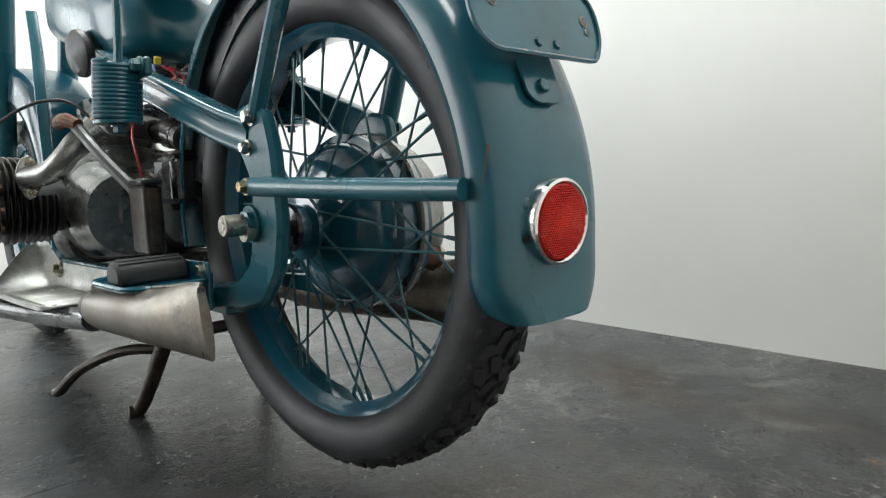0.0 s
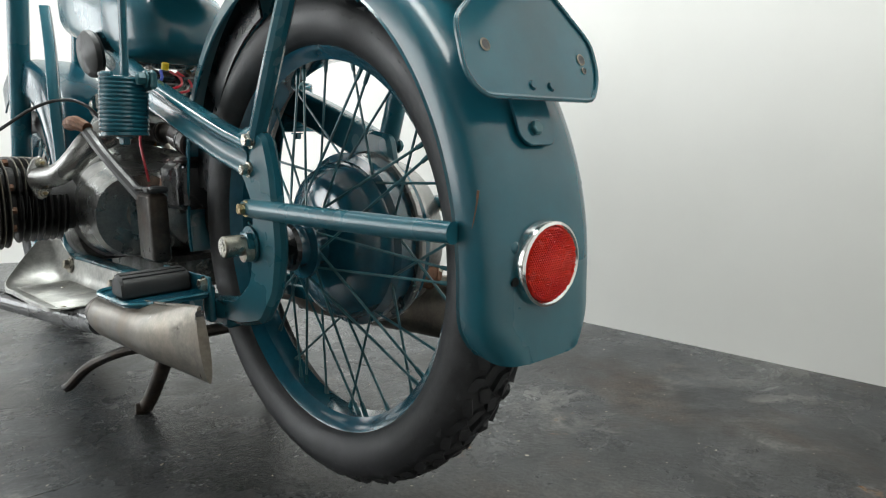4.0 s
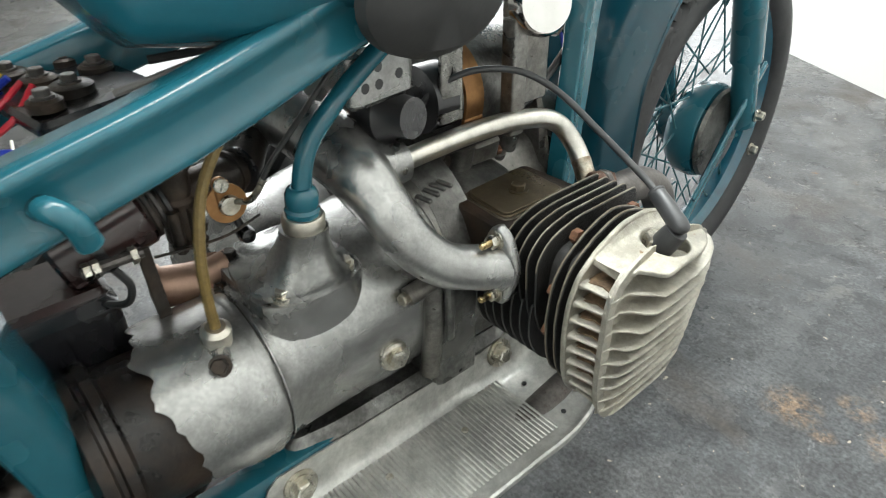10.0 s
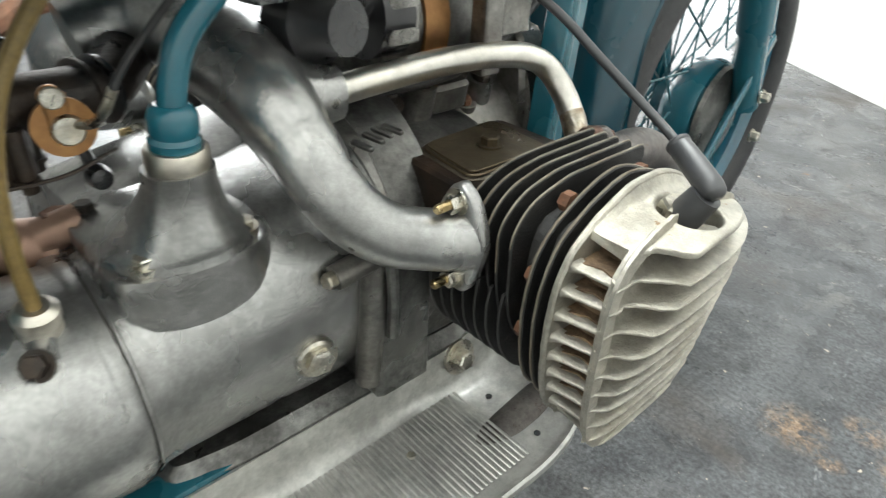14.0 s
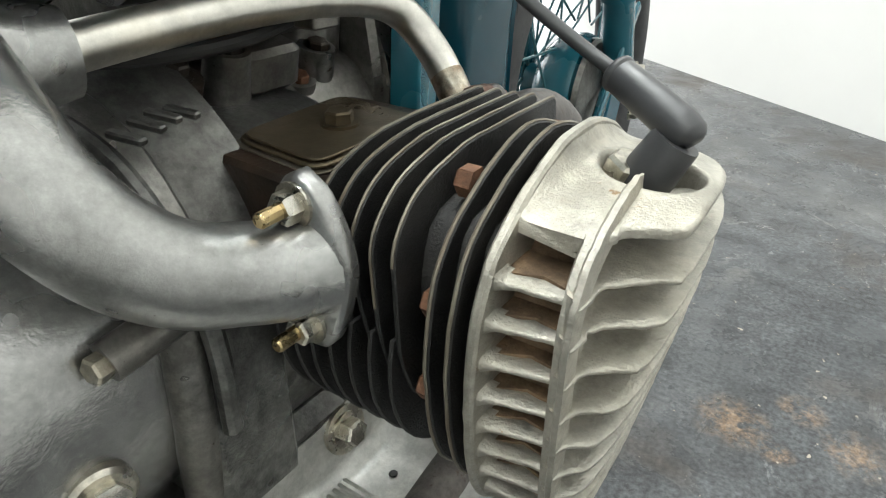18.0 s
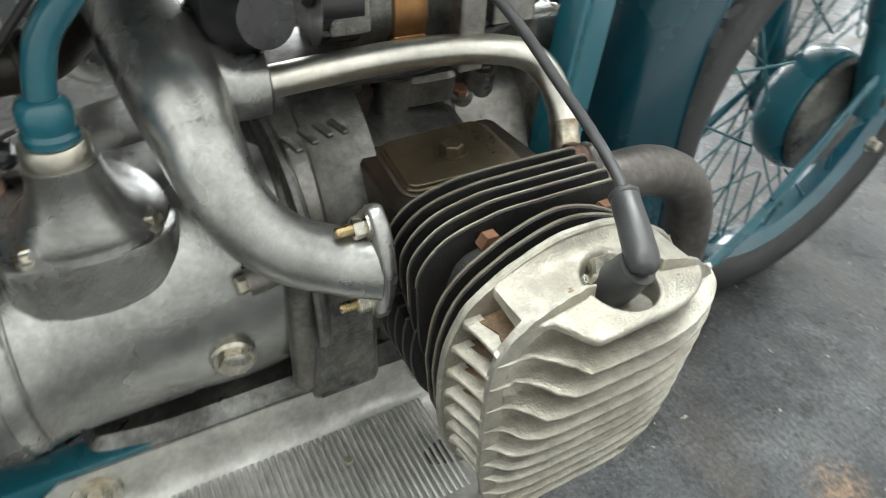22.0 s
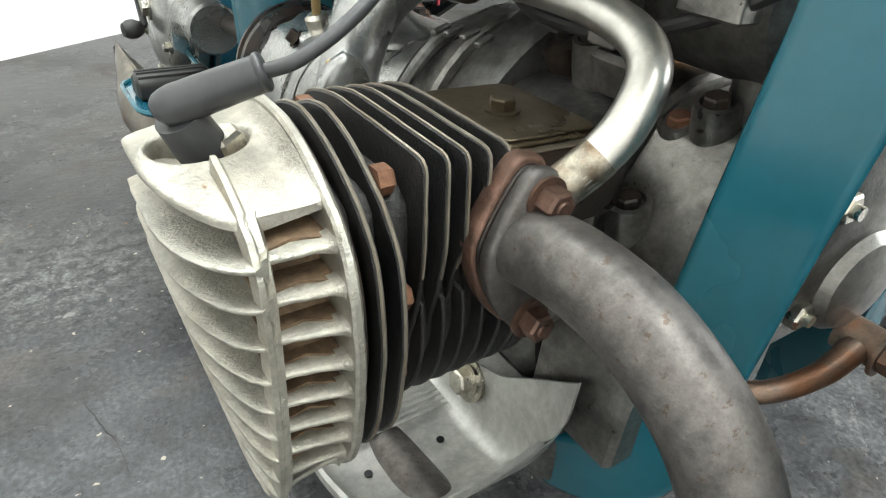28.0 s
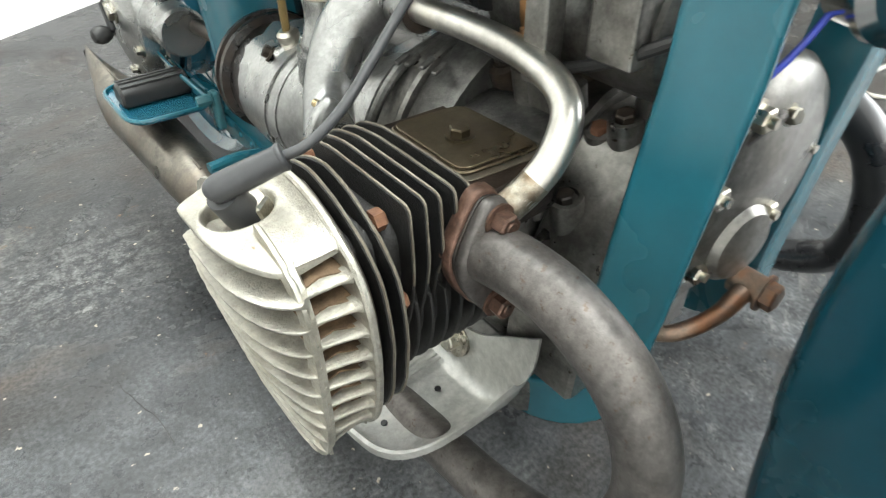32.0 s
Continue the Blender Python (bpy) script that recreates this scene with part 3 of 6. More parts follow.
def fender_shape(t0, t1, steps, lift=0.0, half=0.093, skirt=0.042, thick=0.0025, centre=AX, path=fender_path):
    prof = []
    for k in range(13):
        u = -1 + 2 * k / 12
        if k == 0 or k == 12:
            prof.append((math.copysign(half, u), -skirt))
            continue
        a = u * math.pi / 2
        s = abs(math.sin(a)) ** 0.55
        prof.append((math.copysign(s, a) * (half - 0.001), -(1 - max(0.0, math.cos(a)) ** 0.75) * 0.030))
    prof = [(-half - 0.003, -skirt - 0.002)] + prof + [(half + 0.003, -skirt - 0.002)]
    rings = []
    for i in range(steps + 1):
        ang = t0 + (t1 - t0) * i / steps
        wide = 1.0
        if ang > 96 and path is fender_path:
            wide *= 1 - 0.24 * ((ang - 96) / 7.5) ** 2.5
        r, a = path(t0 + (t1 - t0) * i / steps)
        row = lambda d: [(x * wide + (0.004 if path is fender_path else 0), centre[1] - (r + lift + h + d) * math.sin(a), centre[2] + (r + lift + h + d) * math.cos(a)) for x, h in prof]
        rings.append(row(0.0) + [(x * (1 - thick / half), y, z) for x, y, z in reversed(row(-thick))])
    return loft(rings)


fender = part("rear_fender", fender_shape(103.5, 32, 46), TEAL, bike, "teal painted rear fender section with scuffs", 40)
part("fender_front_section", fender_shape(34, -98, 60, -0.003), TEAL, bike, "teal painted fixed fender section", 40)
# added dark sheet: stands for the black shade between fender and tyre
part("gap_shade_sheet", prism([(AX[1] - r * math.sin(radians(a)), AX[2] + r * math.cos(radians(a))) for r, a in [(0.405, -q) for q in range(15, 81, 5)] + [(0.345, -q) for q in range(80, 14, -5)]], "x", -0.068, -0.064), DARK, bpy.data.objects["fender_front_section"], "added dark sheet for the shade under the fender")
part("fender_seam", fender_shape(32.1, 31.6, 1, 0.0008, 0.0935), DARK, fender, "dark open seam between the fender sections")


def on_fender(t, x, lift=0.0):
    r, a = fender_path(t)
    d = Vector((0, -math.sin(a), math.cos(a)))
    return Vector((x, AX[1], AX[2])) + d * (r + lift), d


c, d = on_fender(27, 0.006, -0.001)
part("fender_bolt", join(lathe([(0.0135, 0), (0.0135, 0.003)], c, d, 20), hexhead(c + d * 0.003, d, 0.015, 0.008, False), lathe([(0.005, 0.01), (0.005, 0.016)], c, d, 12)), ZINC, fender, "large hex bolt with washer")
part("rusty_scratch", tube([(-0.0857, -0.386, 0.487), (-0.0860, -0.383, 0.470), (-0.0860, -0.376, 0.445)], [0.0016, 0.0009, 0.0006], 6), RUST, fender, "thin rusty scratch in the paint")
part("fender_slot", prism([(-0.006, -0.2), (0.006, -0.2), (0.006, -0.17), (-0.006, -0.17)], "z", 0, 0.001), DARK, fender)
bpy.data.objects["fender_slot"].matrix_basis = Matrix.Translation(on_fender(29.5, 0.006, -0.0005)[0] * UNIT) @ pose(0, 0, 0, 29.5, 0, 0) @ Matrix.Translation((0, 0.185 * UNIT, 0))
for x in (-0.045, 0.045):
    q, d = on_fender(86, x, -0.004)
    part("dimple", lathe([(0.009, 0), (0.006, 0.003), (0.002, 0.004)], q, d, 12), TEAL, fender)
q, d = on_fender(91, -0.050, -0.0015)
part("drilled_hole", lathe([(0.0045, 0), (0.0045, 0.002)], q, d, 12), DARK, fender, "empty dark screw hole")

# number plate bracket (blank) and its fixings
PLN = Matrix.Translation((0, -0.376, 0.627)) @ pose(0, 0, 0, -17.5, 0, 0)
plate_out = rounded([(-0.040, 0.078), (-0.100, 0.026), (-0.102, -0.030), (-0.084, -0.051), (0.092, -0.051), (0.111, -0.020), (0.112, 0.018), (0.062, 0.070), (0.050, 0.078)], 0.014, 3)
pl = part("number_plate_bracket", moved(prism(plate_out, "y", -0.0015, 0.0015, 0.0008), PLN), TEAL, fender, "blank teal plate with a rolled edge")
edge = [PLN @ Vector((x, -0.002, z)) for x, z in plate_out]
part("rolled_edge", tube(edge + [edge[0]], 0.0028, 6, 1), TEAL, pl)
for x, z, r in ((-0.066, 0.002, 0.007), (0.086, -0.002, 0.007), (0.087, -0.015, 0.004)):
    part("plate_hole", moved(lathe([(r, -0.0025), (r * 0.75, -0.0032), (r * 0.7, -0.0022)], (x, 0, z), (0, 1, 0), 14), PLN), FIN_EDGE, pl, "pale worn rim of a drilled hole")
    part("hole", moved(lathe([(r * 0.72, -0.0030), (r * 0.72, -0.0016)], (x, 0, z), (0, 1, 0), 14), PLN), DARK, pl, "dark drilled hole")
for x, z in ((-0.008, -0.037), (0.022, -0.037), (-0.02, 0.063), (0.0, 0.066)):
    part("plate_rivet", moved(lathe([(0.0042, -0.0042), (0.0056, -0.002), (0.0056, 0.003)], (x, 0, z), (0, 1, 0), 12), PLN), TEAL, pl)
q, d = on_fender(68.5, 0.004, 0.004)
tab = rounded([(-0.026, 0.03), (-0.026, -0.018), (-0.014, -0.028), (0.022, -0.028), (0.03, -0.02), (0.03, 0.03)], 0.006, 2)
part("plate_tab", moved(prism(tab, "y", -0.002, 0.002, 0.0006), Matrix.Translation(q + Vector((0, 0.0, 0.006))) @ pose(0, 0, 0, -20, 0, 0)), TEAL, pl)
part("tab_bolt", hexhead(q + d * 0.001 - Vector((0, 0, 0.004)), d, 0.014, 0.008), TEAL_WORN, pl, "painted hex bolt")

# round red reflector
RF = Matrix.Translation((-0.004, -0.402, 0.406)) @ frame_of((0, -1, -0.06))
rf = part("reflector", moved(lathe([(0.040, 0.0), (0.0405, 0.009), (0.030, 0.0125), (0.015, 0.0145), (0.002, 0.015)], (0, 0, 0), (0, 0, 1), 40), RF), RED_GLASS, fender, "round red faceted reflector lens")
part("chrome_bezel", moved(lathe([(0.0465, -0.004), (0.0470, 0.006), (0.0460, 0.0105), (0.043, 0.0120), (0.0405, 0.010), (0.0405, 0.0)], (0, 0, 0), (0, 0, 1), 40, False), RF), CHROME, rf, "tarnished chrome bezel")
cells = []
for i in range(-13, 14):
    for j in range(-15, 16):
        x, y = (i + 0.5 * (j % 2)) * 0.0029, j * 0.0025
        rr = math.hypot(x, y)
        if rr < 0.0385:
            h = 0.0152 - 0.0028 * (rr / 0.04) ** 2 - 0.0003
            cells.append(moved(lathe([(0.0015, -0.0008), (0.0013, 0.0003), (0.0004, 0.0008)], (x, y, h), (0, 0, 1), 6), RF))
tagged(part("lens_relief", join(*cells), RED_GLASS, rf, "fine raised honeycomb facets", 20), kind="stuff")

# black blackout lamp on its bracket above the plate
LB, LE = Vector((0.026, -0.385, 0.749)), Vector((0.026, -0.461, 0.7445))
lamp = part("tail_lamp", lathe([(0.87 * r, 0.88 * h) for r, h in ((0.010, -0.012), (0.024, -0.010), (0.026, 0.0), (0.026, 0.050), (0.0275, 0.051), (0.0275, 0.058), (0.0250, 0.060), (0.0235, 0.068), (0.021, 0.078), (0.016, 0.085), (0.008, 0.089), (0.001, 0.090))], LB, LE - LB, 32), DARK, bike, "glossy black metal tail lamp body")
part("wing_nut", join(lathe([(0.005, 0), (0.005, 0.010)], LB + Vector((0.004, -0.014, 0.019)), (0.05, 0.1, 1), 10),
                      box(LB + Vector((0.004, -0.014, 0.029)), (0.016, 0.004, 0.005), 0.0015, (0, 0, 25)), box(LB + Vector((0.004, -0.014, 0.025)), (0.014, 0.007, 0.005), 0.0015, (0, 0, 25))), GREASY, lamp, "dark clamp screw")
brk = part("lamp_bracket", join(prism(rounded([(-0.030, -0.262), (0.052, -0.255), (0.052, -0.362), (-0.006, -0.372)], 0.006, 2), "z", 0.7225, 0.7255, 0.0008)), TEAL_WORN, bike, "bent teal sheet bracket, paint rubbed")
part("mount_plate", box((0.020, -0.3775, 0.745), (0.064, 0.003, 0.026), 0.001, (0, 6, 8)), DARK, lamp, "black mounting plate")
part("bracket_upright", box((0.020, -0.3740, 0.731), (0.062, 0.003, 0.020), 0.001, (0, 0, 8)), TEAL_WORN, brk, "folded upright of the bracket")
for x, y, z in ((0.000, -0.382, 0.747), (0.0445, -0.376, 0.739)):
    part("mount_screw", hexhead((x, y, z), (0, -1, 0), 0.013, 0.006), BRASS, lamp, "brass-coloured screw")
for q in ((-0.023, -0.266, 0.726), (0.042, -0.258, 0.726)):
    part("bracket_bolt", hexhead(q, (0, -0.45, 0.9), 0.0135, 0.006), ZINC, brk, "bright zinc hex bolt")
part("bracket_hole", lathe([(0.008, 0), (0.008, 0.0006)], (-0.005, -0.318, 0.7275), (0, 0, 1), 16), DARK, brk)
part("lamp_wire", tube([(-0.075, 0.02, 0.862), (-0.058, -0.08, 0.845), (-0.035, -0.16, 0.815), (-0.030, -0.235, 0.765), (-0.028, -0.29, 0.748), (0.006, -0.345, 0.750), (0.018, -0.376, 0.752)], 0.0022, 8, 8), GREY_WIRE, bike, "thin grey wire loose over the fender")
part("wire_joint", tube([(-0.029, -0.268, 0.751), (-0.028, -0.280, 0.749)], 0.0036, 8), BLUE_WIRE, bike, "blue crimp joint")
q, d = on_fender(6, -0.045, 0.0)
part("wire_clip", join(lathe([(0.009, 0), (0.009, 0.004)], q, d, 12), hexhead(q + d * 0.003, d, 0.010, 0.006), tube([q + Vector((-0.01, 0.01, 0.008)), q + Vector((0.02, -0.012, 0.006))], 0.003, 6)), ZINC, bike, "small screw and cable clip")

# luggage rack tray and its stays
rack = part("luggage_rack", join(prism(rounded([(-0.113, -0.118), (0.110, -0.124), (0.112, 0.10), (-0.113, 0.10)], 0.012, 3), "z", 0.800, 0.822, 0.005)), TEAL, bike, "teal pressed steel rack over the fender")
for s in (-1, 1):
    part("rack_stay", tube([(s * 0.098, -0.108, 0.81), (s * 0.088, -0.062, 0.74), (s * 0.084, -0.03, 0.69)] if s > 0 else [(s * 0.098, -0.108, 0.81), (s * 0.097, -0.1, 0.80)], 0.009 if s > 0 else 0.004, 8), TEAL, bike, "teal rack stay")
part("saddle_spring_support", box((0.006, -0.07, 0.812), (0.07, 0.03, 0.02), 0.004), DARK, bike, "black rubber rest under the rack")
part("fender_stay_left", join(tube([(-0.128, -0.010, 0.553), (-0.120, -0.048, 0.645), (-0.106, -0.090, 0.755), (-0.098, -0.112, 0.822)], 0.0125, 10)), TEAL, bike, "flattened teal stay up to the rack")
part("fender_stay_right", join(tube([(0.101, -0.002, 0.555), (0.102, -0.040, 0.65), (0.104, -0.078, 0.75), (0.106, -0.105, 0.812)], 0.0165, 12)), TEAL, bike, "round teal stay up to the rack")


for ob in list(bpy.data.objects):
    if ob.parent is bike and ob.name in ("rear_fender", "fender_front_section", "tail_lamp", "lamp_bracket", "lamp_wire", "wire_joint", "wire_clip", "luggage_rack", "saddle_spring_support"):
        ob.location = Vector((0.009, -0.002, 0.007)) * UNIT


# frame: pressed rails from the rear ends to the steering head
def rail(side, pts, h, w):
    """A pressed U rail with two flutes: upright section h high and w wide along a line."""
    sec = [(0.22, 0.5), (0.40, 0.475), (0.49, 0.41), (0.49, 0.33), (0.42, 0.26), (0.34, 0.19), (0.30, 0.08), (0.30, -0.08), (0.34, -0.19), (0.42, -0.26), (0.49, -0.33), (0.49, -0.41), (0.40, -0.475), (0.22, -0.5), (-0.40, -0.5), (-0.5, -0.42), (-0.5, 0.42), (-0.40, 0.5)]
    line = smooth_line(pts, 6)
    rings = []
    for i, p in enumerate(line):
        d = (line[min(i + 1, len(line) - 1)] - line[max(0, i - 1)]).normalized()
        up = (Vector((0, 0, 1)) - d * d.z).normalized()
        t = i / (len(line) - 1)
        hh = float(np.interp(t, np.linspace(0, 1, len(h)), h))
        rings.append([p + Vector((side * a * w, 0, 0)) + up * b * hh for a, b in sec])
    return loft(rings)


RAIL_R = [(0.101, 0.0, 0.525), (0.105, 0.10, 0.562), (0.110, 0.24, 0.610), (0.110, 0.42, 0.664), (0.104, 0.58, 0.703), (0.09, 0.75, 0.755), (0.06, 1.05, 0.84), (0.03, 1.22, 0.885)]
RAIL_L = [(-0.126, 0.008, 0.528), (-0.130, 0.10, 0.553), (-0.136, 0.24, 0.600), (-0.134, 0.42, 0.655), (-0.115, 0.58, 0.70), (-0.095, 0.75, 0.75), (-0.06, 1.05, 0.84), (-0.03, 1.22, 0.885)]
part("frame_rail_right", rail(1, RAIL_R, [0.055, 0.058, 0.058, 0.055, 0.052, 0.05, 0.05, 0.05], 0.034), TEAL, bike, "fluted pressed steel rail with a long paint scrape", 75)
part("frame_rail_left", rail(-1, RAIL_L, [0.050, 0.050, 0.048, 0.05, 0.05, 0.05, 0.05, 0.05], 0.034), TEAL, bike, "fluted pressed steel rail in teal paint", 75)


def on_rail(y, up):
    ys, xs, zs = [p[1] for p in RAIL_R], [p[0] for p in RAIL_R], [p[2] for p in RAIL_R]
    return Vector((float(np.interp(y, ys, xs)) + 0.0125, y, float(np.interp(y, ys, zs)) + up))


def rail_patch(name, y0, y1, up, w, mat, lift, label):
    rows = []
    n = 40
    for i in range(n + 1):
        t = i / n
        p = on_rail(y0 + (y1 - y0) * t, up)
        s = w * (math.sin(math.pi * t) ** 0.6) * (0.95 + 0.22 * noise.noise(Vector((t * 17, 0, up * 99))) + 0.15 * noise.noise(Vector((t * 60, 3, up * 99))))
        rows.append([p + Vector((lift, 0, s)), p + Vector((lift, 0, -s)), p + Vector((-0.004, 0, -s)), p + Vector((-0.004, 0, s))])
    return part(name, loft(rows), mat, bpy.data.objects["frame_rail_right"], label)


rail_patch("scraped_paint", 0.06, 0.30, 0.012, 0.0120, PALE_TEAL, 0.0022, "pale green undercoat where paint is scraped")
rail_patch("bare_scratch", 0.09, 0.24, 0.012, 0.0068, PRIMER, 0.0030, "brown bare patch along the scrape")
rail_patch("scraped_paint", 0.06, 0.26, -0.022, 0.0045, PALE_TEAL, 0.0022, "pale green undercoat where paint is scraped")

# rear ends of the frame
LEFT_END = Matrix.Translation((0.026, 0.010, 0.008))
drop_l = rounded([(0.006, 0.565), (-0.050, 0.552), (-0.066, 0.50), (-0.074, 0.40), (-0.056, 0.335), (-0.010, 0.285), (0.060, 0.268), (0.160, 0.262), (0.160, 0.300), (0.075, 0.310), (0.022, 0.345), (0.006, 0.40), (0.0, 0.455), (0.030, 0.500), (0.07, 0.520), (0.07, 0.55)], 0.014, 3)
dl = part("rear_frame_end_left", moved(prism(drop_l, "x", -0.160, -0.140, 0.006), LEFT_END), TEAL, bike, "pressed teal frame end round the axle")
drop_r = rounded([(0.022, 0.570), (-0.028, 0.560), (-0.040, 0.50), (-0.02, 0.30), (0.06, 0.268), (0.16, 0.262), (0.16, 0.300), (0.075, 0.310), (0.05, 0.40), (0.06, 0.505), (0.07, 0.55)], 0.014, 3)
dr = part("rear_frame_end_right", prism(drop_r, "x", 0.078, 0.098, 0.006), TEAL, bike, "pressed teal frame end beside the hub")
for q, af, mat in (((-0.135, -0.007, 0.553), 0.016, ZINC), ((-0.135, 0.007, 0.513), 0.014, ZINC), ((-0.146, -0.002, 0.460), 0.015, BRASS)):
    part("frame_bolt", hexhead(q, (-1, 0, 0), af, 0.010), mat, dl, "hex bolt, worn bright")
part("axle_nut", join(lathe([(0.026, 0), (0.026, 0.003)], (-0.135, 0.014, 0.408), (-1, 0, 0), 24), hexhead((-0.137, 0.014, 0.408), (-1, 0, 0), 0.034, 0.010, False)), TEAL, dl, "large painted axle nut")
part("frame_bolt", hexhead((0.1175, 0.0, 0.543), (1, 0, 0), 0.016, 0.007), TEAL_WORN, dr, "hex bolt, paint worn")


part("fender_strut_left", moved(tube([(0, 0, 0), (0.008, -0.08, -0.002), (0.032, -0.24, -0.007), (0.053, -0.370, -0.0095)], [0.0125, 0.0132, 0.0132, 0.012], 16), Matrix.Translation((-0.140, 0.008, 0.460))), TEAL, bike, "rounded teal strut to the fender", 60)
part("fender_strut_right", tube([(0.147, -0.055, 0.452), (0.135, -0.15, 0.461), (0.118, -0.26, 0.474), (0.099, -0.372, 0.492)], [0.011, 0.0125, 0.0125, 0.011], 12), TEAL, bike, "round teal strut to the fender")

# final drive on the hub
fd = part("final_drive", join(lathe([(0.124, 0.076), (0.126, 0.080), (0.126, 0.096), (0.121, 0.101), (0.119, 0.120), (0.112, 0.131), (0.092, 0.137), (0.045, 0.141), (0.02, 0.142)], (0, 0.017, 0.40), n=56),
                              lathe([(0.044, 0.06), (0.042, 0.12), (0.037, 0.13), (0.036, 0.165), (0.039, 0.168), (0.039, 0.196), (0.035, 0.201), (0.018, 0.202)], (0.088, 0.017, 0.405), (0, 1, 0), 32)), CAST, bike, "polished aluminium bevel drive housing")
for q in ((0.136, 0.019, 0.501), (0.134, 0.103, 0.456), (0.134, 0.104, 0.356), (0.137, -0.070, 0.344), (0.134, 0.03, 0.300)):
    part("cover_bolt", join(lathe([(0.014, -0.012), (0.013, 0.0)], q, (1, 0, 0), 16), hexhead(q, (1, 0, 0), 0.014, 0.008)), ZINC, fd, "hex cover bolt")
part("strut_bolt", hexhead((0.152, -0.070, 0.452), (1, 0, 0), 0.018, 0.009), ZINC, fd, "bright hex bolt through the strut")
part("drain_plug", join(lathe([(0.019, -0.02), (0.019, 0.0)], (0.112, -0.088, 0.338), (1, -0.3, -0.4), 20), hexhead((0.112, -0.088, 0.338), (1, -0.3, -0.4), 0.026, 0.010)), RUST, fd, "orange rusty drain plug")
part("axle_nut", hexhead((0.142, 0.017, 0.402), (1, 0, 0), 0.03, 0.010), ZINC, fd)
part("brake_lever", join(box((0.152, 0.012, 0.392), (0.010, 0.022, 0.056), 0.005, (25, 0, 0)), lathe([(0.003, -0.022), (0.011, -0.016), (0.0155, -0.006), (0.0155, 0.004), (0.011, 0.013), (0.002, 0.016)], (0.174, 0.024, 0.368), (1, 0.2, 0), 20)), RUBBER, fd, "black lever with a rubber ball knob")
part("brake_drum_lip", lathe([(0.134, 0.060), (0.137, 0.063), (0.137, 0.070), (0.130, 0.073)], AX, n=64), CAST, fd, "bare metal drum rim")

# drive shaft and rear coupling
part("drive_shaft", join(lathe([(0.0125, 0.20), (0.0125, 0.395)], (0.080, 0.017, 0.406), (-0.07, 1, 0.03), 16), lathe([(0.017, 0.365), (0.019, 0.37), (0.019, 0.395), (0.024, 0.40), (0.026, 0.43)], (0.080, 0.017, 0.406), (-0.07, 1, 0.03), 20)), GREASY, bike, "dark oily drive shaft")
part("shaft_collar", lathe([(0.017, 0.385), (0.0205, 0.387), (0.0205, 0.399), (0.017, 0.401)], (0.080, 0.017, 0.406), (-0.07, 1, 0.03), 20), ZINC, bike, "bare steel collar")
part("coupling", lathe([(0.025, 0.425), (0.060, 0.430), (0.080, 0.436), (0.082, 0.446), (0.076, 0.448), (0.076, 0.452), (0.081, 0.454), (0.081, 0.462), (0.072, 0.466), (0.071, 0.515)], (0.045, 0, 0.408), (0, 1, 0), 48), OIL_BLACK, bike, "dark rusty coupling drum")


# gearbox
def ring_yz(y, cx, cz, rx, rz, p=2.0, n=40, low=None):
    out = []
    for k in range(n):
        a = 2 * math.pi * k / n
        c, s = math.cos(a), math.sin(a)
        z = cz + rz * math.copysign(abs(s) ** (2 / p), s)
        out.append((cx + rx * math.copysign(abs(c) ** (2 / p), c), y, max(z, low) if low else z))
    return out


gear_rings = [ring_yz(y, cx, cz, rx, rz, p, low=0.303) for y, cx, cz, rx, rz, p in (
    (0.580, 0.030, 0.408, 0.090, 0.080, 2.0), (0.583, 0.028, 0.408, 0.095, 0.083, 2.0), (0.592, 0.027, 0.408, 0.095, 0.083, 2.0), (0.596, 0.026, 0.408, 0.092, 0.081, 2.0),
    (0.620, 0.015, 0.408, 0.094, 0.086, 2.2), (0.660, 0.005, 0.410, 0.098, 0.094, 2.4), (0.700, 0.0, 0.412, 0.101, 0.098, 2.5),
    (0.735, 0.0, 0.412, 0.100, 0.102, 2.5), (0.760, 0.0, 0.414, 0.098, 0.108, 2.4), (0.800, 0.0, 0.418, 0.095, 0.112, 2.3))]
gb = part("gearbox", join(loft(gear_rings), mirror(loft(gear_rings[4:]))), CAST, bike, "silver cast aluminium gearbox housing", 50)
# torn rear cover: a thin shell with a ragged edge
n, rows = 60, []
for k in range(n + 1):
    a = radians(-75 + 235 * k / n)
    rag = 0.012 * noise.noise(Vector((k * 0.35, 1.7, 0))) + 0.006 * noise.noise(Vector((k * 1.3, 5.1, 0)))
    ragged = 0.500 + rag + 0.062 * max(0.0, (0.27 - k / n) / 0.27) ** 0.8 + 0.045 * max(0.0, (0.45 - k / n) / 0.45)
    p = lambda r, y: (0.034 + (r + 0.008) * math.cos(a), y, 0.408 + r * math.sin(a))
    rows.append([p(0.082, ragged), p(0.083, ragged + 0.02), p(0.083, 0.584), p(0.079, 0.584), p(0.079, ragged + 0.002)])
part("torn_cover", loft(rows), CAST, bike, "thin silver cover with a broken ragged edge", 60)
part("gearbox_front_flange", prism([(0.104 * math.cos(a), 0.425 + 0.128 * math.sin(a)) for a in np.linspace(0, 2 * math.pi, 40, endpoint=False)], "y", 0.785, 0.815, 0.003), CAST_MID, bike, "cast bell housing flange")
# bell housing: the shade behind the intake pipe is put into its colour
bell = [ring_yz(y, -0.050, 0.420, r, r * 0.98, 2.0, 64, 0.30) for y, r in ((0.755, 0.070), (0.758, 0.092), (0.766, 0.112), (0.780, 0.130), (0.800, 0.143), (0.822, 0.149), (0.866, 0.151))]
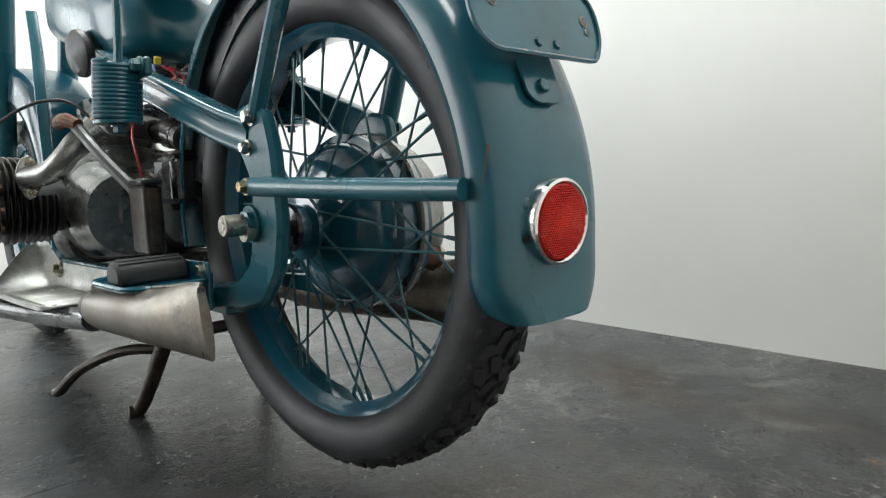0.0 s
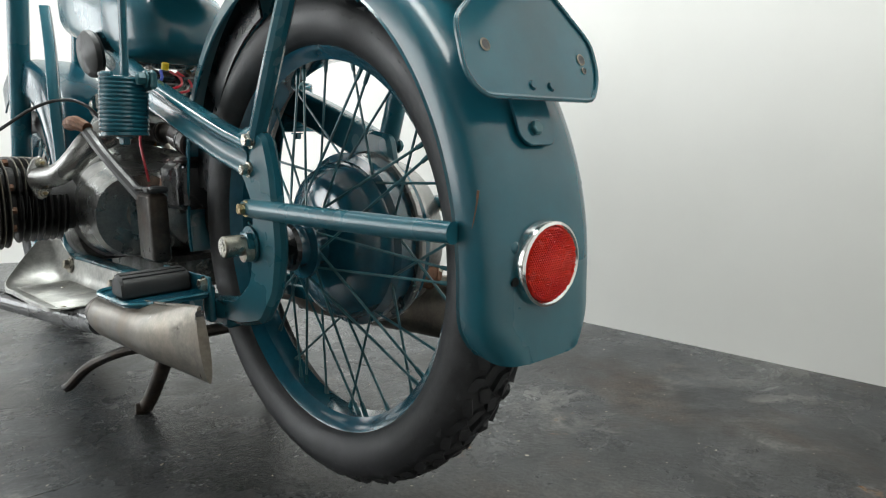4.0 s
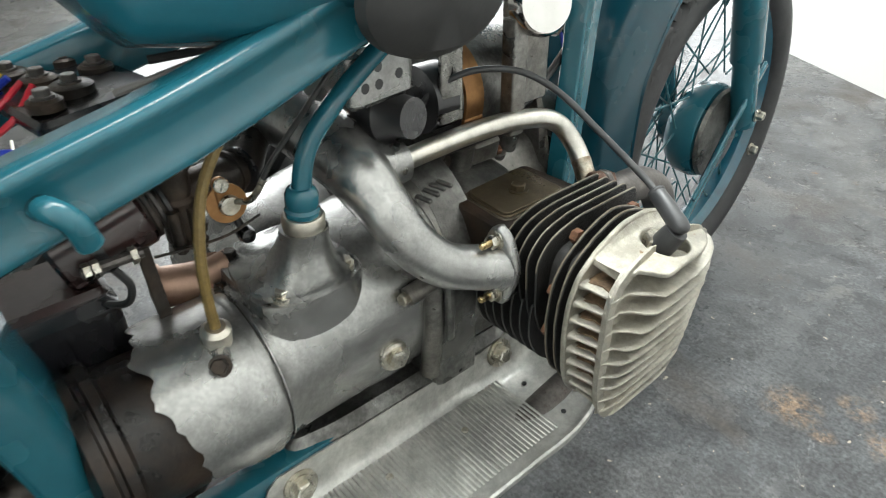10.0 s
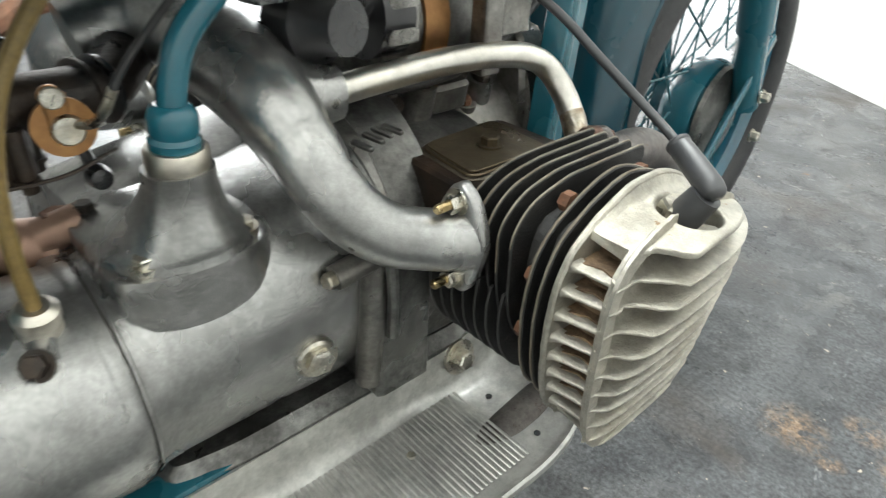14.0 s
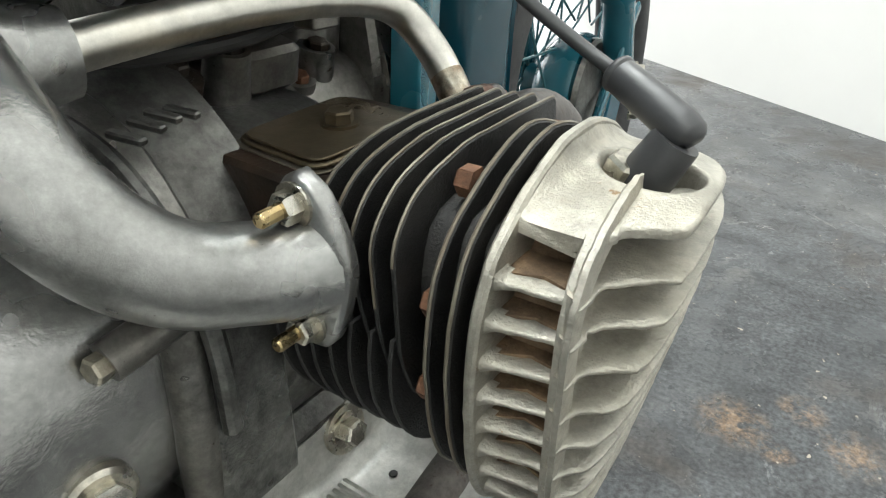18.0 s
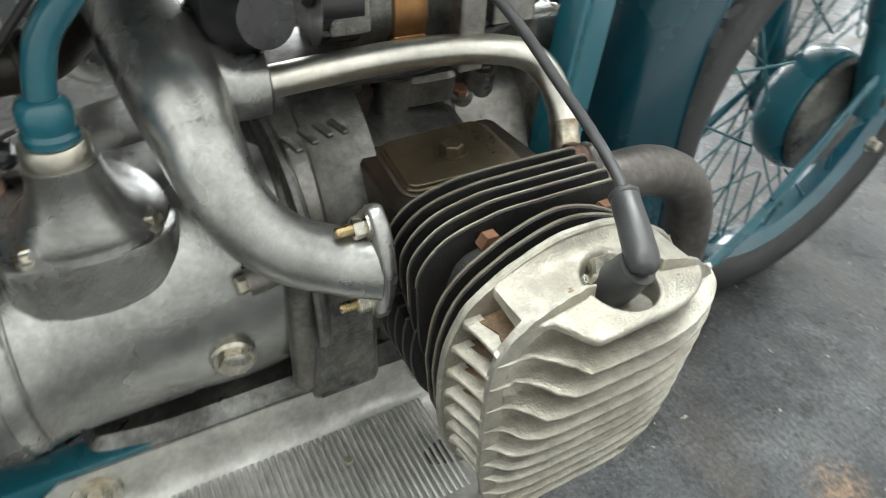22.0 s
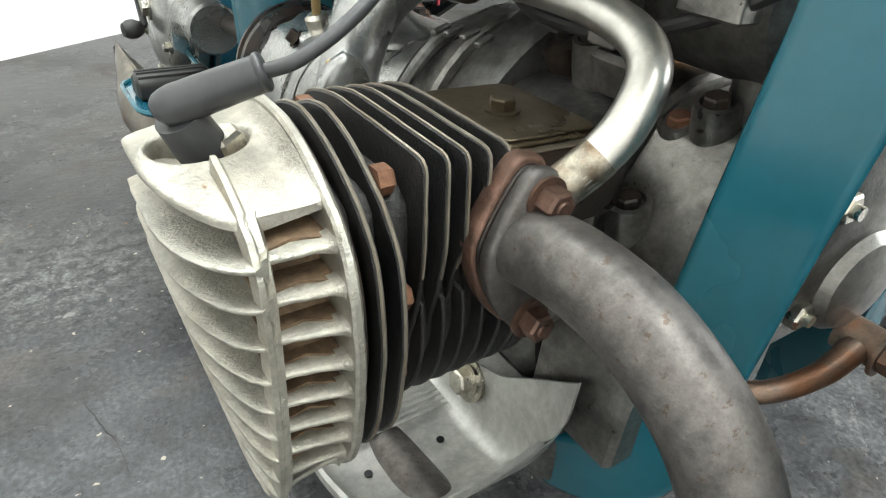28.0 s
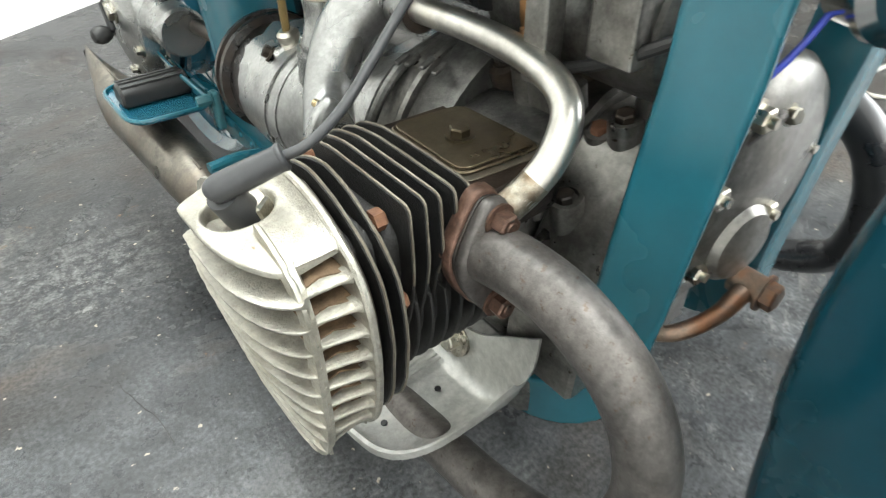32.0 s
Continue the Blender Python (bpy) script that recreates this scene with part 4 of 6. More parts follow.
bell_ob = part("bell_housing", loft(bell), CAST_DARK, bike, "oily cast aluminium flywheel housing, darkened for shade", 50)
part("cast_rib", tube([(0.020, 0.790, 0.545), (0.070, 0.792, 0.528), (0.104, 0.794, 0.488), (0.114, 0.796, 0.440), (0.110, 0.798, 0.380)], 0.006, 10), CAST_DARK, bell_ob, "raised cast rib")
# raised plain bars stand where the casting carries unreadable relief
for k in range(4):
    part("cast_relief_bar", box((0.064 + 0.006 * math.cos(k), 0.800 + 0.013 * k, 0.5435 - 0.002 * abs(k - 1.5)), (0.020, 0.006, 0.004), 0.001, (0, 8, 20)), CAST_DARK, bpy.data.objects["bell_housing"])
part("case_lug", tube([(0.100, 0.830, 0.470), (0.101, 0.800, 0.464), (0.101, 0.770, 0.459), (0.101, 0.748, 0.456)], [0.014, 0.0115, 0.0105, 0.0105], 18), CAST_MID, gb, "cast lug")
part("crankcase_side", join(prism(rounded([(0.784, 0.305), (0.846, 0.305), (0.846, 0.458), (0.784, 0.462)], 0.008, 3), "x", 0.02, 0.1085, 0.006)), CAST_DARK, gb, "oily side of the crankcase", 40)
part("case_bolt", hexhead((0.1015, 0.7475, 0.456), (0.15, -1, 0.05), 0.0125, 0.008, False), ZINC, gb, "zinc hex bolt")
part("case_rib", tube([(0.096, 0.790, 0.460), (0.098, 0.786, 0.420), (0.097, 0.784, 0.375), (0.093, 0.783, 0.325)], [0.012, 0.0125, 0.0125, 0.012], 16), CAST_MID, gb, "upright cast rib")
part("filler_plug", join(lathe([(0.0175, -0.014), (0.0175, 0.000), (0.015, 0.002)], (0.104, 0.727, 0.389), (1, -0.15, 0), 24), hexhead((0.106, 0.727, 0.389), (1, -0.15, 0), 0.021, 0.006, False)), ZINC, gb, "broad hex filler plug")
for y, r, mat, label in ((0.5955, 0.0005, GREASY, "dark joint line round the casing"), (0.5985, 0.0014, CAST, "raised edge of the joint")):
    part("casing_joint", tube([(0.0245 + (0.0925 + r) * math.cos(a), y, 0.408 + (0.0815 + r) * math.sin(a)) for a in np.linspace(radians(-60), radians(200), 40)], r, 6, 1), mat, gb, label)
# speedometer drive tower
boss_rings = []
for z, grow in ((0.412, 0.050), (0.430, 0.030), (0.446, 0.016), (0.460, 0.008), (0.475, 0.003), (0.488, 0.0008), (0.5000, 0.0), (0.5015, -0.001)):
    ring = smooth_outline([(-0.045, 0.606 - grow), (0.030, 0.604 - grow), (0.066, 0.605 - grow), (0.082, 0.612 - 0.9 * grow), (0.091 + 0.10 * grow, 0.630 - 0.5 * grow), (0.093 + 0.12 * grow, 0.660), (0.090 + 0.10 * grow, 0.690 + 0.5 * grow), (0.078 + 0.05 * grow, 0.710 + 0.9 * grow), (0.06, 0.716 + grow), (0.020, 0.716 + grow), (-0.045, 0.716 + grow)], 3)
    boss_rings.append([(x, y, z) for x, y in ring])
part("tower_boss", loft(boss_rings), CAST, gb, "cast boss flowing into the casing", 70)
tower = []
for z, rx, ry, cx, cy in ((0.500, 0.064, 0.056, 0.018, 0.660), (0.5055, 0.063, 0.055, 0.018, 0.660), (0.5075, 0.059, 0.0525, 0.022, 0.660), (0.512, 0.051, 0.045, 0.031, 0.660), (0.519, 0.041, 0.037, 0.039, 0.660), (0.529, 0.032, 0.030, 0.046, 0.660), (0.542, 0.0255, 0.025, 0.051, 0.661), (0.554, 0.0220, 0.0220, 0.055, 0.661), (0.558, 0.022, 0.022, 0.056, 0.661), (0.563, 0.0215, 0.0215, 0.057, 0.661)):
    tower.append([(cx + 0.012 + rx * math.copysign(abs(math.cos(a)) ** 0.85, math.cos(a)), cy + ry * math.copysign(abs(math.sin(a)) ** 0.85, math.sin(a)), z) for a in np.linspace(0, 2 * math.pi, 40, endpoint=False)])
tw = part("gearbox_tower", loft(tower), CAST, gb, "tapered cast tower with a screwed flange", 40)
part("tower_ring", lathe([(0.0190, 0), (0.0195, 0.003), (0.0195, 0.012), (0.0175, 0.015)], (0.070, 0.661, 0.563), (0.1, 0, 1), 28), NICKEL, gb, "bright brass-tinted ring")
part("cable_gland", lathe([(0.0155, 0), (0.0160, 0.005), (0.0142, 0.008), (0.0150, 0.011), (0.0150, 0.020), (0.0128, 0.025), (0.0100, 0.027)], (0.071, 0.661, 0.577), (0.05, 0.06, 1), 24), TEAL, gb, "teal painted cable gland")
part("green_cable", tube([(0.072, 0.662, 0.598), (0.072, 0.668, 0.622), (0.071, 0.678, 0.641), (0.070, 0.702, 0.664), (0.067, 0.734, 0.686), (0.074, 0.80, 0.735)], 0.0090, 14), TEAL, bike, "thick teal painted pipe")
for q in ((0.076, 0.626, 0.5065), (0.071, 0.697, 0.5065)):
    part("tower_bolt", join(lathe([(0.0095, -0.006), (0.0095, 0.0)], q, (0.1, 0, 1), 16), hexhead(q, (0.1, 0, 1), 0.0125, 0.006)), ZINC, gb, "dull zinc hex bolt")
part("tower_bolt", hexhead((-0.02, 0.62, 0.505), (0, 0, 1), 0.013, 0.006), GREASY, gb)
part("cable_nut", join(lathe([(0.013, -0.01), (0.014, 0.0), (0.012, 0.006), (0.0135, 0.010), (0.0135, 0.016), (0.009, 0.02)], (0.066, 0.563, 0.482), (0.2, 0, 1), 20)), NICKEL, gb, "knurled cable nut")
part("ochre_cable", tube([(0.070, 0.563, 0.498), (0.070, 0.563, 0.54), (0.067, 0.570, 0.59), (0.058, 0.590, 0.635), (0.05, 0.64, 0.69), (0.03, 0.75, 0.77)], 0.0048, 10), OLIVE, bike, "ochre sheathed cable")
part("clamp_bolt", hexhead((0.090, 0.553, 0.475), (0.7, -0.4, 0.6), 0.013, 0.008), GREASY, gb, "oily hex bolt")
part("cover_lug", tube([(0.060, 0.566, 0.480), (0.086, 0.556, 0.472)], 0.010, 12), CAST, gb)

# engine block
blk = [ring_yz(y, 0, 0.405, rx, rz, 3.2, low=0.28) for y, rx, rz in ((0.86, 0.080, 0.116), (0.868, 0.086, 0.118), (0.945, 0.086, 0.118), (0.957, 0.078, 0.112))]
eb = part("crankcase", join(loft(blk), mirror(loft(blk))), CAST_DARK, bike, "oily cast aluminium crankcase", 50)
part("valve_chest_right", prism(rounded([(0.045, 0.852), (0.147, 0.848), (0.147, 0.985), (0.045, 0.982)], 0.012, 3), "z", 0.47, 0.514, 0.003), OIL_BLACK, eb, "dark cast valve chest")
part("valve_chest_left", mirror(prism(rounded([(0.045, 0.852), (0.147, 0.848), (0.147, 0.985), (0.045, 0.982)], 0.012, 3), "z", 0.47, 0.514, 0.003)), OIL_BLACK, eb, "dark cast valve chest")
cov = part("valve_cover", join(prism(rounded([(0.057, 0.868), (0.130, 0.861), (0.131, 0.958), (0.053, 0.964)], 0.014, 4), "z", 0.5155, 0.5185, 0.001),
                              prism(rounded([(0.060, 0.871), (0.127, 0.864), (0.128, 0.955), (0.056, 0.961)], 0.012, 4), "z", 0.5186, 0.5205, 0.0006)), BRONZE, eb, "bronze-tinted steel cover plate with rounded corners")
part("cover_bolt", hexhead((0.097, 0.915, 0.5205), (0, 0, 1), 0.015, 0.007), BRONZE, cov, "hex bolt in the middle of the cover")
part("gasket", prism(rounded([(0.055, 0.866), (0.132, 0.859), (0.133, 0.964), (0.051, 0.970)], 0.014, 4), "z", 0.5142, 0.5152, 0.0003), FIN_EDGE, eb, "pale gasket edge")
for q in ((0.012, 0.870, 0.545),):
    part("case_stud", join(lathe([(0.017, -0.03), (0.016, 0.0), (0.011, 0.001)], q, (0.5, 0, 1), 18), hexhead(Vector(q) + Vector((0, 0, 0.001)), (0.5, 0, 1), 0.013, 0.008)), GREASY, eb, "oily recessed case nut")
part("sump", prism(rounded([(-0.075, 0.60), (0.075, 0.60), (0.085, 0.66), (0.085, 1.0), (-0.085, 1.0), (-0.085, 0.66)], 0.02, 3), "z", 0.235, 0.312, 0.012), CAST_DARK, bike, "finned lower engine casting")

# cylinders
CYL = (0.921, 0.445)
HALF = [(0.336, 0.018), (0.344, 0.044), (0.358, 0.065), (0.376, 0.080), (0.400, 0.0890), (0.430, 0.0930), (0.455, 0.0940), (0.480, 0.0920), (0.500, 0.0865), (0.516, 0.0765), (0.530, 0.0580), (0.541, 0.0360), (0.5470, 0.0150)]


def half_at(z):
    return float(np.interp(z, [a for a, b in HALF], [b for a, b in HALF]))


def head_outline(grow=0.0):
    right = [(CYL[0] + b + grow, z + (grow if z > 0.45 else -grow) * 0.8) for z, b in HALF]
    left = [(CYL[0] - b - grow, z + (grow if z > 0.45 else -grow) * 0.8) for z, b in reversed(HALF)]
    return right + left


def rise(z):
    """How much the front ends of the head's fins stand above the rear ends."""
    return 0.0065 * min(1.0, max(0.0, (z - 0.35) / 0.13))


def top_at(dy):
    """Height of the head's upper outline at a distance from its middle."""
    up = [(b, a) for a, b in HALF if a > 0.48]
    up.sort()
    return float(np.interp(dy, [a for a, b in up], [b for a, b in up]))


RIB = [(0.339, 0.050), (0.348, 0.064), (0.362, 0.074), (0.380, 0.0795), (0.400, 0.0825), (0.430, 0.0840), (0.460, 0.0845), (0.493, 0.0835), (0.5105, 0.0785), (0.525, 0.066), (0.5345, 0.048), (0.540, 0.030)]


def rib_half(z):
    """Half width of the outer rib at a height."""
    return float(np.interp(z, [a for a, b in RIB], [b for a, b in RIB]))


def round_fin(r, flat_top):
    pts = []
    for k in range(44):
        a = 2 * math.pi * k / 44
        y, z = 0.912 + r * math.cos(a) * 0.98, 0.432 + r * math.sin(a)
        pts.append((y, min(z, flat_top)))
    return pts


def chest_fin(top, tip):
    """Upper fin outline: wide over the ports, narrowing down to the barrel."""
    return rounded([(0.834, 0.505 + top), (0.836, 0.440 + tip), (0.855, 0.40), (0.972, 0.40), (0.988, 0.445 + tip), (0.994, 0.485), (0.991, 0.536 + top), (0.93, 0.5365 + top), (0.885, 0.536 + top), (0.850, 0.525 + top)],
                   [0.01, 0.02, 0.02, 0.02, 0.02, 0.01, 0.008, 0.02, 0.02, 0.012], 3)


def cylinder(side, dy=0.0):
    s = "right" if side > 0 else "left"
    place = (lambda sh: sh) if side > 0 else mirror

    def put(name, shape, mat, parent, label="", angle=35):
        ob = part(name, place(shape), mat, parent, label, angle)
        if parent is bike and dy:
            ob.location.y = dy * UNIT
        return ob
    barrel = put("cylinder_" + s, join(lathe([(0.060, 0.08), (0.060, 0.236)], (0, CYL[0], 0.432), (1, 0, 0), 40), prism(rounded([(0.850, 0.46), (0.980, 0.46), (0.978, 0.518), (0.860, 0.515)], 0.02, 3), "x", 0.140, 0.236, 0.004)),
                 BLACK_FIN, bike, "black enamelled iron cylinder barrel", 45)
    for i in range(8):
        x = 0.104 + 0.0131 * i
        put("fin", prism(round_fin(0.082 if i else 0.068, 0.455), "x", x - 0.0013, x + 0.0013, 0.0009), BLACK_FIN, barrel, "thin black cooling fin")
    for i, x in enumerate((0.1495, 0.1620, 0.1740, 0.1860, 0.1985)):
        o = chest_fin(0.0005 * i, (0.05, 0.045, 0.03, 0.01, 0.0)[i])
        fin = put("port_fin", wobble(prism(o, "x", x - 0.0014, x + 0.0014, 0.0008), 0.0005, 60), BLACK_FIN, barrel, "thin black fin with a rubbed pale edge")
        top = [q for q in o if q[1] > 0.465]
        k = max(range(len(top)), key=lambda j: (top[j][0] - top[(j + 1) % len(top)][0]) ** 2 + (top[j][1] - top[(j + 1) % len(top)][1]) ** 2) + 1
        top = top[k:] + top[:k]
        put("rubbed_edge", wobble(tube([(x, a, b) for a, b in top], 0.0009, 6, 1), 0.0005, 60), FIN_EDGE, fin)
    for i, (x, g) in enumerate(((0.2165, -0.0065), (0.2290, -0.0050))):
        o = head_outline(g)
        fin = put("head_side_fin", wobble(prism(smooth_outline(o, 2), "x", x - 0.0018, x + 0.0018, 0.0009), 0.0005, 70), BLACK_FIN, barrel, "black fin beside the head joint")
        put("rubbed_edge", wobble(tube([(x, a, b) for a, b in smooth_outline(o, 2) + smooth_outline(o, 2)[:1]], 0.0011, 6, 1), 0.0005, 70), FIN_EDGE, fin)
    put("head_gasket", prism(smooth_outline(head_outline(-0.012), 2), "x", 0.2335, 0.2403, 0.001), GREASY, barrel, "dark joint under the head")
    for y, z in ((0.878, 0.526), (0.851, 0.474), (0.847, 0.426), (0.866, 0.387), (0.970, 0.522), (0.990, 0.466), (0.986, 0.415), (0.958, 0.38)):
        put("head_nut", hexhead((0.2145, y, z), (-1, 0, 0), 0.0138, 0.009, False), RUST, barrel, "orange rusty hex nut")

    # head: rusty core with slots, a standing rim, two ribs, blades that run through the ribs and out over the face
    inner = [(CYL[0] + (y - CYL[0]) * 0.72, 0.440 + (z - 0.442) * 0.80) for y, z in head_outline()]
    head = put("cylinder_head_" + s, prism(inner, "x", 0.238, 0.272, 0.002), DIRT, bike, "sandblasted aluminium cylinder head with chipped fins")
    put("head_flange", wobble(prism(smooth_outline(head_outline(), 3), "x", 0.2405, 0.2462, 0.0014), 0.0006, 90), HEAD, head, "thick rim of the head")
    levels = [0.5035, 0.4855, 0.4665, 0.4475, 0.4300, 0.4130, 0.3965, 0.3785, 0.3605, 0.3425]
    # the slotted sides: a blade with rounded roots between the rim and the rib at each level
    for low in levels:
        for d in (1, -1):
            z = low + (rise(low) if d > 0 else 0.0)
            h, rh = half_at(z), rib_half(z)
            put("fin_web", prism([(0.240, CYL[0] + d * h * 0.60), (0.281, CYL[0] + d * h * 0.60), (0.281, CYL[0] + d * (rh - 0.008)), (0.262, CYL[0] + d * (0.5 * h + 0.5 * rh - 0.016)), (0.243, CYL[0] + d * (h - 0.010))][::d], "z", z - 0.0017, z + 0.0017), DIRT, head)
            rows = []
            for i in range(19):
                v = i / 18
                x = 0.2445 + 0.0365 * v
                crest = CYL[0] + d * (h * (1 - v) + rh * v - 0.0012 - 0.0045 * (4 * v * (1 - v)) ** 0.6)
                t = 0.0016 + 0.0046 * math.exp(-v / 0.075) + 0.0026 * math.exp(-(1 - v) / 0.06)
                zc = z + 0.0006 * noise.noise(Vector((x * 150, z * 300, d))) - 0.0016 * math.sin(math.pi * v)
                rows.append([(x, crest, zc + t * 0.5), (x, crest, zc - t * 0.5), (x, crest - d * 0.0012, zc - t), (x, crest - d * 0.012, zc - t * 1.05), (x, crest - d * 0.012, zc + t * 1.05), (x, crest - d * 0.0012, zc + t)][::d])
            put("ladder_fin", loft(rows), HEAD, head, "", 60)
    # upright ribs at both sides, chipped along the crest, ending at the plug well
    line = [(0.020, 0.5395), (0.030, 0.5400), (0.048, 0.5345), (0.066, 0.5250), (0.0785, 0.5105), (0.0835, 0.4930), (0.0845, 0.4600), (0.0840, 0.4300), (0.0825, 0.4000), (0.0795, 0.3800), (0.0740, 0.3620), (0.0640, 0.3480), (0.0500, 0.3390)]
    for d in (1, -1):
        rows = []
        pts = smooth_line([(0.2815, CYL[0] + d * (b + (0.009 if i == 0 and d > 0 else 0)), z) for i, (b, z) in enumerate(line)], 7)
        for i, p in enumerate(pts):
            c = Vector((p.x, CYL[0] + d * 0.02, 0.44))
            w = (c - p).normalized()
            chip = 0.0016 * max(0.0, noise.noise(Vector((i * 0.55, p.y * 40, 2.0)))) + 0.0007 * noise.noise(Vector((i * 0.31, 4.0, d)))
            a = p + w * chip
            slim = min(1.0, 0.45 + i / 14)
            rows.append([a + Vector((0.0011 * slim, 0, 0)), a - Vector((0.0016 * slim, 0, 0)), p - Vector((0.0034 * slim, 0, 0)) + w * 0.003, p - Vector((0.0048, 0, 0)) + w * 0.012, p + Vector((0.0016, 0, 0)) + w * 0.012, p + Vector((0.0015 * slim, 0, 0)) + w * 0.004][::d])
        put("rib", loft(rows), HEAD, head, "upright outer rib with a chipped edge", 50)
    # the face behind the blades
    face = []
    for j in range(27):
        z = 0.336 + 0.190 * j / 26
        rh = rib_half(z) - 0.002
        ring = [(0.2735 + 0.006 * abs(u) ** 5, CYL[0] + u * rh, z) for u in np.linspace(-1, 1, 25)]
        face.append(ring + [(x - 0.004, y, z) for x, y, z in reversed(ring)])
    put("face_wall", loft(face), HEAD, head, "cast wall between the fins", 60)
    for k, z in enumerate(levels):
        rows, m = [], 72
        rh = rib_half(z) - 0.0006
        xt = float(np.interp(z, [0.34, 0.37, 0.414, 0.45, 0.476, 0.503], [0.2860, 0.2910, 0.2985, 0.3045, 0.3085, 0.3105]))
        y0, y1 = (0.858, 0.886) if k == 0 else (0.852, 0.877) if k == 1 else (0.846, 0.868) if k == 2 else (0.841, 0.860) if k == 3 else (0.838, 0.852)
        rag = (0.0026, 0.0026, 0.0022, 0.0016, 0.0010, 0.0005, 0.0004, 0.0003, 0.0003, 0.0003)[k]
        for i in range(m + 1):
            u = -1 + 2 * i / m
            y = CYL[0] + u * rh
            core = 0.2735 + 0.0065 * abs(u) ** 5
            dome = max(0.0, 1 - abs(u) ** (2.6 if u > 0 else 4.5)) ** 0.72
            if u < 0:
                e = min(1.0, max(0.0, (y - y0) / (y1 - y0)))
                dome *= 0.12 + 0.88 * e * e * (3 - 2 * e)
                edge = max(0.0, 1 - ((y - (y0 + y1) / 2) / (0.75 * (y1 - y0))) ** 2)
                dome -= edge * rag / 0.026 * (0.6 + 1.6 * noise.noise(Vector((y * 210, z * 90, 3.0 * side))))
            tip = 0.2830 + (xt - 0.2830) * max(0.0, dome) + 0.00035 * noise.noise(Vector((y * 160, z * 70, 8)))
            zc = z + 0.0012 * (1 - u * u) + rise(z) * max(0.0, u) ** 2 + 0.0005 * noise.noise(Vector((y * 45, z * 50, 1)))
            gap = tip - core
            sec = ((core - 0.0025, 0.0062), (core + gap * 0.04, 0.0050), (core + gap * 0.12, 0.0030), (core + gap * 0.30, 0.0020), (core + gap * 0.70, 0.0014), (tip - 0.0006, 0.0011), (tip, 0.0006))
            rows.append([(x, y, zc + t) for x, t in sec] + [(x, y, zc - t) for x, t in reversed(sec)])
        put("face_fin", loft(rows), HEAD, head, "bowed cooling fin with a broken edge" if k < 5 else "bowed cooling fin", 48)
    # smooth top plate with the plug well sunk in it
    rows, span = [], 0.0620
    hole = (0.2800, 0.9200)
    for i in range(113):
        y = CYL[0] - span + 2 * span * i / 112
        off = abs(y - CYL[0])
        u = (y - CYL[0]) / span
        zf = top_at(off) - 0.0015
        xe = 0.2830 + 0.0268 * max(0.0, 1 - abs(u) ** (2.1 if u > 0 else 5.0)) ** 0.75
        if u < 0:
            e = min(1.0, max(0.0, (y - 0.866) / 0.020))
            xe = 0.2830 + (xe - 0.2830) * (0.15 + 0.85 * e * e * (3 - 2 * e)) - 0.0020 * max(0.0, 1 - ((y - 0.871) / 0.014) ** 2) * (0.6 + 1.6 * noise.noise(Vector((y * 230, 3, side))))
        xe += 0.0003 * noise.noise(Vector((y * 240, 1, 0)))
        zs = 0.5345 - 2.6 * off * off
        prof = []
        for j in range(60):
            v = j / 59
            x = 0.2455 + (xe - 0.2455) * v
            z = zs - 0.11 * max(0.0, x - 0.283) + max(0.0, zf - zs) * math.exp(-((x - 0.2455) / 0.0050) ** 1.2)
            far = math.hypot((x - hole[0]) / 0.0215, (y - hole[1]) / 0.0195)
            z += 0.0012 * math.exp(-((far - 1.15) / 0.13) ** 2)
            z -= 0.017 / (1 + math.exp((far - 1.0) * 34))
            if v > 0.975:
                z -= 0.0012 * ((v - 0.975) / 0.025)
            prof.append((x, y, z))
        zl = min(prof[-1][2] - 0.0034, 0.5300)
        under = 0.0055 * abs(u) ** 3 + 0.0025 * max(0.0, u)
        rows.append(prof + [(xe - 0.0006, y, zl), (xe - 0.012, y, zl - 0.0020), (0.276, y, min(zl, zs) - 0.0110 + under), (0.2455, y, zs - 0.0110 + under)])
    put("head_cap", loft(rows), HEAD, head, "smooth sloped top of the head with a plug well", 60)
    q, d = Vector((0.2770, 0.9200, 0.5165)), Vector((0.30, 0, 0.95)).normalized()
    put("plug_hole", lathe([(0.0185, -0.003), (0.0185, 0.0006)], q, (0, 0, 1), 24), GREASY, head, "dark plug well")
    put("spark_plug", join(hexhead(q + Vector((-0.010, 0.0, 0.006)), d, 0.0205, 0.013), lathe([(0.0135, 0.0), (0.0135, 0.0035)], q + Vector((-0.009, 0, 0.004)), d, 20), lathe([(0.007, 0.01), (0.006, 0.03)], q, d, 12)), ZINC, head, "bright spark plug hex")
    boot = put("plug_boot", join(tube([(0.2735, 0.9195, 0.520), (0.2800, 0.9205, 0.534), (0.2875, 0.9225, 0.5490)], [0.0118, 0.0124, 0.0112], 24),
                                 tube([(0.2955, 0.9205, 0.5500), (0.2930, 0.9215, 0.5520), (0.2875, 0.9235, 0.5545), (0.272, 0.9300, 0.5610), (0.253, 0.9375, 0.5685)], [0.0040, 0.0080, 0.0094, 0.0090, 0.0084], 24), lathe([(0.0082, 0), (0.0090, 0.001), (0.0090, 0.003), (0.0080, 0.004)], (0.254, 0.9370, 0.5683), (-0.90, 0.34, 0.36), 24)), BOOT, bike, "dark grey angled rubber plug boot", 50)
    b = Vector((0.252, 0.9378, 0.5690))
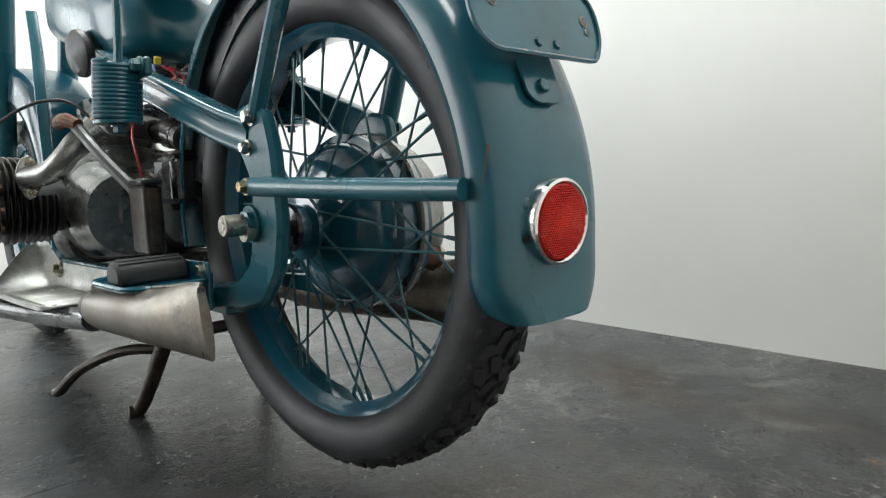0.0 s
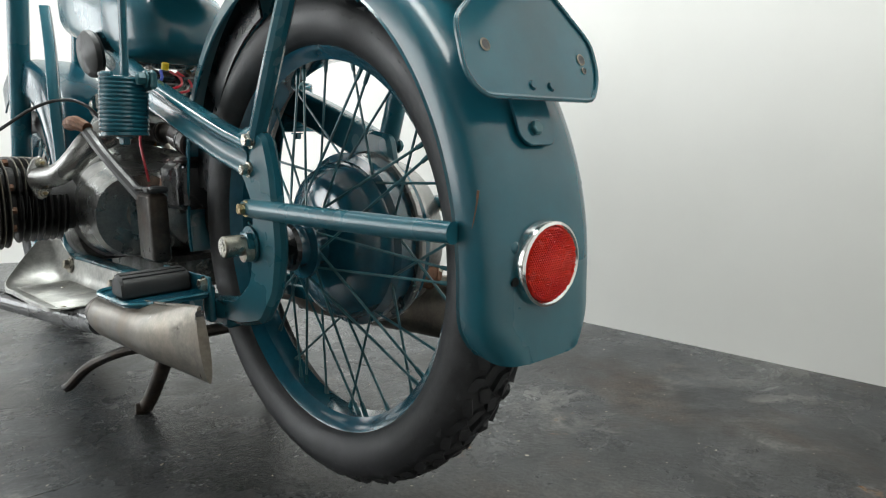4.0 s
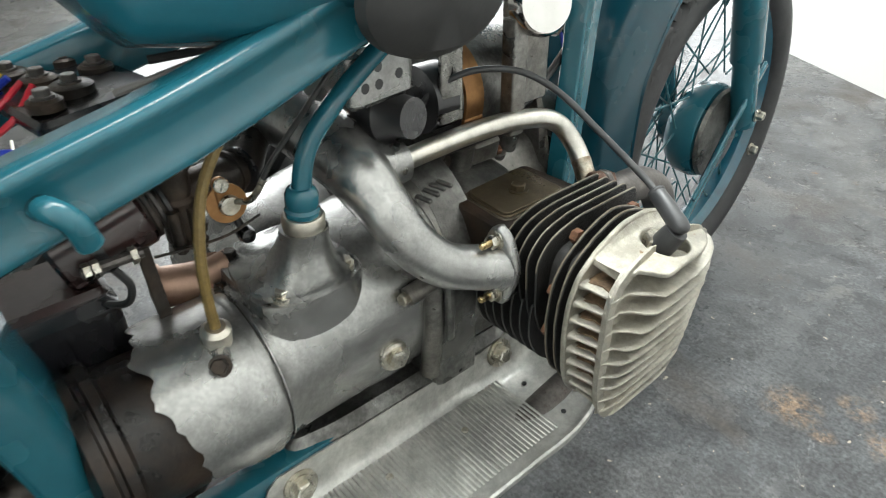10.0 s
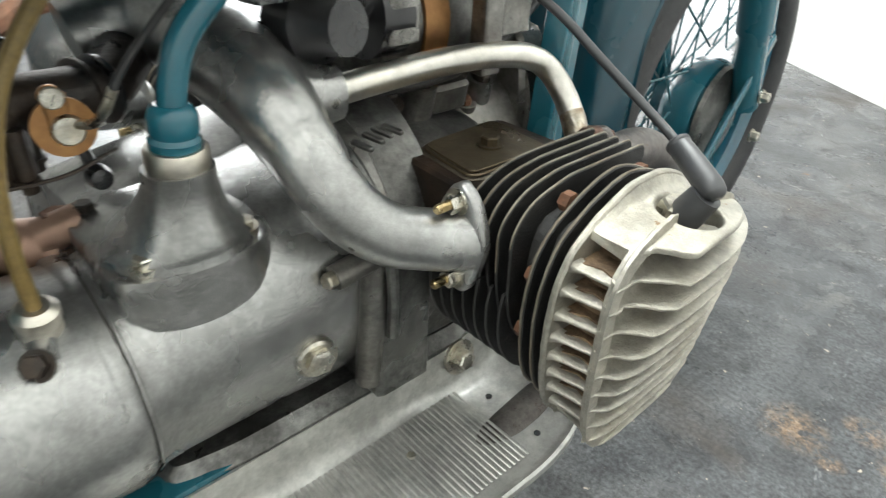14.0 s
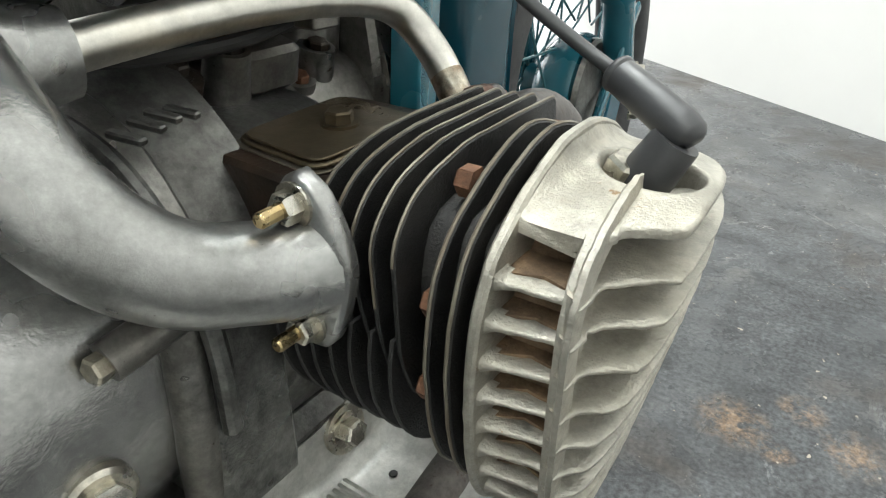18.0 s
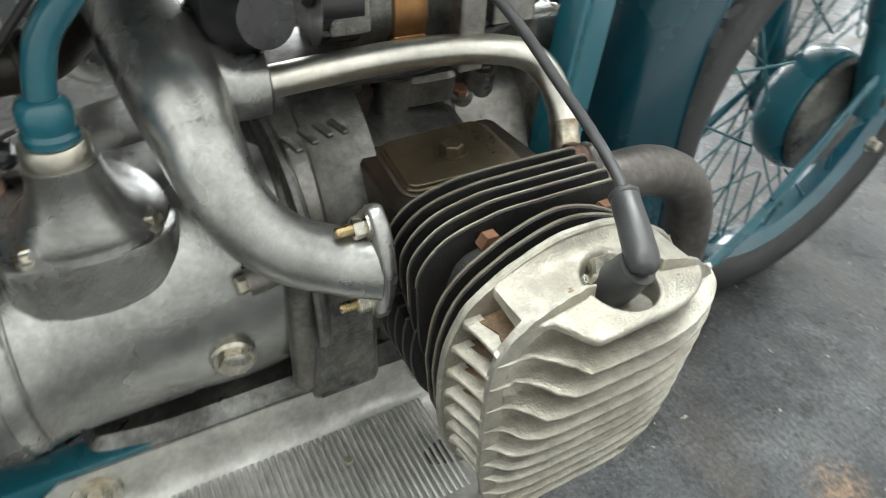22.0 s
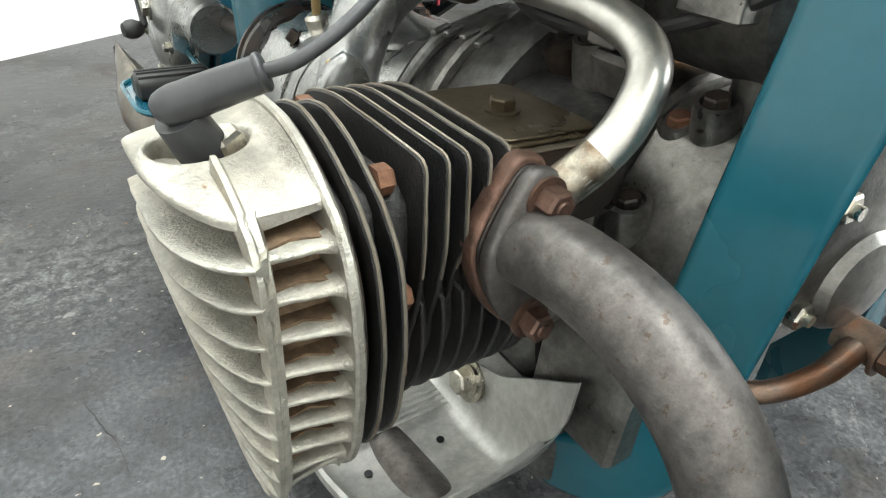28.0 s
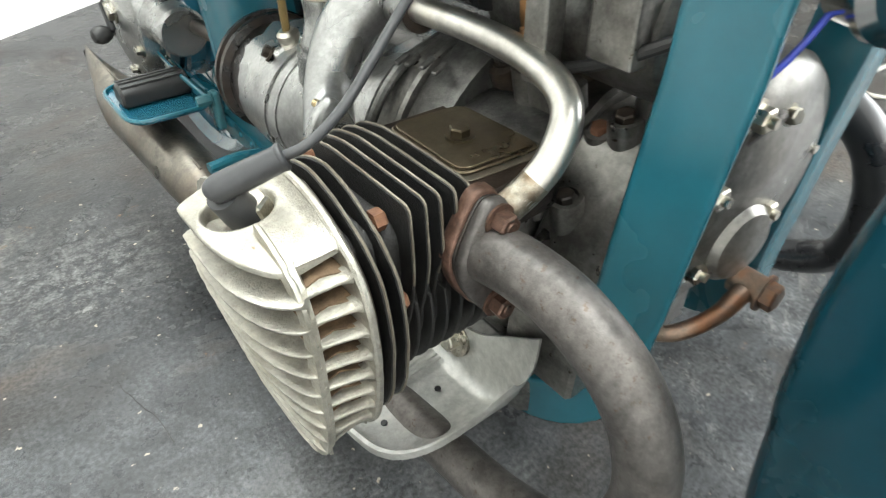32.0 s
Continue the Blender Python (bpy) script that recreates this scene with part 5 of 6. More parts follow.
    put("plug_lead", tube([b, (0.236, 0.943, 0.575), (0.210, 0.942, 0.590), (0.180, 0.934, 0.612), (0.150, 0.925, 0.635), (0.124, 0.916, 0.650), (0.098, 0.900, 0.660), (0.070, 0.870, 0.660), (0.050, 0.848, 0.648), (0.040, 0.838, 0.636), (0.030, 0.832, 0.622)], 0.0035, 12, 8), BOOT, bike, "black ignition lead", 60)

    # intake side
    put("intake_flange_" + s, join(prism(smooth_outline([(0.160, 0.539), (0.173, 0.530), (0.184, 0.508), (0.185, 0.488), (0.174, 0.456), (0.163, 0.447), (0.151, 0.454), (0.137, 0.482), (0.137, 0.502), (0.149, 0.531)], 4), "y", 0.818, 0.829, 0.0025),), CAST, bike, "oval cast intake flange", 50)
    put("intake_pipe_" + s, tube([(0.161, 0.826, 0.492), (0.156, 0.812, 0.493), (0.147, 0.795, 0.496), (0.135, 0.774, 0.502), (0.121, 0.756, 0.517), (0.104, 0.744, 0.539), (0.084, 0.739, 0.561), (0.05, 0.735, 0.585)], [0.0255, 0.0235, 0.0230, 0.0230, 0.0238, 0.0245, 0.027, 0.031], 28, 8), CAST, bike, "bent cast aluminium intake pipe", 60)
    for q, ln in (((0.159, 0.818, 0.524), 0.013), ((0.160, 0.818, 0.461), 0.014)):
        nut, rod = stud_nut(q, (0, -1, 0), 0.0135, 0.008, ln, 0.0038)
        o = put("intake_nut", nut, ZINC, bike, "zinc nut on the intake flange")
        put("stud", rod, BRASS, o, "yellow brass-coloured stud")

    # exhaust side
    lozenge = lambda k: smooth_outline([(0.147 + (x - 0.147) * k, 0.483 + (z - 0.483) * k) for x, z in ((0.135, 0.538), (0.149, 0.541), (0.160, 0.531), (0.176, 0.502), (0.179, 0.483), (0.170, 0.455), (0.152, 0.429), (0.139, 0.426), (0.128, 0.437), (0.117, 0.466), (0.116, 0.486), (0.125, 0.520))], 3)
    put("exhaust_flange_" + s, wobble(prism(lozenge(0.88), "y", 0.988, 1.0005, 0.0016), 0.0006, 60), COPPER, bike, "brown heat-stained flange", 50)
    put("exhaust_gasket_" + s, prism(lozenge(0.82), "y", 1.0005, 1.0030, 0.0006), GREASY, bike, "dark gasket edge", 50)
    put("exhaust_clamp_" + s, wobble(prism(lozenge(0.84), "y", 1.0030, 1.0130, 0.0022), 0.0006, 60), STEEL, bike, "steel clamp plate", 50)
    for q in ((0.1435, 1.013, 0.5165), (0.142, 1.013, 0.443)):
        nut, rod = stud_nut(q, (0, 1, 0), 0.0155, 0.011, 0.003, 0.0045)
        put("exhaust_nut", join(nut, rod), COPPER, bike, "brown rusty exhaust nut")
    put("exhaust_pipe_" + s, tube([(0.149, 1.005, 0.490), (0.148, 1.045, 0.495), (0.146, 1.088, 0.488), (0.144, 1.132, 0.460), (0.143, 1.157, 0.412), (0.145, 1.158, 0.350), (0.150, 1.128, 0.283), (0.156, 1.06, 0.248), (0.160, 0.98, 0.236), (0.164, 0.80, 0.214), (0.165, 0.60, 0.213), (0.165, 0.45, 0.222)] if side > 0 else
        [(0.149, 1.005, 0.490), (0.152, 1.05, 0.495), (0.165, 1.11, 0.480), (0.185, 1.15, 0.440), (0.21, 1.168, 0.38), (0.235, 1.168, 0.31), (0.25, 1.150, 0.258), (0.245, 1.09, 0.228), (0.22, 0.98, 0.214), (0.18, 0.80, 0.210), (0.167, 0.62, 0.222), (0.165, 0.51, 0.232)], 0.0215, 24, 8), STEEL if side > 0 else DARK, bike, "scorched steel exhaust pipe" if side > 0 else "black painted exhaust pipe", 60)
    if side > 0:
        put("breather_tube", tube([(0.046, 0.780, 0.577), (0.049, 0.830, 0.581), (0.052, 0.885, 0.584), (0.058, 0.940, 0.584), (0.068, 0.984, 0.579), (0.079, 1.005, 0.567), (0.096, 1.012, 0.546), (0.1126, 1.009, 0.527), (0.126, 1.003, 0.513)], 0.0115, 20, 8), NICKEL, bike, "polished bent breather tube", 60)
        put("stained_end", wobble(tube([(0.1085, 1.0104, 0.5315), (0.1126, 1.009, 0.527), (0.126, 1.003, 0.513)], 0.01175, 20, 8), 0.0003, 60), STAINED, bpy.data.objects["breather_tube"], "brown oil-stained end of the tube", 60)
        put("tube_collar", lathe([(0.018, -0.012), (0.021, -0.010), (0.021, 0.0), (0.016, 0.002)], (0.043, 0.795, 0.577), (0.1, 1, 0.05), 24), GREASY, bike, "dark clamp ring")
    return barrel


cylinder(1)
cylinder(-1, -0.06)
part("intake_manifold", join(tube([(0.084, 0.739, 0.561), (0.05, 0.735, 0.586), (0.0, 0.735, 0.600), (-0.05, 0.733, 0.610), (-0.088, 0.722, 0.614), (-0.105, 0.695, 0.610), (-0.107, 0.66, 0.602)], [0.027, 0.032, 0.037, 0.037, 0.036, 0.032, 0.028], 24, 8),
                             tube([(0.030, 0.738, 0.588), (0.042, 0.770, 0.578), (0.046, 0.795, 0.577)], [0.034, 0.024, 0.0205], 20, 8)), CAST, bike, "branched cast aluminium manifold", 60)


# footboards of dull sheet, one each side
def footboard(side):
    s = "right" if side > 0 else "left"
    place = (lambda sh: sh) if side > 0 else mirror
    put = lambda name, sh, mat, parent, label="", angle=35: part(name, place(sh), mat, parent, label, angle)
    rows = []
    # section along y: inner flange, floor, rolled outer lip; the front end rises as a toe guard
    stations = ((0.560, 0.090, 0.205, 0.247, 0.030, 0.002), (0.564, 0.087, 0.214, 0.247, 0.040, 0.005), (0.58, 0.086, 0.222, 0.246, 0.052, 0.006),
                                  (0.70, 0.086, 0.224, 0.244, 0.053, 0.006), (0.84, 0.086, 0.224, 0.243, 0.053, 0.006), (0.875, 0.086, 0.224, 0.240, 0.055, 0.007),
                                  (0.905, 0.086, 0.222, 0.238, 0.06, 0.008), (0.94, 0.087, 0.217, 0.241, 0.07, 0.009), (0.965, 0.088, 0.206, 0.249, 0.083, 0.009), (0.988, 0.090, 0.184, 0.268, 0.082, 0.009), (1.006, 0.092, 0.155, 0.296, 0.068, 0.009), (1.018, 0.094, 0.120, 0.330, 0.045, 0.008))
    along = np.concatenate([np.linspace(0.560, 0.58, 4), np.linspace(0.64, 0.84, 4), np.linspace(0.862, 1.018, 20)])
    cols = [np.interp(along, [q[0] for q in stations], [q[k] for q in stations]) for k in range(1, 6)]
    cols = [np.concatenate([c[:8], [(c[k - 1] + 2 * c[k] + c[k + 1]) / 4 for k in range(8, 27)], c[27:]]) for c in cols]
    for y, x0, x1, z, up, lip in zip(along, *cols):
        top = [(x0, z + up), (x0 + 0.002, z + up * 0.5), (x0 + 0.004, z + 0.012), (x0 + 0.012, z + 0.002), (x0 + 0.02, z)]
        top += [(x0 + 0.02 + (x1 - x0 - 0.03) * t, z) for t in (0.25, 0.5, 0.75, 1)] + [(x1 - 0.004, z + lip * 0.4), (x1, z + lip), (x1 + 0.003, z + lip * 0.7), (x1 + 0.003, z - 0.003)]
        low = [(x - (0.0025 if i < 3 else 0), zz - (0.0028 if i >= 3 else 0)) for i, (x, zz) in enumerate(top[:-2])]
        rows.append([(x, y, zz) for x, zz in top] + [(x, y, zz) for x, zz in reversed(low)])
    fb = put("footboard_" + s, loft(rows), SHEET, bike, "dull aluminium footboard with a ribbed tread", 45)
    for k in range(52):
        y = 0.572 + 0.0062 * k
        put("tread_rib", prism(rounded([(0.099, y - 0.0017), (0.206, y - 0.0017), (0.206, y + 0.0017), (0.099, y + 0.0017)], 0.0008, 1), "z", 0.2445, 0.2482 - 0.00005 * k, 0.0008), SHEET, fb)
    for q in ((0.092, 0.601, 0.272), (0.092, 0.903, 0.281)):
        put("footboard_bolt", join(lathe([(0.020, -0.004), (0.020, 0.0)], q, (1, 0, 0.2), 20), hexhead(q, (1, 0, 0.2), 0.019, 0.011)), ZINC, fb, "large hex bolt and washer")
    for q in ((0.125, 0.917, 0.240), (0.192, 0.918, 0.240)):
        put("rivet_hole", lathe([(0.0035, 0), (0.0035, 0.0008)], q, (0, 0, 1), 10), DARK, fb)
    for q in ((0.128, 0.69, 0.2465), (0.14, 0.575, 0.2475), (0.135, 0.80, 0.246), (0.196, 0.578, 0.2475)):
        put("screw", lathe([(0.005, 0), (0.004, 0.0018), (0.001, 0.0022)], q, (0, 0, 1), 10), ZINC, fb)

    # lower frame rail and the rear pedal plate
    put("lower_rail_" + s, join(prism(rounded([(0.052, 0.262), (0.083, 0.262), (0.083, 0.303), (0.052, 0.303)], 0.005, 2), "y", 0.13, 0.94, 0.003)), TEAL, bike, "pressed teal lower frame rail")
    for y in (0.36, 0.40, 0.45):
        put("rail_rivet", lathe([(0.005, 0), (0.004, 0.002), (0.001, 0.003)], (0.083, y, 0.285), (1, 0, 0), 10), TEAL, bpy.data.objects["lower_rail_" + s])
    ped = put("pillion_footplate_" + s, join(prism(rounded([(0.100, 0.135), (0.205, 0.140), (0.222, 0.160), (0.222, 0.280), (0.205, 0.305), (0.105, 0.310)], 0.015, 3), "z", 0.316, 0.320, 0.001)), RIM_PAINT, bike, "teal steel footplate with a raised rim")
    edge = rounded([(0.104, 0.137), (0.205, 0.140), (0.222, 0.160), (0.222, 0.280), (0.205, 0.305), (0.104, 0.310)], 0.015, 3)
    put("rolled_rim", tube([(x, y, 0.322) for x, y in edge], 0.0035, 6, 1), TEAL, ped)
    put("plate_back", box((0.103, 0.222, 0.332), (0.004, 0.172, 0.032), 0.001), TEAL, ped)
    pad = put("foot_rubber", join(prism(rounded([(0.196, 0.321), (0.246, 0.321), (0.244, 0.347), (0.230, 0.356), (0.212, 0.356), (0.198, 0.347)], 0.008, 3), "x", 0.106, 0.212, 0.004)), RUBBER, ped, "worn black ribbed rubber block")
    for k in range(4):
        put("rubber_rib", tube([(0.112, 0.206 + 0.010 * k, 0.3525 + (0.0035 if k in (1, 2) else 0)), (0.208, 0.206 + 0.010 * k, 0.3525 + (0.0035 if k in (1, 2) else 0))], 0.0024, 6), RUBBER, pad)
    put("plate_bolt", hexhead((0.104, 0.155, 0.335), (1, 0, 0), 0.016, 0.008), ZINC, ped)
    put("plate_hanger", box((0.092, 0.17, 0.30), (0.014, 0.025, 0.06), 0.003), TEAL, bike)
    put("plate_hanger", box((0.092, 0.30, 0.30), (0.014, 0.025, 0.05), 0.003), TEAL, bike)

    # silencer
    def ring(y, cx, cz, rx, rz, p=2.0):
        return [(cx + rx * math.copysign(abs(math.cos(a)) ** (2 / p), math.cos(a)), y + 0.02 * (0.5 - 0.5 * math.sin(a)) * (0 if y > 0.0 else -1), cz + rz * math.copysign(abs(math.sin(a)) ** (2 / p), math.sin(a))) for a in np.linspace(0, 2 * math.pi, 32, endpoint=False)]
    if side < 0:
        straight = put
        put = lambda name, sh, mat, parent, label="", angle=35: straight(name, moved(sh, Matrix.Translation((0.012, 0.030, 0.030)) @ Matrix.Translation((0.19, -0.066, 0.265)) @ Matrix.Scale(0.86, 4) @ Matrix.Translation((-0.19, 0.066, -0.265))), mat, parent, label, angle)
    muf = put("silencer_" + s, loft([ring(*r) for r in ((0.455, 0.165, 0.228, 0.026, 0.026), (0.44, 0.165, 0.230, 0.028, 0.028), (0.40, 0.166, 0.233, 0.040, 0.040), (0.36, 0.167, 0.235, 0.044, 0.044), (0.20, 0.172, 0.245, 0.046, 0.046),
                                            (0.10, 0.178, 0.252, 0.046, 0.047), (0.05, 0.182, 0.258, 0.038, 0.050), (0.0, 0.186, 0.264, 0.022, 0.054), (-0.04, 0.189, 0.268, 0.012, 0.056), (-0.066, 0.190, 0.269, 0.008, 0.056))], True), MUFFLER, bike, "bare steel fishtail silencer with welds", 50)
    put("fishtail_mouth", prism(rounded([(0.1835, 0.218), (0.1965, 0.218), (0.1965, 0.320), (0.1835, 0.320)], 0.004, 2), "y", -0.0685, -0.0675), DARK, muf, "dark flat outlet")
    put("weld_seam", tube([(0.166, 0.40, 0.273), (0.172, 0.2, 0.291), (0.180, 0.07, 0.306), (0.187, -0.01, 0.318), (0.190, -0.07, 0.325)], 0.0022, 6), MUFFLER, muf)
    put("clamp", join(lathe([(0.030, 0), (0.033, 0.002), (0.033, 0.016), (0.030, 0.018)], (0.165, 0.425, 0.231), (0, 1, -0.05), 28), box((0.165, 0.434, 0.195), (0.012, 0.016, 0.014), 0.002), box((0.165, 0.434, 0.267), (0.014, 0.016, 0.012), 0.002)), STEEL, muf, "steel clamp band")
    return fb


footboard(1)
footboard(-1)

# saddle springs on the rails
for s, q0, q1 in ((1, (0.141, 0.371, 0.585), (0.130, 0.356, 0.672)), (-1, (-0.208, 0.311, 0.575), (-0.203, 0.305, 0.664))):
    sp = part("saddle_spring", coil(q0, q1, 0.034, 0.0043, 13.5), TEAL, bike, "teal painted coil spring")
    part("spring_rod", tube([Vector(q0).lerp(Vector(q1), 0.1), Vector(q1) + Vector((0, -0.01, 0.02)), Vector(q1) + Vector((-0.002 * s, -0.022, 0.12)), Vector(q1) + Vector((-0.004 * s, -0.04, 0.22))], 0.0065, 10), TEAL, sp, "teal painted rod up to the saddle")
    part("spring_seat", join(lathe([(0.038, -0.003), (0.038, 0.002), (0.02, 0.004)], Vector(q0) - Vector((0, 0, 0.004)), (0, 0, 1), 24), hexhead(Vector(q0) - Vector((0, 0, 0.01)), (0, 0, -1), 0.016, 0.01)), TEAL, sp)
    part("spring_bracket", join(box((q1[0] - 0.028 * s, q1[1] - 0.035, q1[2] - 0.01), (0.012, 0.05, 0.03), 0.004), hexhead((q1[0] - 0.02 * s, q1[1] - 0.045, q1[2] - 0.008), (s, 0, 0), 0.018, 0.012)), TEAL_WORN, bike, "spring pivot on the rail")
part("rail_hook", tube([(0.116, 0.468, 0.674), (0.132, 0.472, 0.677), (0.138, 0.480, 0.668), (0.136, 0.485, 0.650)], 0.0085, 12), TEAL, bike, "bent teal hook welded to the rail")
part("saddle", moved(prism(rounded([(-0.13, 0.18), (0.13, 0.18), (0.15, 0.32), (0.07, 0.60), (0.03, 0.70), (-0.03, 0.70), (-0.07, 0.60), (-0.15, 0.32)], 0.05, 4), "z", 0.0, 0.06, 0.015), Matrix.Translation((0, 0.0, 0.90))), RUBBER, bike, "black leather saddle seen from below")

# tank, knee pads
tank = []
for y, hw, z0, z1 in ((0.540, 0.05, 0.760, 0.82), (0.560, 0.09, 0.735, 0.85), (0.64, 0.118, 0.722, 0.90), (0.72, 0.127, 0.730, 0.93), (0.90, 0.14, 0.785, 0.98), (1.08, 0.13, 0.83, 1.0), (1.18, 0.09, 0.87, 0.99), (1.21, 0.05, 0.89, 0.97)):
    tank.append([(hw * math.copysign(abs(math.cos(a)) ** 0.6, math.cos(a)), y, (z0 + z1) / 2 + (z1 - z0) / 2 * math.copysign(abs(math.sin(a)) ** 0.6, math.sin(a))) for a in np.linspace(0, 2 * math.pi, 32, endpoint=False)])
part("fuel_tank", loft(tank), TEAL, bike, "glossy teal fuel tank", 60)
for s in (1, -1):
    part("knee_pad", moved(lathe([(0.046, 0), (0.051, 0.008), (0.049, 0.018), (0.04, 0.026), (0.0, 0.03)], (0, 0, 0), (0, 0, 1), 32), Matrix.Translation((s * 0.128, 0.765, 0.760)) @ frame_of((s, 0, -0.15)) @ Matrix.Diagonal((1.45, 1.0, 1, 1))), RUBBER, bike, "black patterned rubber knee pad")

# centre stand
for s in (1, -1):
    part("centre_stand_leg", tube([(s * 0.07, 0.46, 0.255), (s * 0.10, 0.50, 0.16), (s * 0.125, 0.545, 0.06), (s * 0.145, 0.57, 0.003), (s * 0.165, 0.575, 0.001)], [0.016, 0.017, 0.016, 0.015, 0.012], 12), GREASY, bike, "dark steel centre stand leg")
part("stand_tread", tube([(-0.10, 0.53, 0.13), (-0.16, 0.60, 0.125), (-0.22, 0.68, 0.085), (-0.255, 0.73, 0.035), (-0.26, 0.745, 0.030)], 0.011, 10), GREASY, bike, "dark bent foot lever of the stand")
part("stand_cross_tube", tube([(-0.10, 0.50, 0.16), (0.10, 0.50, 0.16)], 0.013, 10), GREASY, bike)
part("shift_lever", tube([(0.095, 0.49, 0.315), (0.135, 0.488, 0.322), (0.178, 0.492, 0.322)], 0.0075, 10), TEAL, bike, "teal painted pedal rod")
part("brake_rod", tube([(0.11, 0.06, 0.355), (0.115, 0.20, 0.35), (0.112, 0.36, 0.345)], 0.004, 8), TEAL, bike, "thin teal brake rod")
part("brake_arm", join(box((0.108, 0.36, 0.335), (0.012, 0.02, 0.06), 0.003), hexhead((0.114, 0.36, 0.355), (1, 0, 0), 0.014, 0.02)), TEAL_WORN, bike, "brake arm with a rod nut")

# left side: kick pedal, cover box, wire
part("kick_lever", tube([(-0.150, 0.40, 0.440), (-0.182, 0.52, 0.525), (-0.192, 0.64, 0.590)], [0.012, 0.011, 0.012], 10), RUBBER, bike, "bent dark starting lever")
part("kick_pedal", tube([(-0.192, 0.625, 0.592), (-0.205, 0.66, 0.604), (-0.200, 0.74, 0.606), (-0.190, 0.78, 0.602)], [0.012, 0.015, 0.014, 0.010], 10), RUST, bike, "worn brown pedal end")
part("left_cover_box", box((-0.150, 0.395, 0.405), (0.035, 0.085, 0.125), 0.006), GREASY, bike, "dark grey slab cover")
part("cover_cap", box((-0.150, 0.395, 0.474), (0.040, 0.090, 0.012), 0.004), DARK, bike, "black cap on the slab cover")
part("red_wire", tube([(-0.12, 0.52, 0.585), (-0.13, 0.50, 0.56), (-0.128, 0.49, 0.52), (-0.12, 0.50, 0.485)], 0.0025, 6), RED_WIRE, bike, "loose red wire")
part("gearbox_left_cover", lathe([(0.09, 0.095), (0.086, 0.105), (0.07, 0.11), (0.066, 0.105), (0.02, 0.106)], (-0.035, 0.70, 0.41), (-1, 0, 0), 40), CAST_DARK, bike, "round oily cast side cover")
for k in range(6):
    a = 2 * math.pi * k / 6 + 0.5
    part("side_cover_bolt", hexhead((-0.140, 0.70 + 0.078 * math.cos(a), 0.41 + 0.078 * math.sin(a)), (-1, 0, 0), 0.014, 0.008), GREASY, bpy.data.objects["gearbox_left_cover"], "dark hex bolt")

# electrics under the saddle: battery, coil drum, clutch hardware
part("battery", box((-0.050, 0.455, 0.475), (0.095, 0.115, 0.090), 0.010), DARK, bike, "black battery box")
part("battery_top", box((-0.050, 0.455, 0.5245), (0.085, 0.105, 0.012), 0.005), PURPLE, bike, "brown-black battery lid")
part("coil_drum", lathe([(0.026, -0.004), (0.030, 0.0), (0.030, 0.076), (0.027, 0.080), (0.02, 0.081)], (-0.032, 0.479, 0.556), (0, 0.965, 0.26), 32), PURPLE, bike, "brown-black lacquered drum")
part("carburettor", join(tube([(-0.026, 0.556, 0.578), (-0.022, 0.58, 0.584), (-0.022, 0.60, 0.588), (-0.040, 0.655, 0.584), (-0.075, 0.685, 0.592)], [0.022, 0.019, 0.0185, 0.0195, 0.021], 18), lathe([(0.014, -0.046), (0.017, -0.042), (0.017, 0.0), (0.014, 0.004), (0.014, 0.03), (0.018, 0.032), (0.018, 0.038)], (-0.014, 0.584, 0.588), (0.1, 0, 1), 20)), GREASY, bike, "dark dirty carburettor")
part("carburettor_lever", join(lathe([(0.0185, 0), (0.0185, 0.004)], (0.014, 0.616, 0.582), (1, -0.1, 0.1), 24), lathe([(0.007, 0), (0.007, 0.004)], (0.014, 0.613, 0.602), (1, -0.1, 0.1), 14), box((0.016, 0.6145, 0.592), (0.004, 0.014, 0.024), 0.001)), STRAP, bike, "bronze throttle lever with a screw")
part("lever_nut", join(lathe([(0.0095, 0), (0.0100, 0.003), (0.0085, 0.006)], (0.018, 0.617, 0.581), (1, -0.1, 0.1), 18)), ZINC, bpy.data.objects["carburettor_lever"], "round bright nut")
part("carburettor_knob", join(lathe([(0.003, -0.008), (0.0075, -0.006), (0.0085, 0.0), (0.0070, 0.007), (0.002, 0.009)], (0.018, 0.627, 0.546), (1, 0, 0), 16), tube([(0.010, 0.622, 0.572), (0.014, 0.626, 0.550)], 0.004, 8)), DARK, bike, "small black knob")
part("throttle_cable", tube([(0.050, 0.636, 0.606), (0.052, 0.650, 0.626), (0.056, 0.680, 0.658), (0.060, 0.706, 0.686), (0.065, 0.75, 0.73)], 0.0026, 8), RUBBER, bike, "black throttle cable")
part("cable_ferrule", tube([(0.022, 0.622, 0.584), (0.036, 0.628, 0.588), (0.046, 0.633, 0.598), (0.051, 0.639, 0.611)], 0.0032, 8), ZINC, bike, "bright cable ferrule")
part("thin_rod", tube([(0.012, 0.545, 0.553), (0.014, 0.58, 0.550), (0.02, 0.61, 0.553), (0.028, 0.64, 0.566)], 0.0014, 6), GREASY, bike, "thin steel rod")
arm = part("coil_bracket", tube([(0.008, 0.488, 0.560), (0.008, 0.538, 0.560)], 0.0050, 10), STEEL, bike, "threaded clamp rod")
for y in (0.490, 0.497, 0.528):
    part("bracket_nut", hexhead((0.008, y, 0.560), (0, 1, 0), 0.014, 0.006, False), ZINC, arm, "plated hex nut")
part("drum_strap", lathe([(0.0305, 0), (0.0312, 0.001), (0.0312, 0.008), (0.0305, 0.009)], (-0.032, 0.504, 0.5627), (0, 0.965, 0.26), 32), DARK, bpy.data.objects["coil_drum"], "black clamp strap")
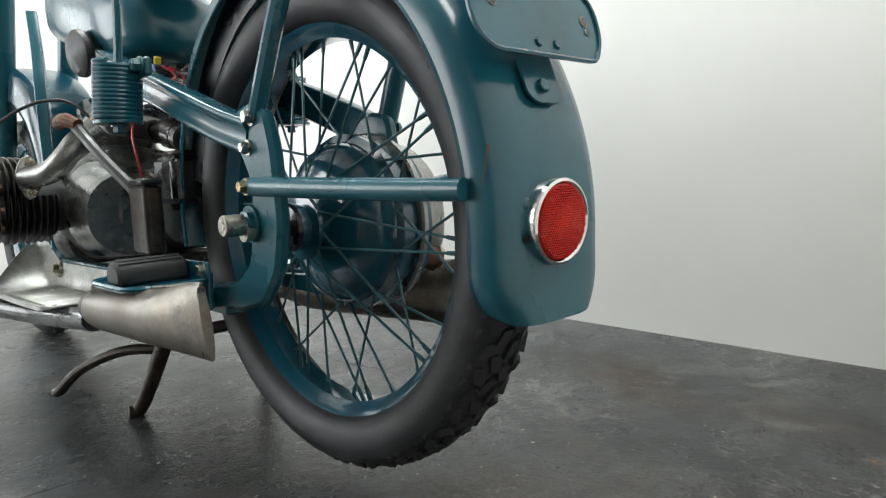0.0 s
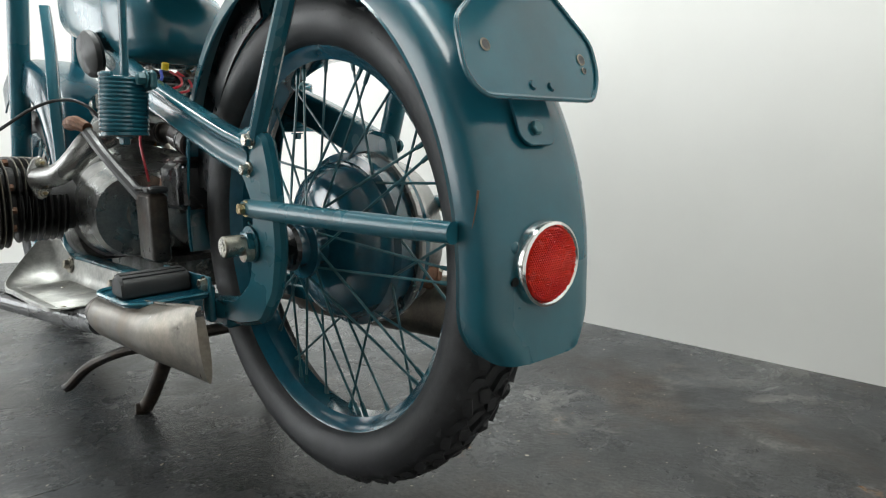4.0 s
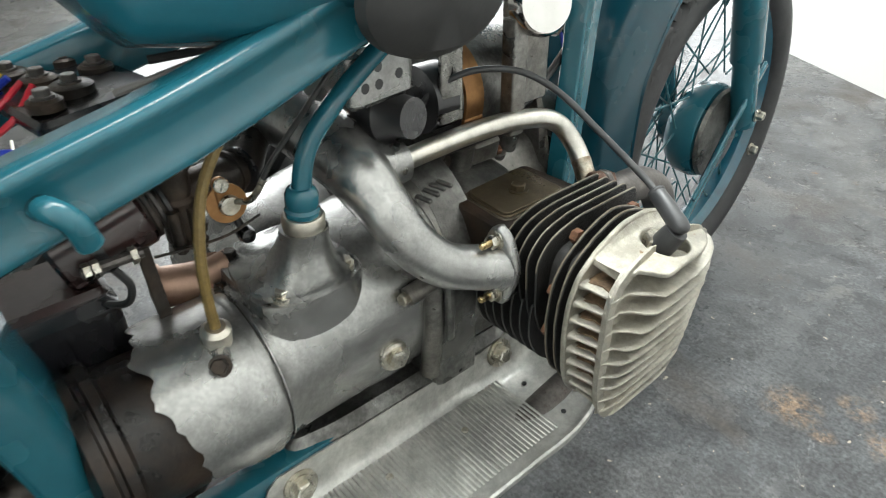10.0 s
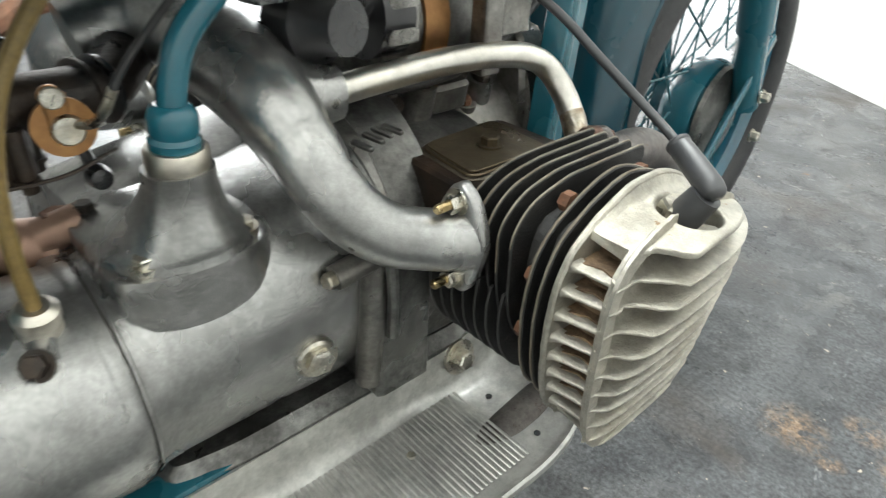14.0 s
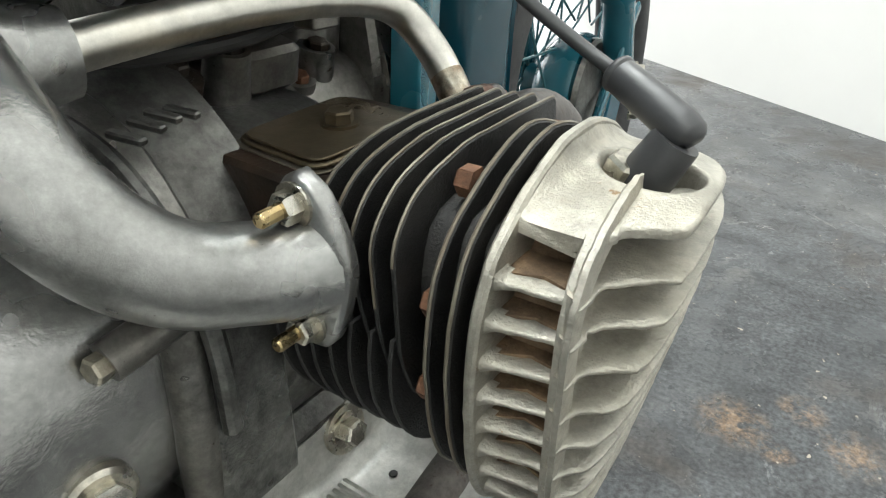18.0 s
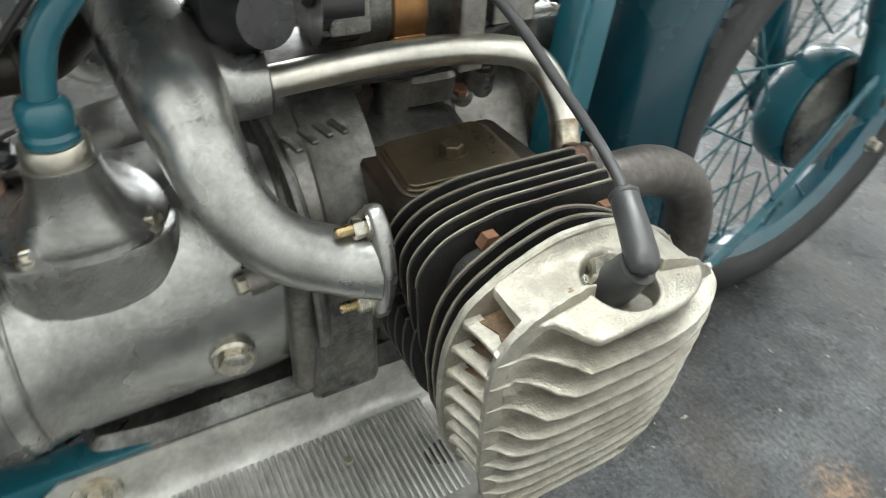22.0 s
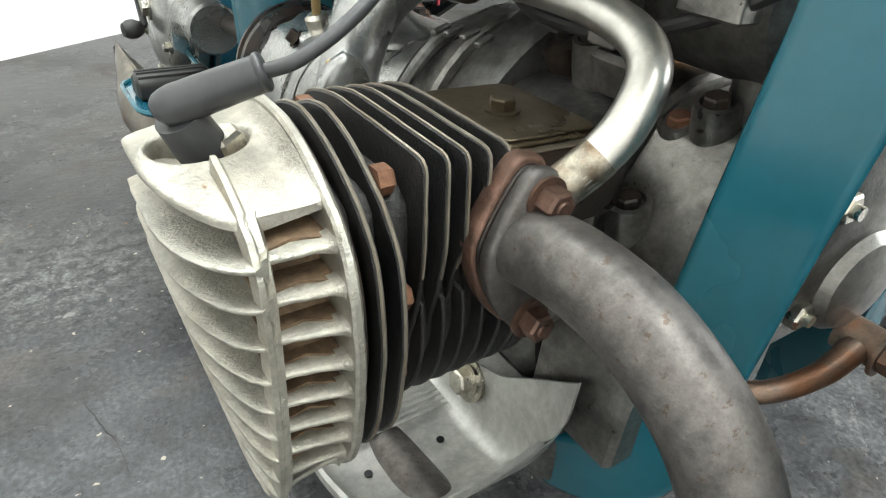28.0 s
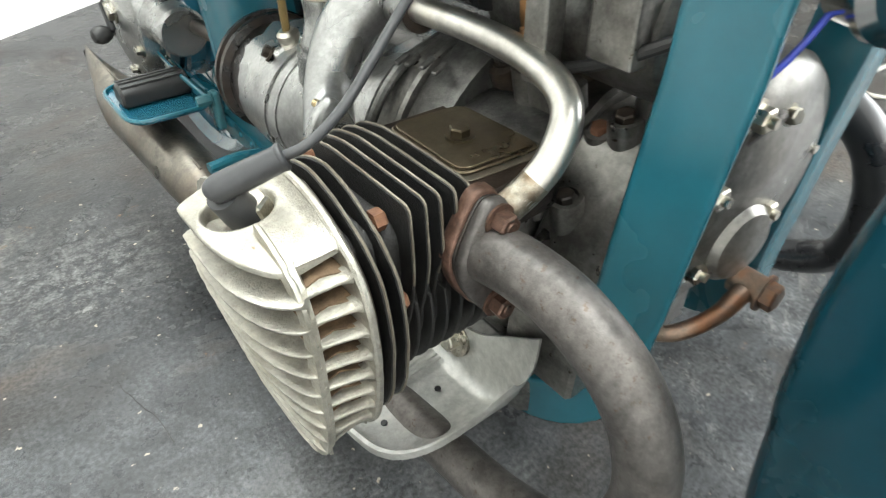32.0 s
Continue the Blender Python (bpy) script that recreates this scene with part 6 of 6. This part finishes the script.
part("side_lug", join(lathe([(0.026, -0.04), (0.026, 0.0), (0.022, 0.004)], (-0.045, 0.585, 0.482), (0.1, -0.2, 1), 24), tube([(-0.035, 0.600, 0.478), (-0.045, 0.556, 0.485)], 0.021, 16), lathe([(0.022, 0), (0.022, 0.008), (0.016, 0.01)], (-0.045, 0.556, 0.487), (-0.1, -1, 0.15), 20), tube([(-0.02, 0.62, 0.50), (-0.03, 0.59, 0.49)], 0.014, 12)), PINKISH, bike, "copper-tinted casting with a hex plug")
part("side_plug", join(lathe([(0.014, 0), (0.014, 0.004)], (-0.03, 0.604, 0.494), (0, 0, 1), 20), hexhead((-0.03, 0.604, 0.498), (0, 0, 1), 0.020, 0.009, False)), RUST, bike, "brown hex plug")
part("flat_link", box((0.006, 0.540, 0.520), (0.005, 0.012, 0.085), 0.001, (2, 0, 0)), GREASY, bike, "flat dark steel link")

# generator with its strap, and the silver regulator box above
part("generator", lathe([(0.052, 0), (0.060, 0.004), (0.060, 0.17), (0.052, 0.178), (0.02, 0.18)], (-0.036, 0.855, 0.605), (0, 1, 0), 40), CAST_DARK, bike, "grey cylindrical generator")
part("generator_strap", join(lathe([(0.0615, 0), (0.063, 0.001), (0.063, 0.028), (0.0615, 0.029)], (-0.036, 0.900, 0.605), (0, 1, 0), 40), box((0.022, 0.914, 0.572), (0.008, 0.03, 0.03), 0.002)), STRAP, bike, "copper-coloured clamp strap")
for z in (0.566, 0.578):
    part("strap_rivet", lathe([(0.003, 0), (0.002, 0.002)], (0.027, 0.914, z), (1, 0, 0), 8), STRAP, bpy.data.objects["generator_strap"])
part("regulator_box", box((0.02, 0.765, 0.675), (0.075, 0.085, 0.055), 0.006, (0, 0, 8)), CAST, bike, "bright perforated regulator cover")
for y, z in ((0.745, 0.668), (0.745, 0.684), (0.762, 0.668), (0.762, 0.684), (0.788, 0.672)):
    part("vent_hole", lathe([(0.005, 0), (0.005, 0.001)], (0.0572 - (y - 0.765) * 0.14, y, z), (1, 0.14, 0), 12), DARK, bpy.data.objects["regulator_box"])
part("distributor", join(lathe([(0.028, -0.03), (0.03, 0.0), (0.022, 0.012), (0.02, 0.03)], (0.035, 0.79, 0.625), (1, 0.2, 0.1), 24), lathe([(0.036, 0), (0.036, 0.03)], (0.02, 0.835, 0.625), (0, 1, 0), 24)), DARK, bike, "black distributor cap")
for c, e in (((0.052, 0.855, 0.65), (0.006, 0.03, 0.09)), ((0.050, 0.95, 0.63), (0.02, 0.022, 0.13)), ((0.020, 1.0, 0.655), (0.040, 0.040, 0.13))):
    part("mounting_plate", box(c, e, 0.0015), CAST_MID, bike, "bare metal mounting plate")
fh_out = [(-0.080, 0.535), (-0.010, 0.529), (0.008, 0.517), (0.030, 0.482), (0.044, 0.456), (0.062, 0.418), (0.078, 0.365), (0.082, 0.310), (-0.080, 0.320)]
fh = part("front_housing", join(prism(rounded(fh_out, 0.006, 2), "y", 0.962, 1.046, 0.004), prism(rounded([(-0.080, 0.545), (-0.020, 0.540), (0.020, 0.515), (0.052, 0.492), (0.052, 0.440), (-0.080, 0.440)], 0.008, 2), "y", 0.872, 0.963, 0.004)), CAST_MID, bike, "stained cast timing housing", 40)
for q in ((0.002, 0.997, 0.5355), (0.044, 0.984, 0.4740), (0.001, 0.975, 0.5160), (0.018, 0.905, 0.552)):
    part("housing_boss", lathe([(0.0175, -0.060), (0.0150, -0.014), (0.0140, 0.0), (0.0105, 0.0005), (0.0100, -0.004)], Vector(q) + Vector((0, 0, 0.004)), (0.30, 0, 1), 24), CAST_MID, fh, "round cast boss")
    part("housing_stud", hexhead(Vector(q) + Vector((0, 0, 0.001)), (0.30, 0, 1), 0.014, 0.008, False), RUST if q[0] == 0.001 else GREASY, fh, "oily hex nut in its boss")
part("housing_ledge", box((0.012, 0.935, 0.540), (0.030, 0.046, 0.030), 0.004, (0, 12, 0)), CAST_MID, fh, "square cast ledge")
part("base_flange", lathe([(0.066, 0.082), (0.070, 0.084), (0.070, 0.094), (0.064, 0.097)], (0, 0.921, 0.432), (1, 0, 0), 40), CAST_MID, fh, "round cylinder base flange")
part("filler_cap", join(lathe([(0.030, -0.06), (0.030, 0.0), (0.026, 0.004), (0.012, 0.005)], (-0.030, 1.020, 0.590), (0.05, 0.1, 1), 28)), CAST_MID, fh, "stained round cap")
part("black_hose", tube([(0.00, 0.79, 0.566), (0.030, 0.86, 0.562), (0.034, 0.93, 0.566), (0.032, 0.985, 0.584), (0.030, 1.035, 0.612), (0.02, 1.10, 0.655)], 0.0048, 10), RUBBER, bike, "thick black cable")
tcov = part("timing_cover", join(lathe([(0.096, -0.02), (0.096, 0.010), (0.088, 0.020), (0.070, 0.026), (0.02, 0.030)], (-0.060, 1.060, 0.500), (0, 1, 0), 56), prism(rounded([(-0.13, 0.40), (0.020, 0.40), (0.030, 0.50), (0.018, 0.585), (-0.12, 0.585)], 0.02, 3), "y", 1.035, 1.072, 0.005)), CAST_MID, bike, "silver round timing cover", 40)
for q in ((-0.0155, 1.083, 0.568), (0.008, 1.080, 0.515), (-0.128, 1.072, 0.505), (-0.069, 1.084, 0.473), (-0.002, 1.076, 0.440)):
    part("cover_boss", lathe([(0.016, -0.03), (0.0135, -0.004), (0.012, 0.0)], q, (0, 1, 0), 20), CAST_MID, tcov)
    part("cover_nut", join(hexhead(q, (0, 1, 0), 0.016, 0.010), lathe([(0.004, 0.008), (0.004, 0.016)], q, (0, 1, 0), 12)), ZINC, tcov, "bright hex nut")
part("cover_step", join(lathe([(0.034, -0.02), (0.034, 0.010), (0.029, 0.016), (0.010, 0.018)], (-0.040, 1.080, 0.455), (0.1, 1, 0), 32)), CAST_MID, tcov, "round step of the cover")
cl = part("cover_lever", tube([(-0.005, 1.080, 0.545), (-0.035, 1.086, 0.560), (-0.058, 1.084, 0.556)], [0.0045, 0.006, 0.0045], 10), GREASY, bike, "small oily lever over the cover")
part("lever_nut", hexhead((-0.058, 1.086, 0.557), (0.2, 1, 0.2), 0.011, 0.007), ZINC, cl, "bright nut")
part("pipe_union", join(lathe([(0.0125, -0.014), (0.0125, 0.014)], (-0.050, 1.1055, 0.417), (0, 1, 0), 20), hexhead((-0.050, 1.118, 0.417), (0, 1, 0), 0.021, 0.010)), RUSTY_PIPE, bike, "brown banjo union")
part("oil_pipe", tube([(0.040, 1.060, 0.388), (0.022, 1.090, 0.395), (-0.010, 1.104, 0.405), (-0.040, 1.106, 0.415)], [0.0065, 0.007, 0.0075, 0.009], 12), RUSTY_PIPE, bike, "rust-stained pipe with a banjo nut")

# front down frame
def band(pts, w, h, yaw):
    """A flat pressed band along a line, its broad face turned a little to the front."""
    line = smooth_line(pts, 5)
    u, rings = Vector((math.cos(yaw), math.sin(yaw), 0)), []
    for i, p in enumerate(line):
        d = (line[min(i + 1, len(line) - 1)] - line[max(0, i - 1)]).normalized()
        f = u.cross(d).normalized()
        rings.append([p + u * x * w + f * y * h for x, y in ((-0.5, -0.42), (-0.4, -0.5), (0.40, -0.5), (0.5, -0.46), (0.5, -0.40), (0.44, -0.33), (0.42, 0.0), (0.44, 0.33), (0.5, 0.40), (0.5, 0.46), (0.4, 0.5), (-0.4, 0.5), (-0.5, 0.42))])
    return loft(rings)


for put_side in (lambda sh: sh, mirror):
    part("down_rail", put_side(band([(0.000, 1.215, 0.92), (0.018, 1.140, 0.80), (0.035, 1.087, 0.70), (0.037, 1.077, 0.60), (0.0385, 1.067, 0.50), (0.041, 1.058, 0.40), (0.047, 1.046, 0.31), (0.066, 0.99, 0.268), (0.070, 0.90, 0.272)], 0.026, 0.056, 0.34)), TEAL, bike, "broad pressed teal down rail", 50)
part("horn", join(lathe([(0.02, -0.03), (0.035, -0.02), (0.037, 0.002), (0.041, 0.004), (0.041, 0.010), (0.034, 0.016), (0.018, 0.014), (0.015, 0.006)], (-0.030, 1.128, 0.668), (0.35, 1, 0.1), 36)), CHROME, bike, "chrome horn on the frame")
part("horn_disc", lathe([(0.020, 0), (0.018, 0.004), (0.002, 0.005)], Vector((-0.030, 1.128, 0.668)) + Vector((0.35, 1, 0.1)).normalized() * 0.010, (0.35, 1, 0.1), 20), DARK, bpy.data.objects["horn"])
part("blue_wire", tube([(0.015, 1.088, 0.595), (0.005, 1.098, 0.612), (-0.012, 1.105, 0.635), (-0.02, 1.11, 0.66)], 0.0022, 6), BLUE_WIRE, bike, "blue wire")
part("light_switch", join(lathe([(0.03, 0), (0.034, 0.004), (0.034, 0.02), (0.03, 0.026), (0.012, 0.027)], (0.052, 0.975, 0.706), (1, -0.3, 0.2), 28)), CHROME, bike, "small chrome cap with screws")

# front wheel, fender and fork, steered a little to the left
FAX, STEER = Vector((-0.086, 1.65, 0.341)), 3
front_hub = lathe([(0.02, -0.06), (0.04, -0.055), (0.04, -0.03), (0.075, -0.02), (0.092, 0.0), (0.095, 0.03), (0.09, 0.045), (0.05, 0.05), (0.02, 0.052)], n=40)
fw = wheel("front_wheel", front_hub, TEAL, FAX, STEER, "teal spoked front wheel with a drum brake", 1.025)
FM = Matrix.Translation(FAX) @ pose(0, 0, 0, 0, 0, STEER)
part("brake_plate", lathe([(0.088, 0.05), (0.085, 0.058), (0.06, 0.064), (0.02, 0.066)], n=40), CAST_DARK, fw, "grey cast brake plate")
# front fender: same paint as the bike, with its shade painted in
ff = part("front_fender", moved(fender_shape(113, -18, 54, 0.0, 0.086, 0.098, 0.0025, (0, 0, 0), lambda t: (float(np.interp(t, [-20, 0, 20, 45, 63, 70, 80, 90, 112], [0.46, 0.49, 0.52, 0.545, 0.535, 0.518, 0.498, 0.483, 0.482])), radians(t))), FM), SHADED_TEAL, bike, "glossy teal front fender, its shade put into the paint", 40)
lip = [FM @ Vector((0.087 * u, -(0.486 - 0.096 * abs(u) ** 6) * math.sin(radians(113)), (0.486 - 0.096 * abs(u) ** 6) * math.cos(radians(113)))) for u in np.linspace(-1, 1, 41)]
part("rolled_lip", tube(lip, 0.0035, 8, 1), SHADED_TEAL, ff, "rolled lower edge of the fender")
part("yellow_mark", moved(lathe([(0.006, 0), (0.006, 0.0012)], (0.0425, -0.22, -0.22), (0.9, -0.3, -0.3), 10), Matrix.Identity(4)), YELLOW, fw)
for s in (1, -1):
    part("fork_leg", moved(join(tube([(s * 0.085, 0.035, 0.02), (s * 0.085, -0.02, 0.16)], 0.024, 16), tube([(s * 0.085, -0.02, 0.16), (s * 0.085, -0.16, 0.52), (s * 0.085, -0.23, 0.70)], 0.029, 16)), FM), TEAL, bike, "teal telescopic fork leg")
    for q in ((s * 0.112, 0.03, 0.045), (s * 0.112, 0.04, -0.03)):
        part("fork_bolt", moved(hexhead(q, (s, 0, 0), 0.016, 0.012), FM), ZINC, bike, "bright hex bolt at the fork end")
    part("front_stay", moved(tube([(s * 0.075, 0.02, 0.03), (s * 0.092, -0.17, -0.13), (s * 0.094, -0.33, -0.21)], 0.008, 10), FM), TEAL, bike, "teal fender stay")
part("torque_arm", moved(box((0.098, -0.05, 0.03), (0.006, 0.016, 0.30), 0.002, (-42, 0, 0)), FM), TEAL, bike, "flat teal brake torque arm")


# carburettor details, switch panel and wires under the tank
carb = bpy.data.objects["carburettor"]
part("carburettor_lid", box((-0.016, 0.580, 0.622), (0.046, 0.044, 0.005), 0.002, (0, 0, 10)), GREASY, carb, "dark carburettor lid")
for x, y in ((-0.032, 0.562), (0.002, 0.562), (-0.030, 0.598), (0.004, 0.598), (-0.014, 0.580)):
    part("lid_screw", lathe([(0.0045, 0), (0.0045, 0.012), (0.003, 0.014)], (x, y, 0.622), (0, 0, 1), 10), DARK, carb, "black screw")
for y, r, mat in ((0.556, 0.026, GREASY), (0.563, 0.0235, STEEL), (0.570, 0.0255, DARK), (0.640, 0.0235, GREASY), (0.652, 0.0245, DARK)):
    part("carburettor_ring", lathe([(r - 0.002, 0), (r, 0.001), (r, 0.004), (r - 0.002, 0.005)], (-0.025 if y < 0.6 else -0.036, y, 0.579 + 0.25 * (y - 0.556) if y < 0.6 else 0.584), (0, 1, 0.2) if y < 0.6 else (-0.4, 1, 0), 28), mat, carb, "dark joint ring")
for q in ((0.002, 0.572, 0.550), (0.002, 0.590, 0.548), (-0.02, 0.60, 0.552)):
    part("float_screw", join(lathe([(0.006, 0), (0.006, 0.034)], q, (0, 0, 1), 12), hexhead(q, (0, 0, -1), 0.010, 0.007)), GREASY, carb, "greasy hex screw")
part("lever_screw", join(lathe([(0.0065, 0), (0.007, 0.003), (0.006, 0.004)], (0.018, 0.613, 0.602), (1, -0.1, 0.1), 16), box((0.0225, 0.613, 0.602), (0.001, 0.010, 0.0014), 0.0003, (60, 0, 0))), ZINC, bpy.data.objects["carburettor_lever"], "slotted bright screw")
panel = part("switch_panel", box((-0.055, 0.535, 0.686), (0.140, 0.100, 0.014), 0.004, (4, 0, 8)), DARK, bike, "black terminal panel under the tank")
for x, y, r in ((-0.09, 0.515, 0.016), (-0.055, 0.53, 0.015), (-0.02, 0.545, 0.017), (-0.06, 0.575, 0.014), (0.005, 0.52, 0.013), (-0.10, 0.56, 0.012)):
    k = part("terminal", lathe([(r, 0), (r, 0.007), (r * 0.8, 0.009)], (x - 0.01, y - 0.012, 0.692), (0, 0, 1), 16), GREASY, panel, "dark round terminal")
    part("terminal_nut", hexhead((x - 0.01, y - 0.012, 0.701), (0, 0, 1), 0.011, 0.005), STEEL, panel, "small bright nut")
part("yellow_terminal", lathe([(0.007, 0), (0.007, 0.012)], (-0.075, 0.49, 0.702), (0, -0.5, 1), 10), YELLOW, panel, "yellow insulated terminal")
for name, mat, r, line in (("red_lead", RED_WIRE, 0.0026, [(-0.06, 0.505, 0.700), (-0.05, 0.48, 0.685), (-0.06, 0.455, 0.668), (-0.10, 0.44, 0.655), (-0.13, 0.43, 0.655)]),
                           ("red_lead", RED_WIRE, 0.0026, [(-0.045, 0.51, 0.700), (-0.03, 0.485, 0.680), (-0.045, 0.45, 0.660), (-0.09, 0.43, 0.648)]),
                           ("blue_lead", BLUE_WIRE, 0.005, [(-0.02, 0.44, 0.655), (0.0, 0.47, 0.668), (0.01, 0.485, 0.66)]),
                           ("blue_lead", BLUE_WIRE, 0.003, [(-0.08, 0.50, 0.700), (-0.09, 0.47, 0.68), (-0.12, 0.44, 0.66)]),
                           ("grey_lead", GREY_WIRE, 0.004, [(-0.06, 0.40, 0.655), (-0.02, 0.43, 0.665), (0.02, 0.46, 0.660), (0.03, 0.50, 0.640)]),
                           ("grey_lead", GREY_WIRE, 0.003, [(0.02, 0.55, 0.700), (0.04, 0.60, 0.715), (0.05, 0.66, 0.73)]),
                           ("black_lead", RUBBER, 0.0035, [(0.010, 0.512, 0.555), (0.012, 0.520, 0.535), (0.004, 0.515, 0.515), (-0.01, 0.50, 0.512)]),
                           ("black_lead", RUBBER, 0.004, [(-0.05, 0.60, 0.70), (-0.03, 0.68, 0.705), (0.0, 0.76, 0.72)])):
    part(name, tube(line, r, 8), mat, bike, "loose " + name.split("_")[0] + " electrical lead")

# on the floor: a loose cable, its plug, and cracks in the concrete
FLEX = material("dirty_white_flex", (0.52, 0.50, 0.45), 0.5, 0, 0.15, 60, (0.3, 0.27, 0.22), 12, 0.4, 0.05, 200)
floor_cable = thing("floor_cable", "dirty white electric cable lying loose on the concrete floor", "cable")
part("flex", tube([(-2.40, 1.22, 0.006), (-2.10, 1.075, 0.006), (-1.92, 1.0, 0.006), (-1.764, 0.951, 0.006), (-1.638, 0.877, 0.006), (-1.597, 0.777, 0.006), (-1.537, 0.701, 0.006), (-1.56, 0.652, 0.006), (-1.70, 0.62, 0.006), (-2.0, 0.66, 0.006)], 0.006, 8), FLEX, floor_cable, "dirty white flex")
plug_cable = thing("plug_cable", "dark electric cable end with a black plug on the floor", "cable")
part("flex", tube([(-2.5, 1.55, 0.005), (-2.2, 1.40, 0.005), (-2.008, 1.289, 0.005), (-1.87, 1.205, 0.005), (-1.745, 1.13, 0.012)], 0.005, 8), GREY_WIRE, plug_cable, "thin dark flex")
part("plug", join(lathe([(0.010, 0), (0.017, 0.012), (0.018, 0.035), (0.014, 0.045)], (-1.76, 1.14, 0.018), (0.85, -0.5, 0), 16), lathe([(0.003, 0), (0.003, 0.02)], (-1.725, 1.115, 0.018), (0.85, -0.5, 0), 8)), RUBBER, plug_cable, "black rubber plug")

CRACK = material("dark_crack", (0.022, 0.020, 0.018), 0.8, 0, 0.3, 200)


def crack(pts, w):
    line = smooth_line([(x, y, 0) for x, y in pts], 14)
    v, f = [], []
    for i, p in enumerate(line):
        d = (line[min(i + 1, len(line) - 1)] - line[max(0, i - 1)]).normalized()
        s = Vector((-d.y, d.x, 0))
        j = s * 0.010 * noise.noise(p * 9) + s * 0.004 * noise.noise(p * 45)
        h = w * (0.5 + 0.9 * abs(noise.noise(p * 23)))
        v += [p + j + s * h + Vector((0, 0, 0.0006)), p + j - s * h + Vector((0, 0, 0.0006)), p + j + s * h - Vector((0, 0, 0.004)), p + j - s * h - Vector((0, 0, 0.004))]
    for i in range(len(line) - 1):
        a, b = 4 * i, 4 * i + 4
        f += [(a, a + 1, b + 1, b), (a, b, b + 2, a + 2), (a + 1, a + 3, b + 3, b + 1)]
    return part("floor_crack", (v, f), CRACK, bpy.data.objects["floor"], "fine dark crack in the concrete", 0)


crack([(-2.2, 0.25), (-1.6, 0.30), (-1.065, 0.299), (-0.923, 0.287), (-0.803, 0.305), (-0.607, 0.319), (-0.30, 0.34)], 0.0011)
crack([(-0.649, 0.343), (-0.57, 0.272), (-0.493, 0.132), (-0.409, -0.015), (-0.338, -0.163), (-0.26, -0.40)], 0.0007)
crack([(0.355, 0.60), (0.361, 0.558), (0.378, 0.50), (0.389, 0.434)], 0.0007)
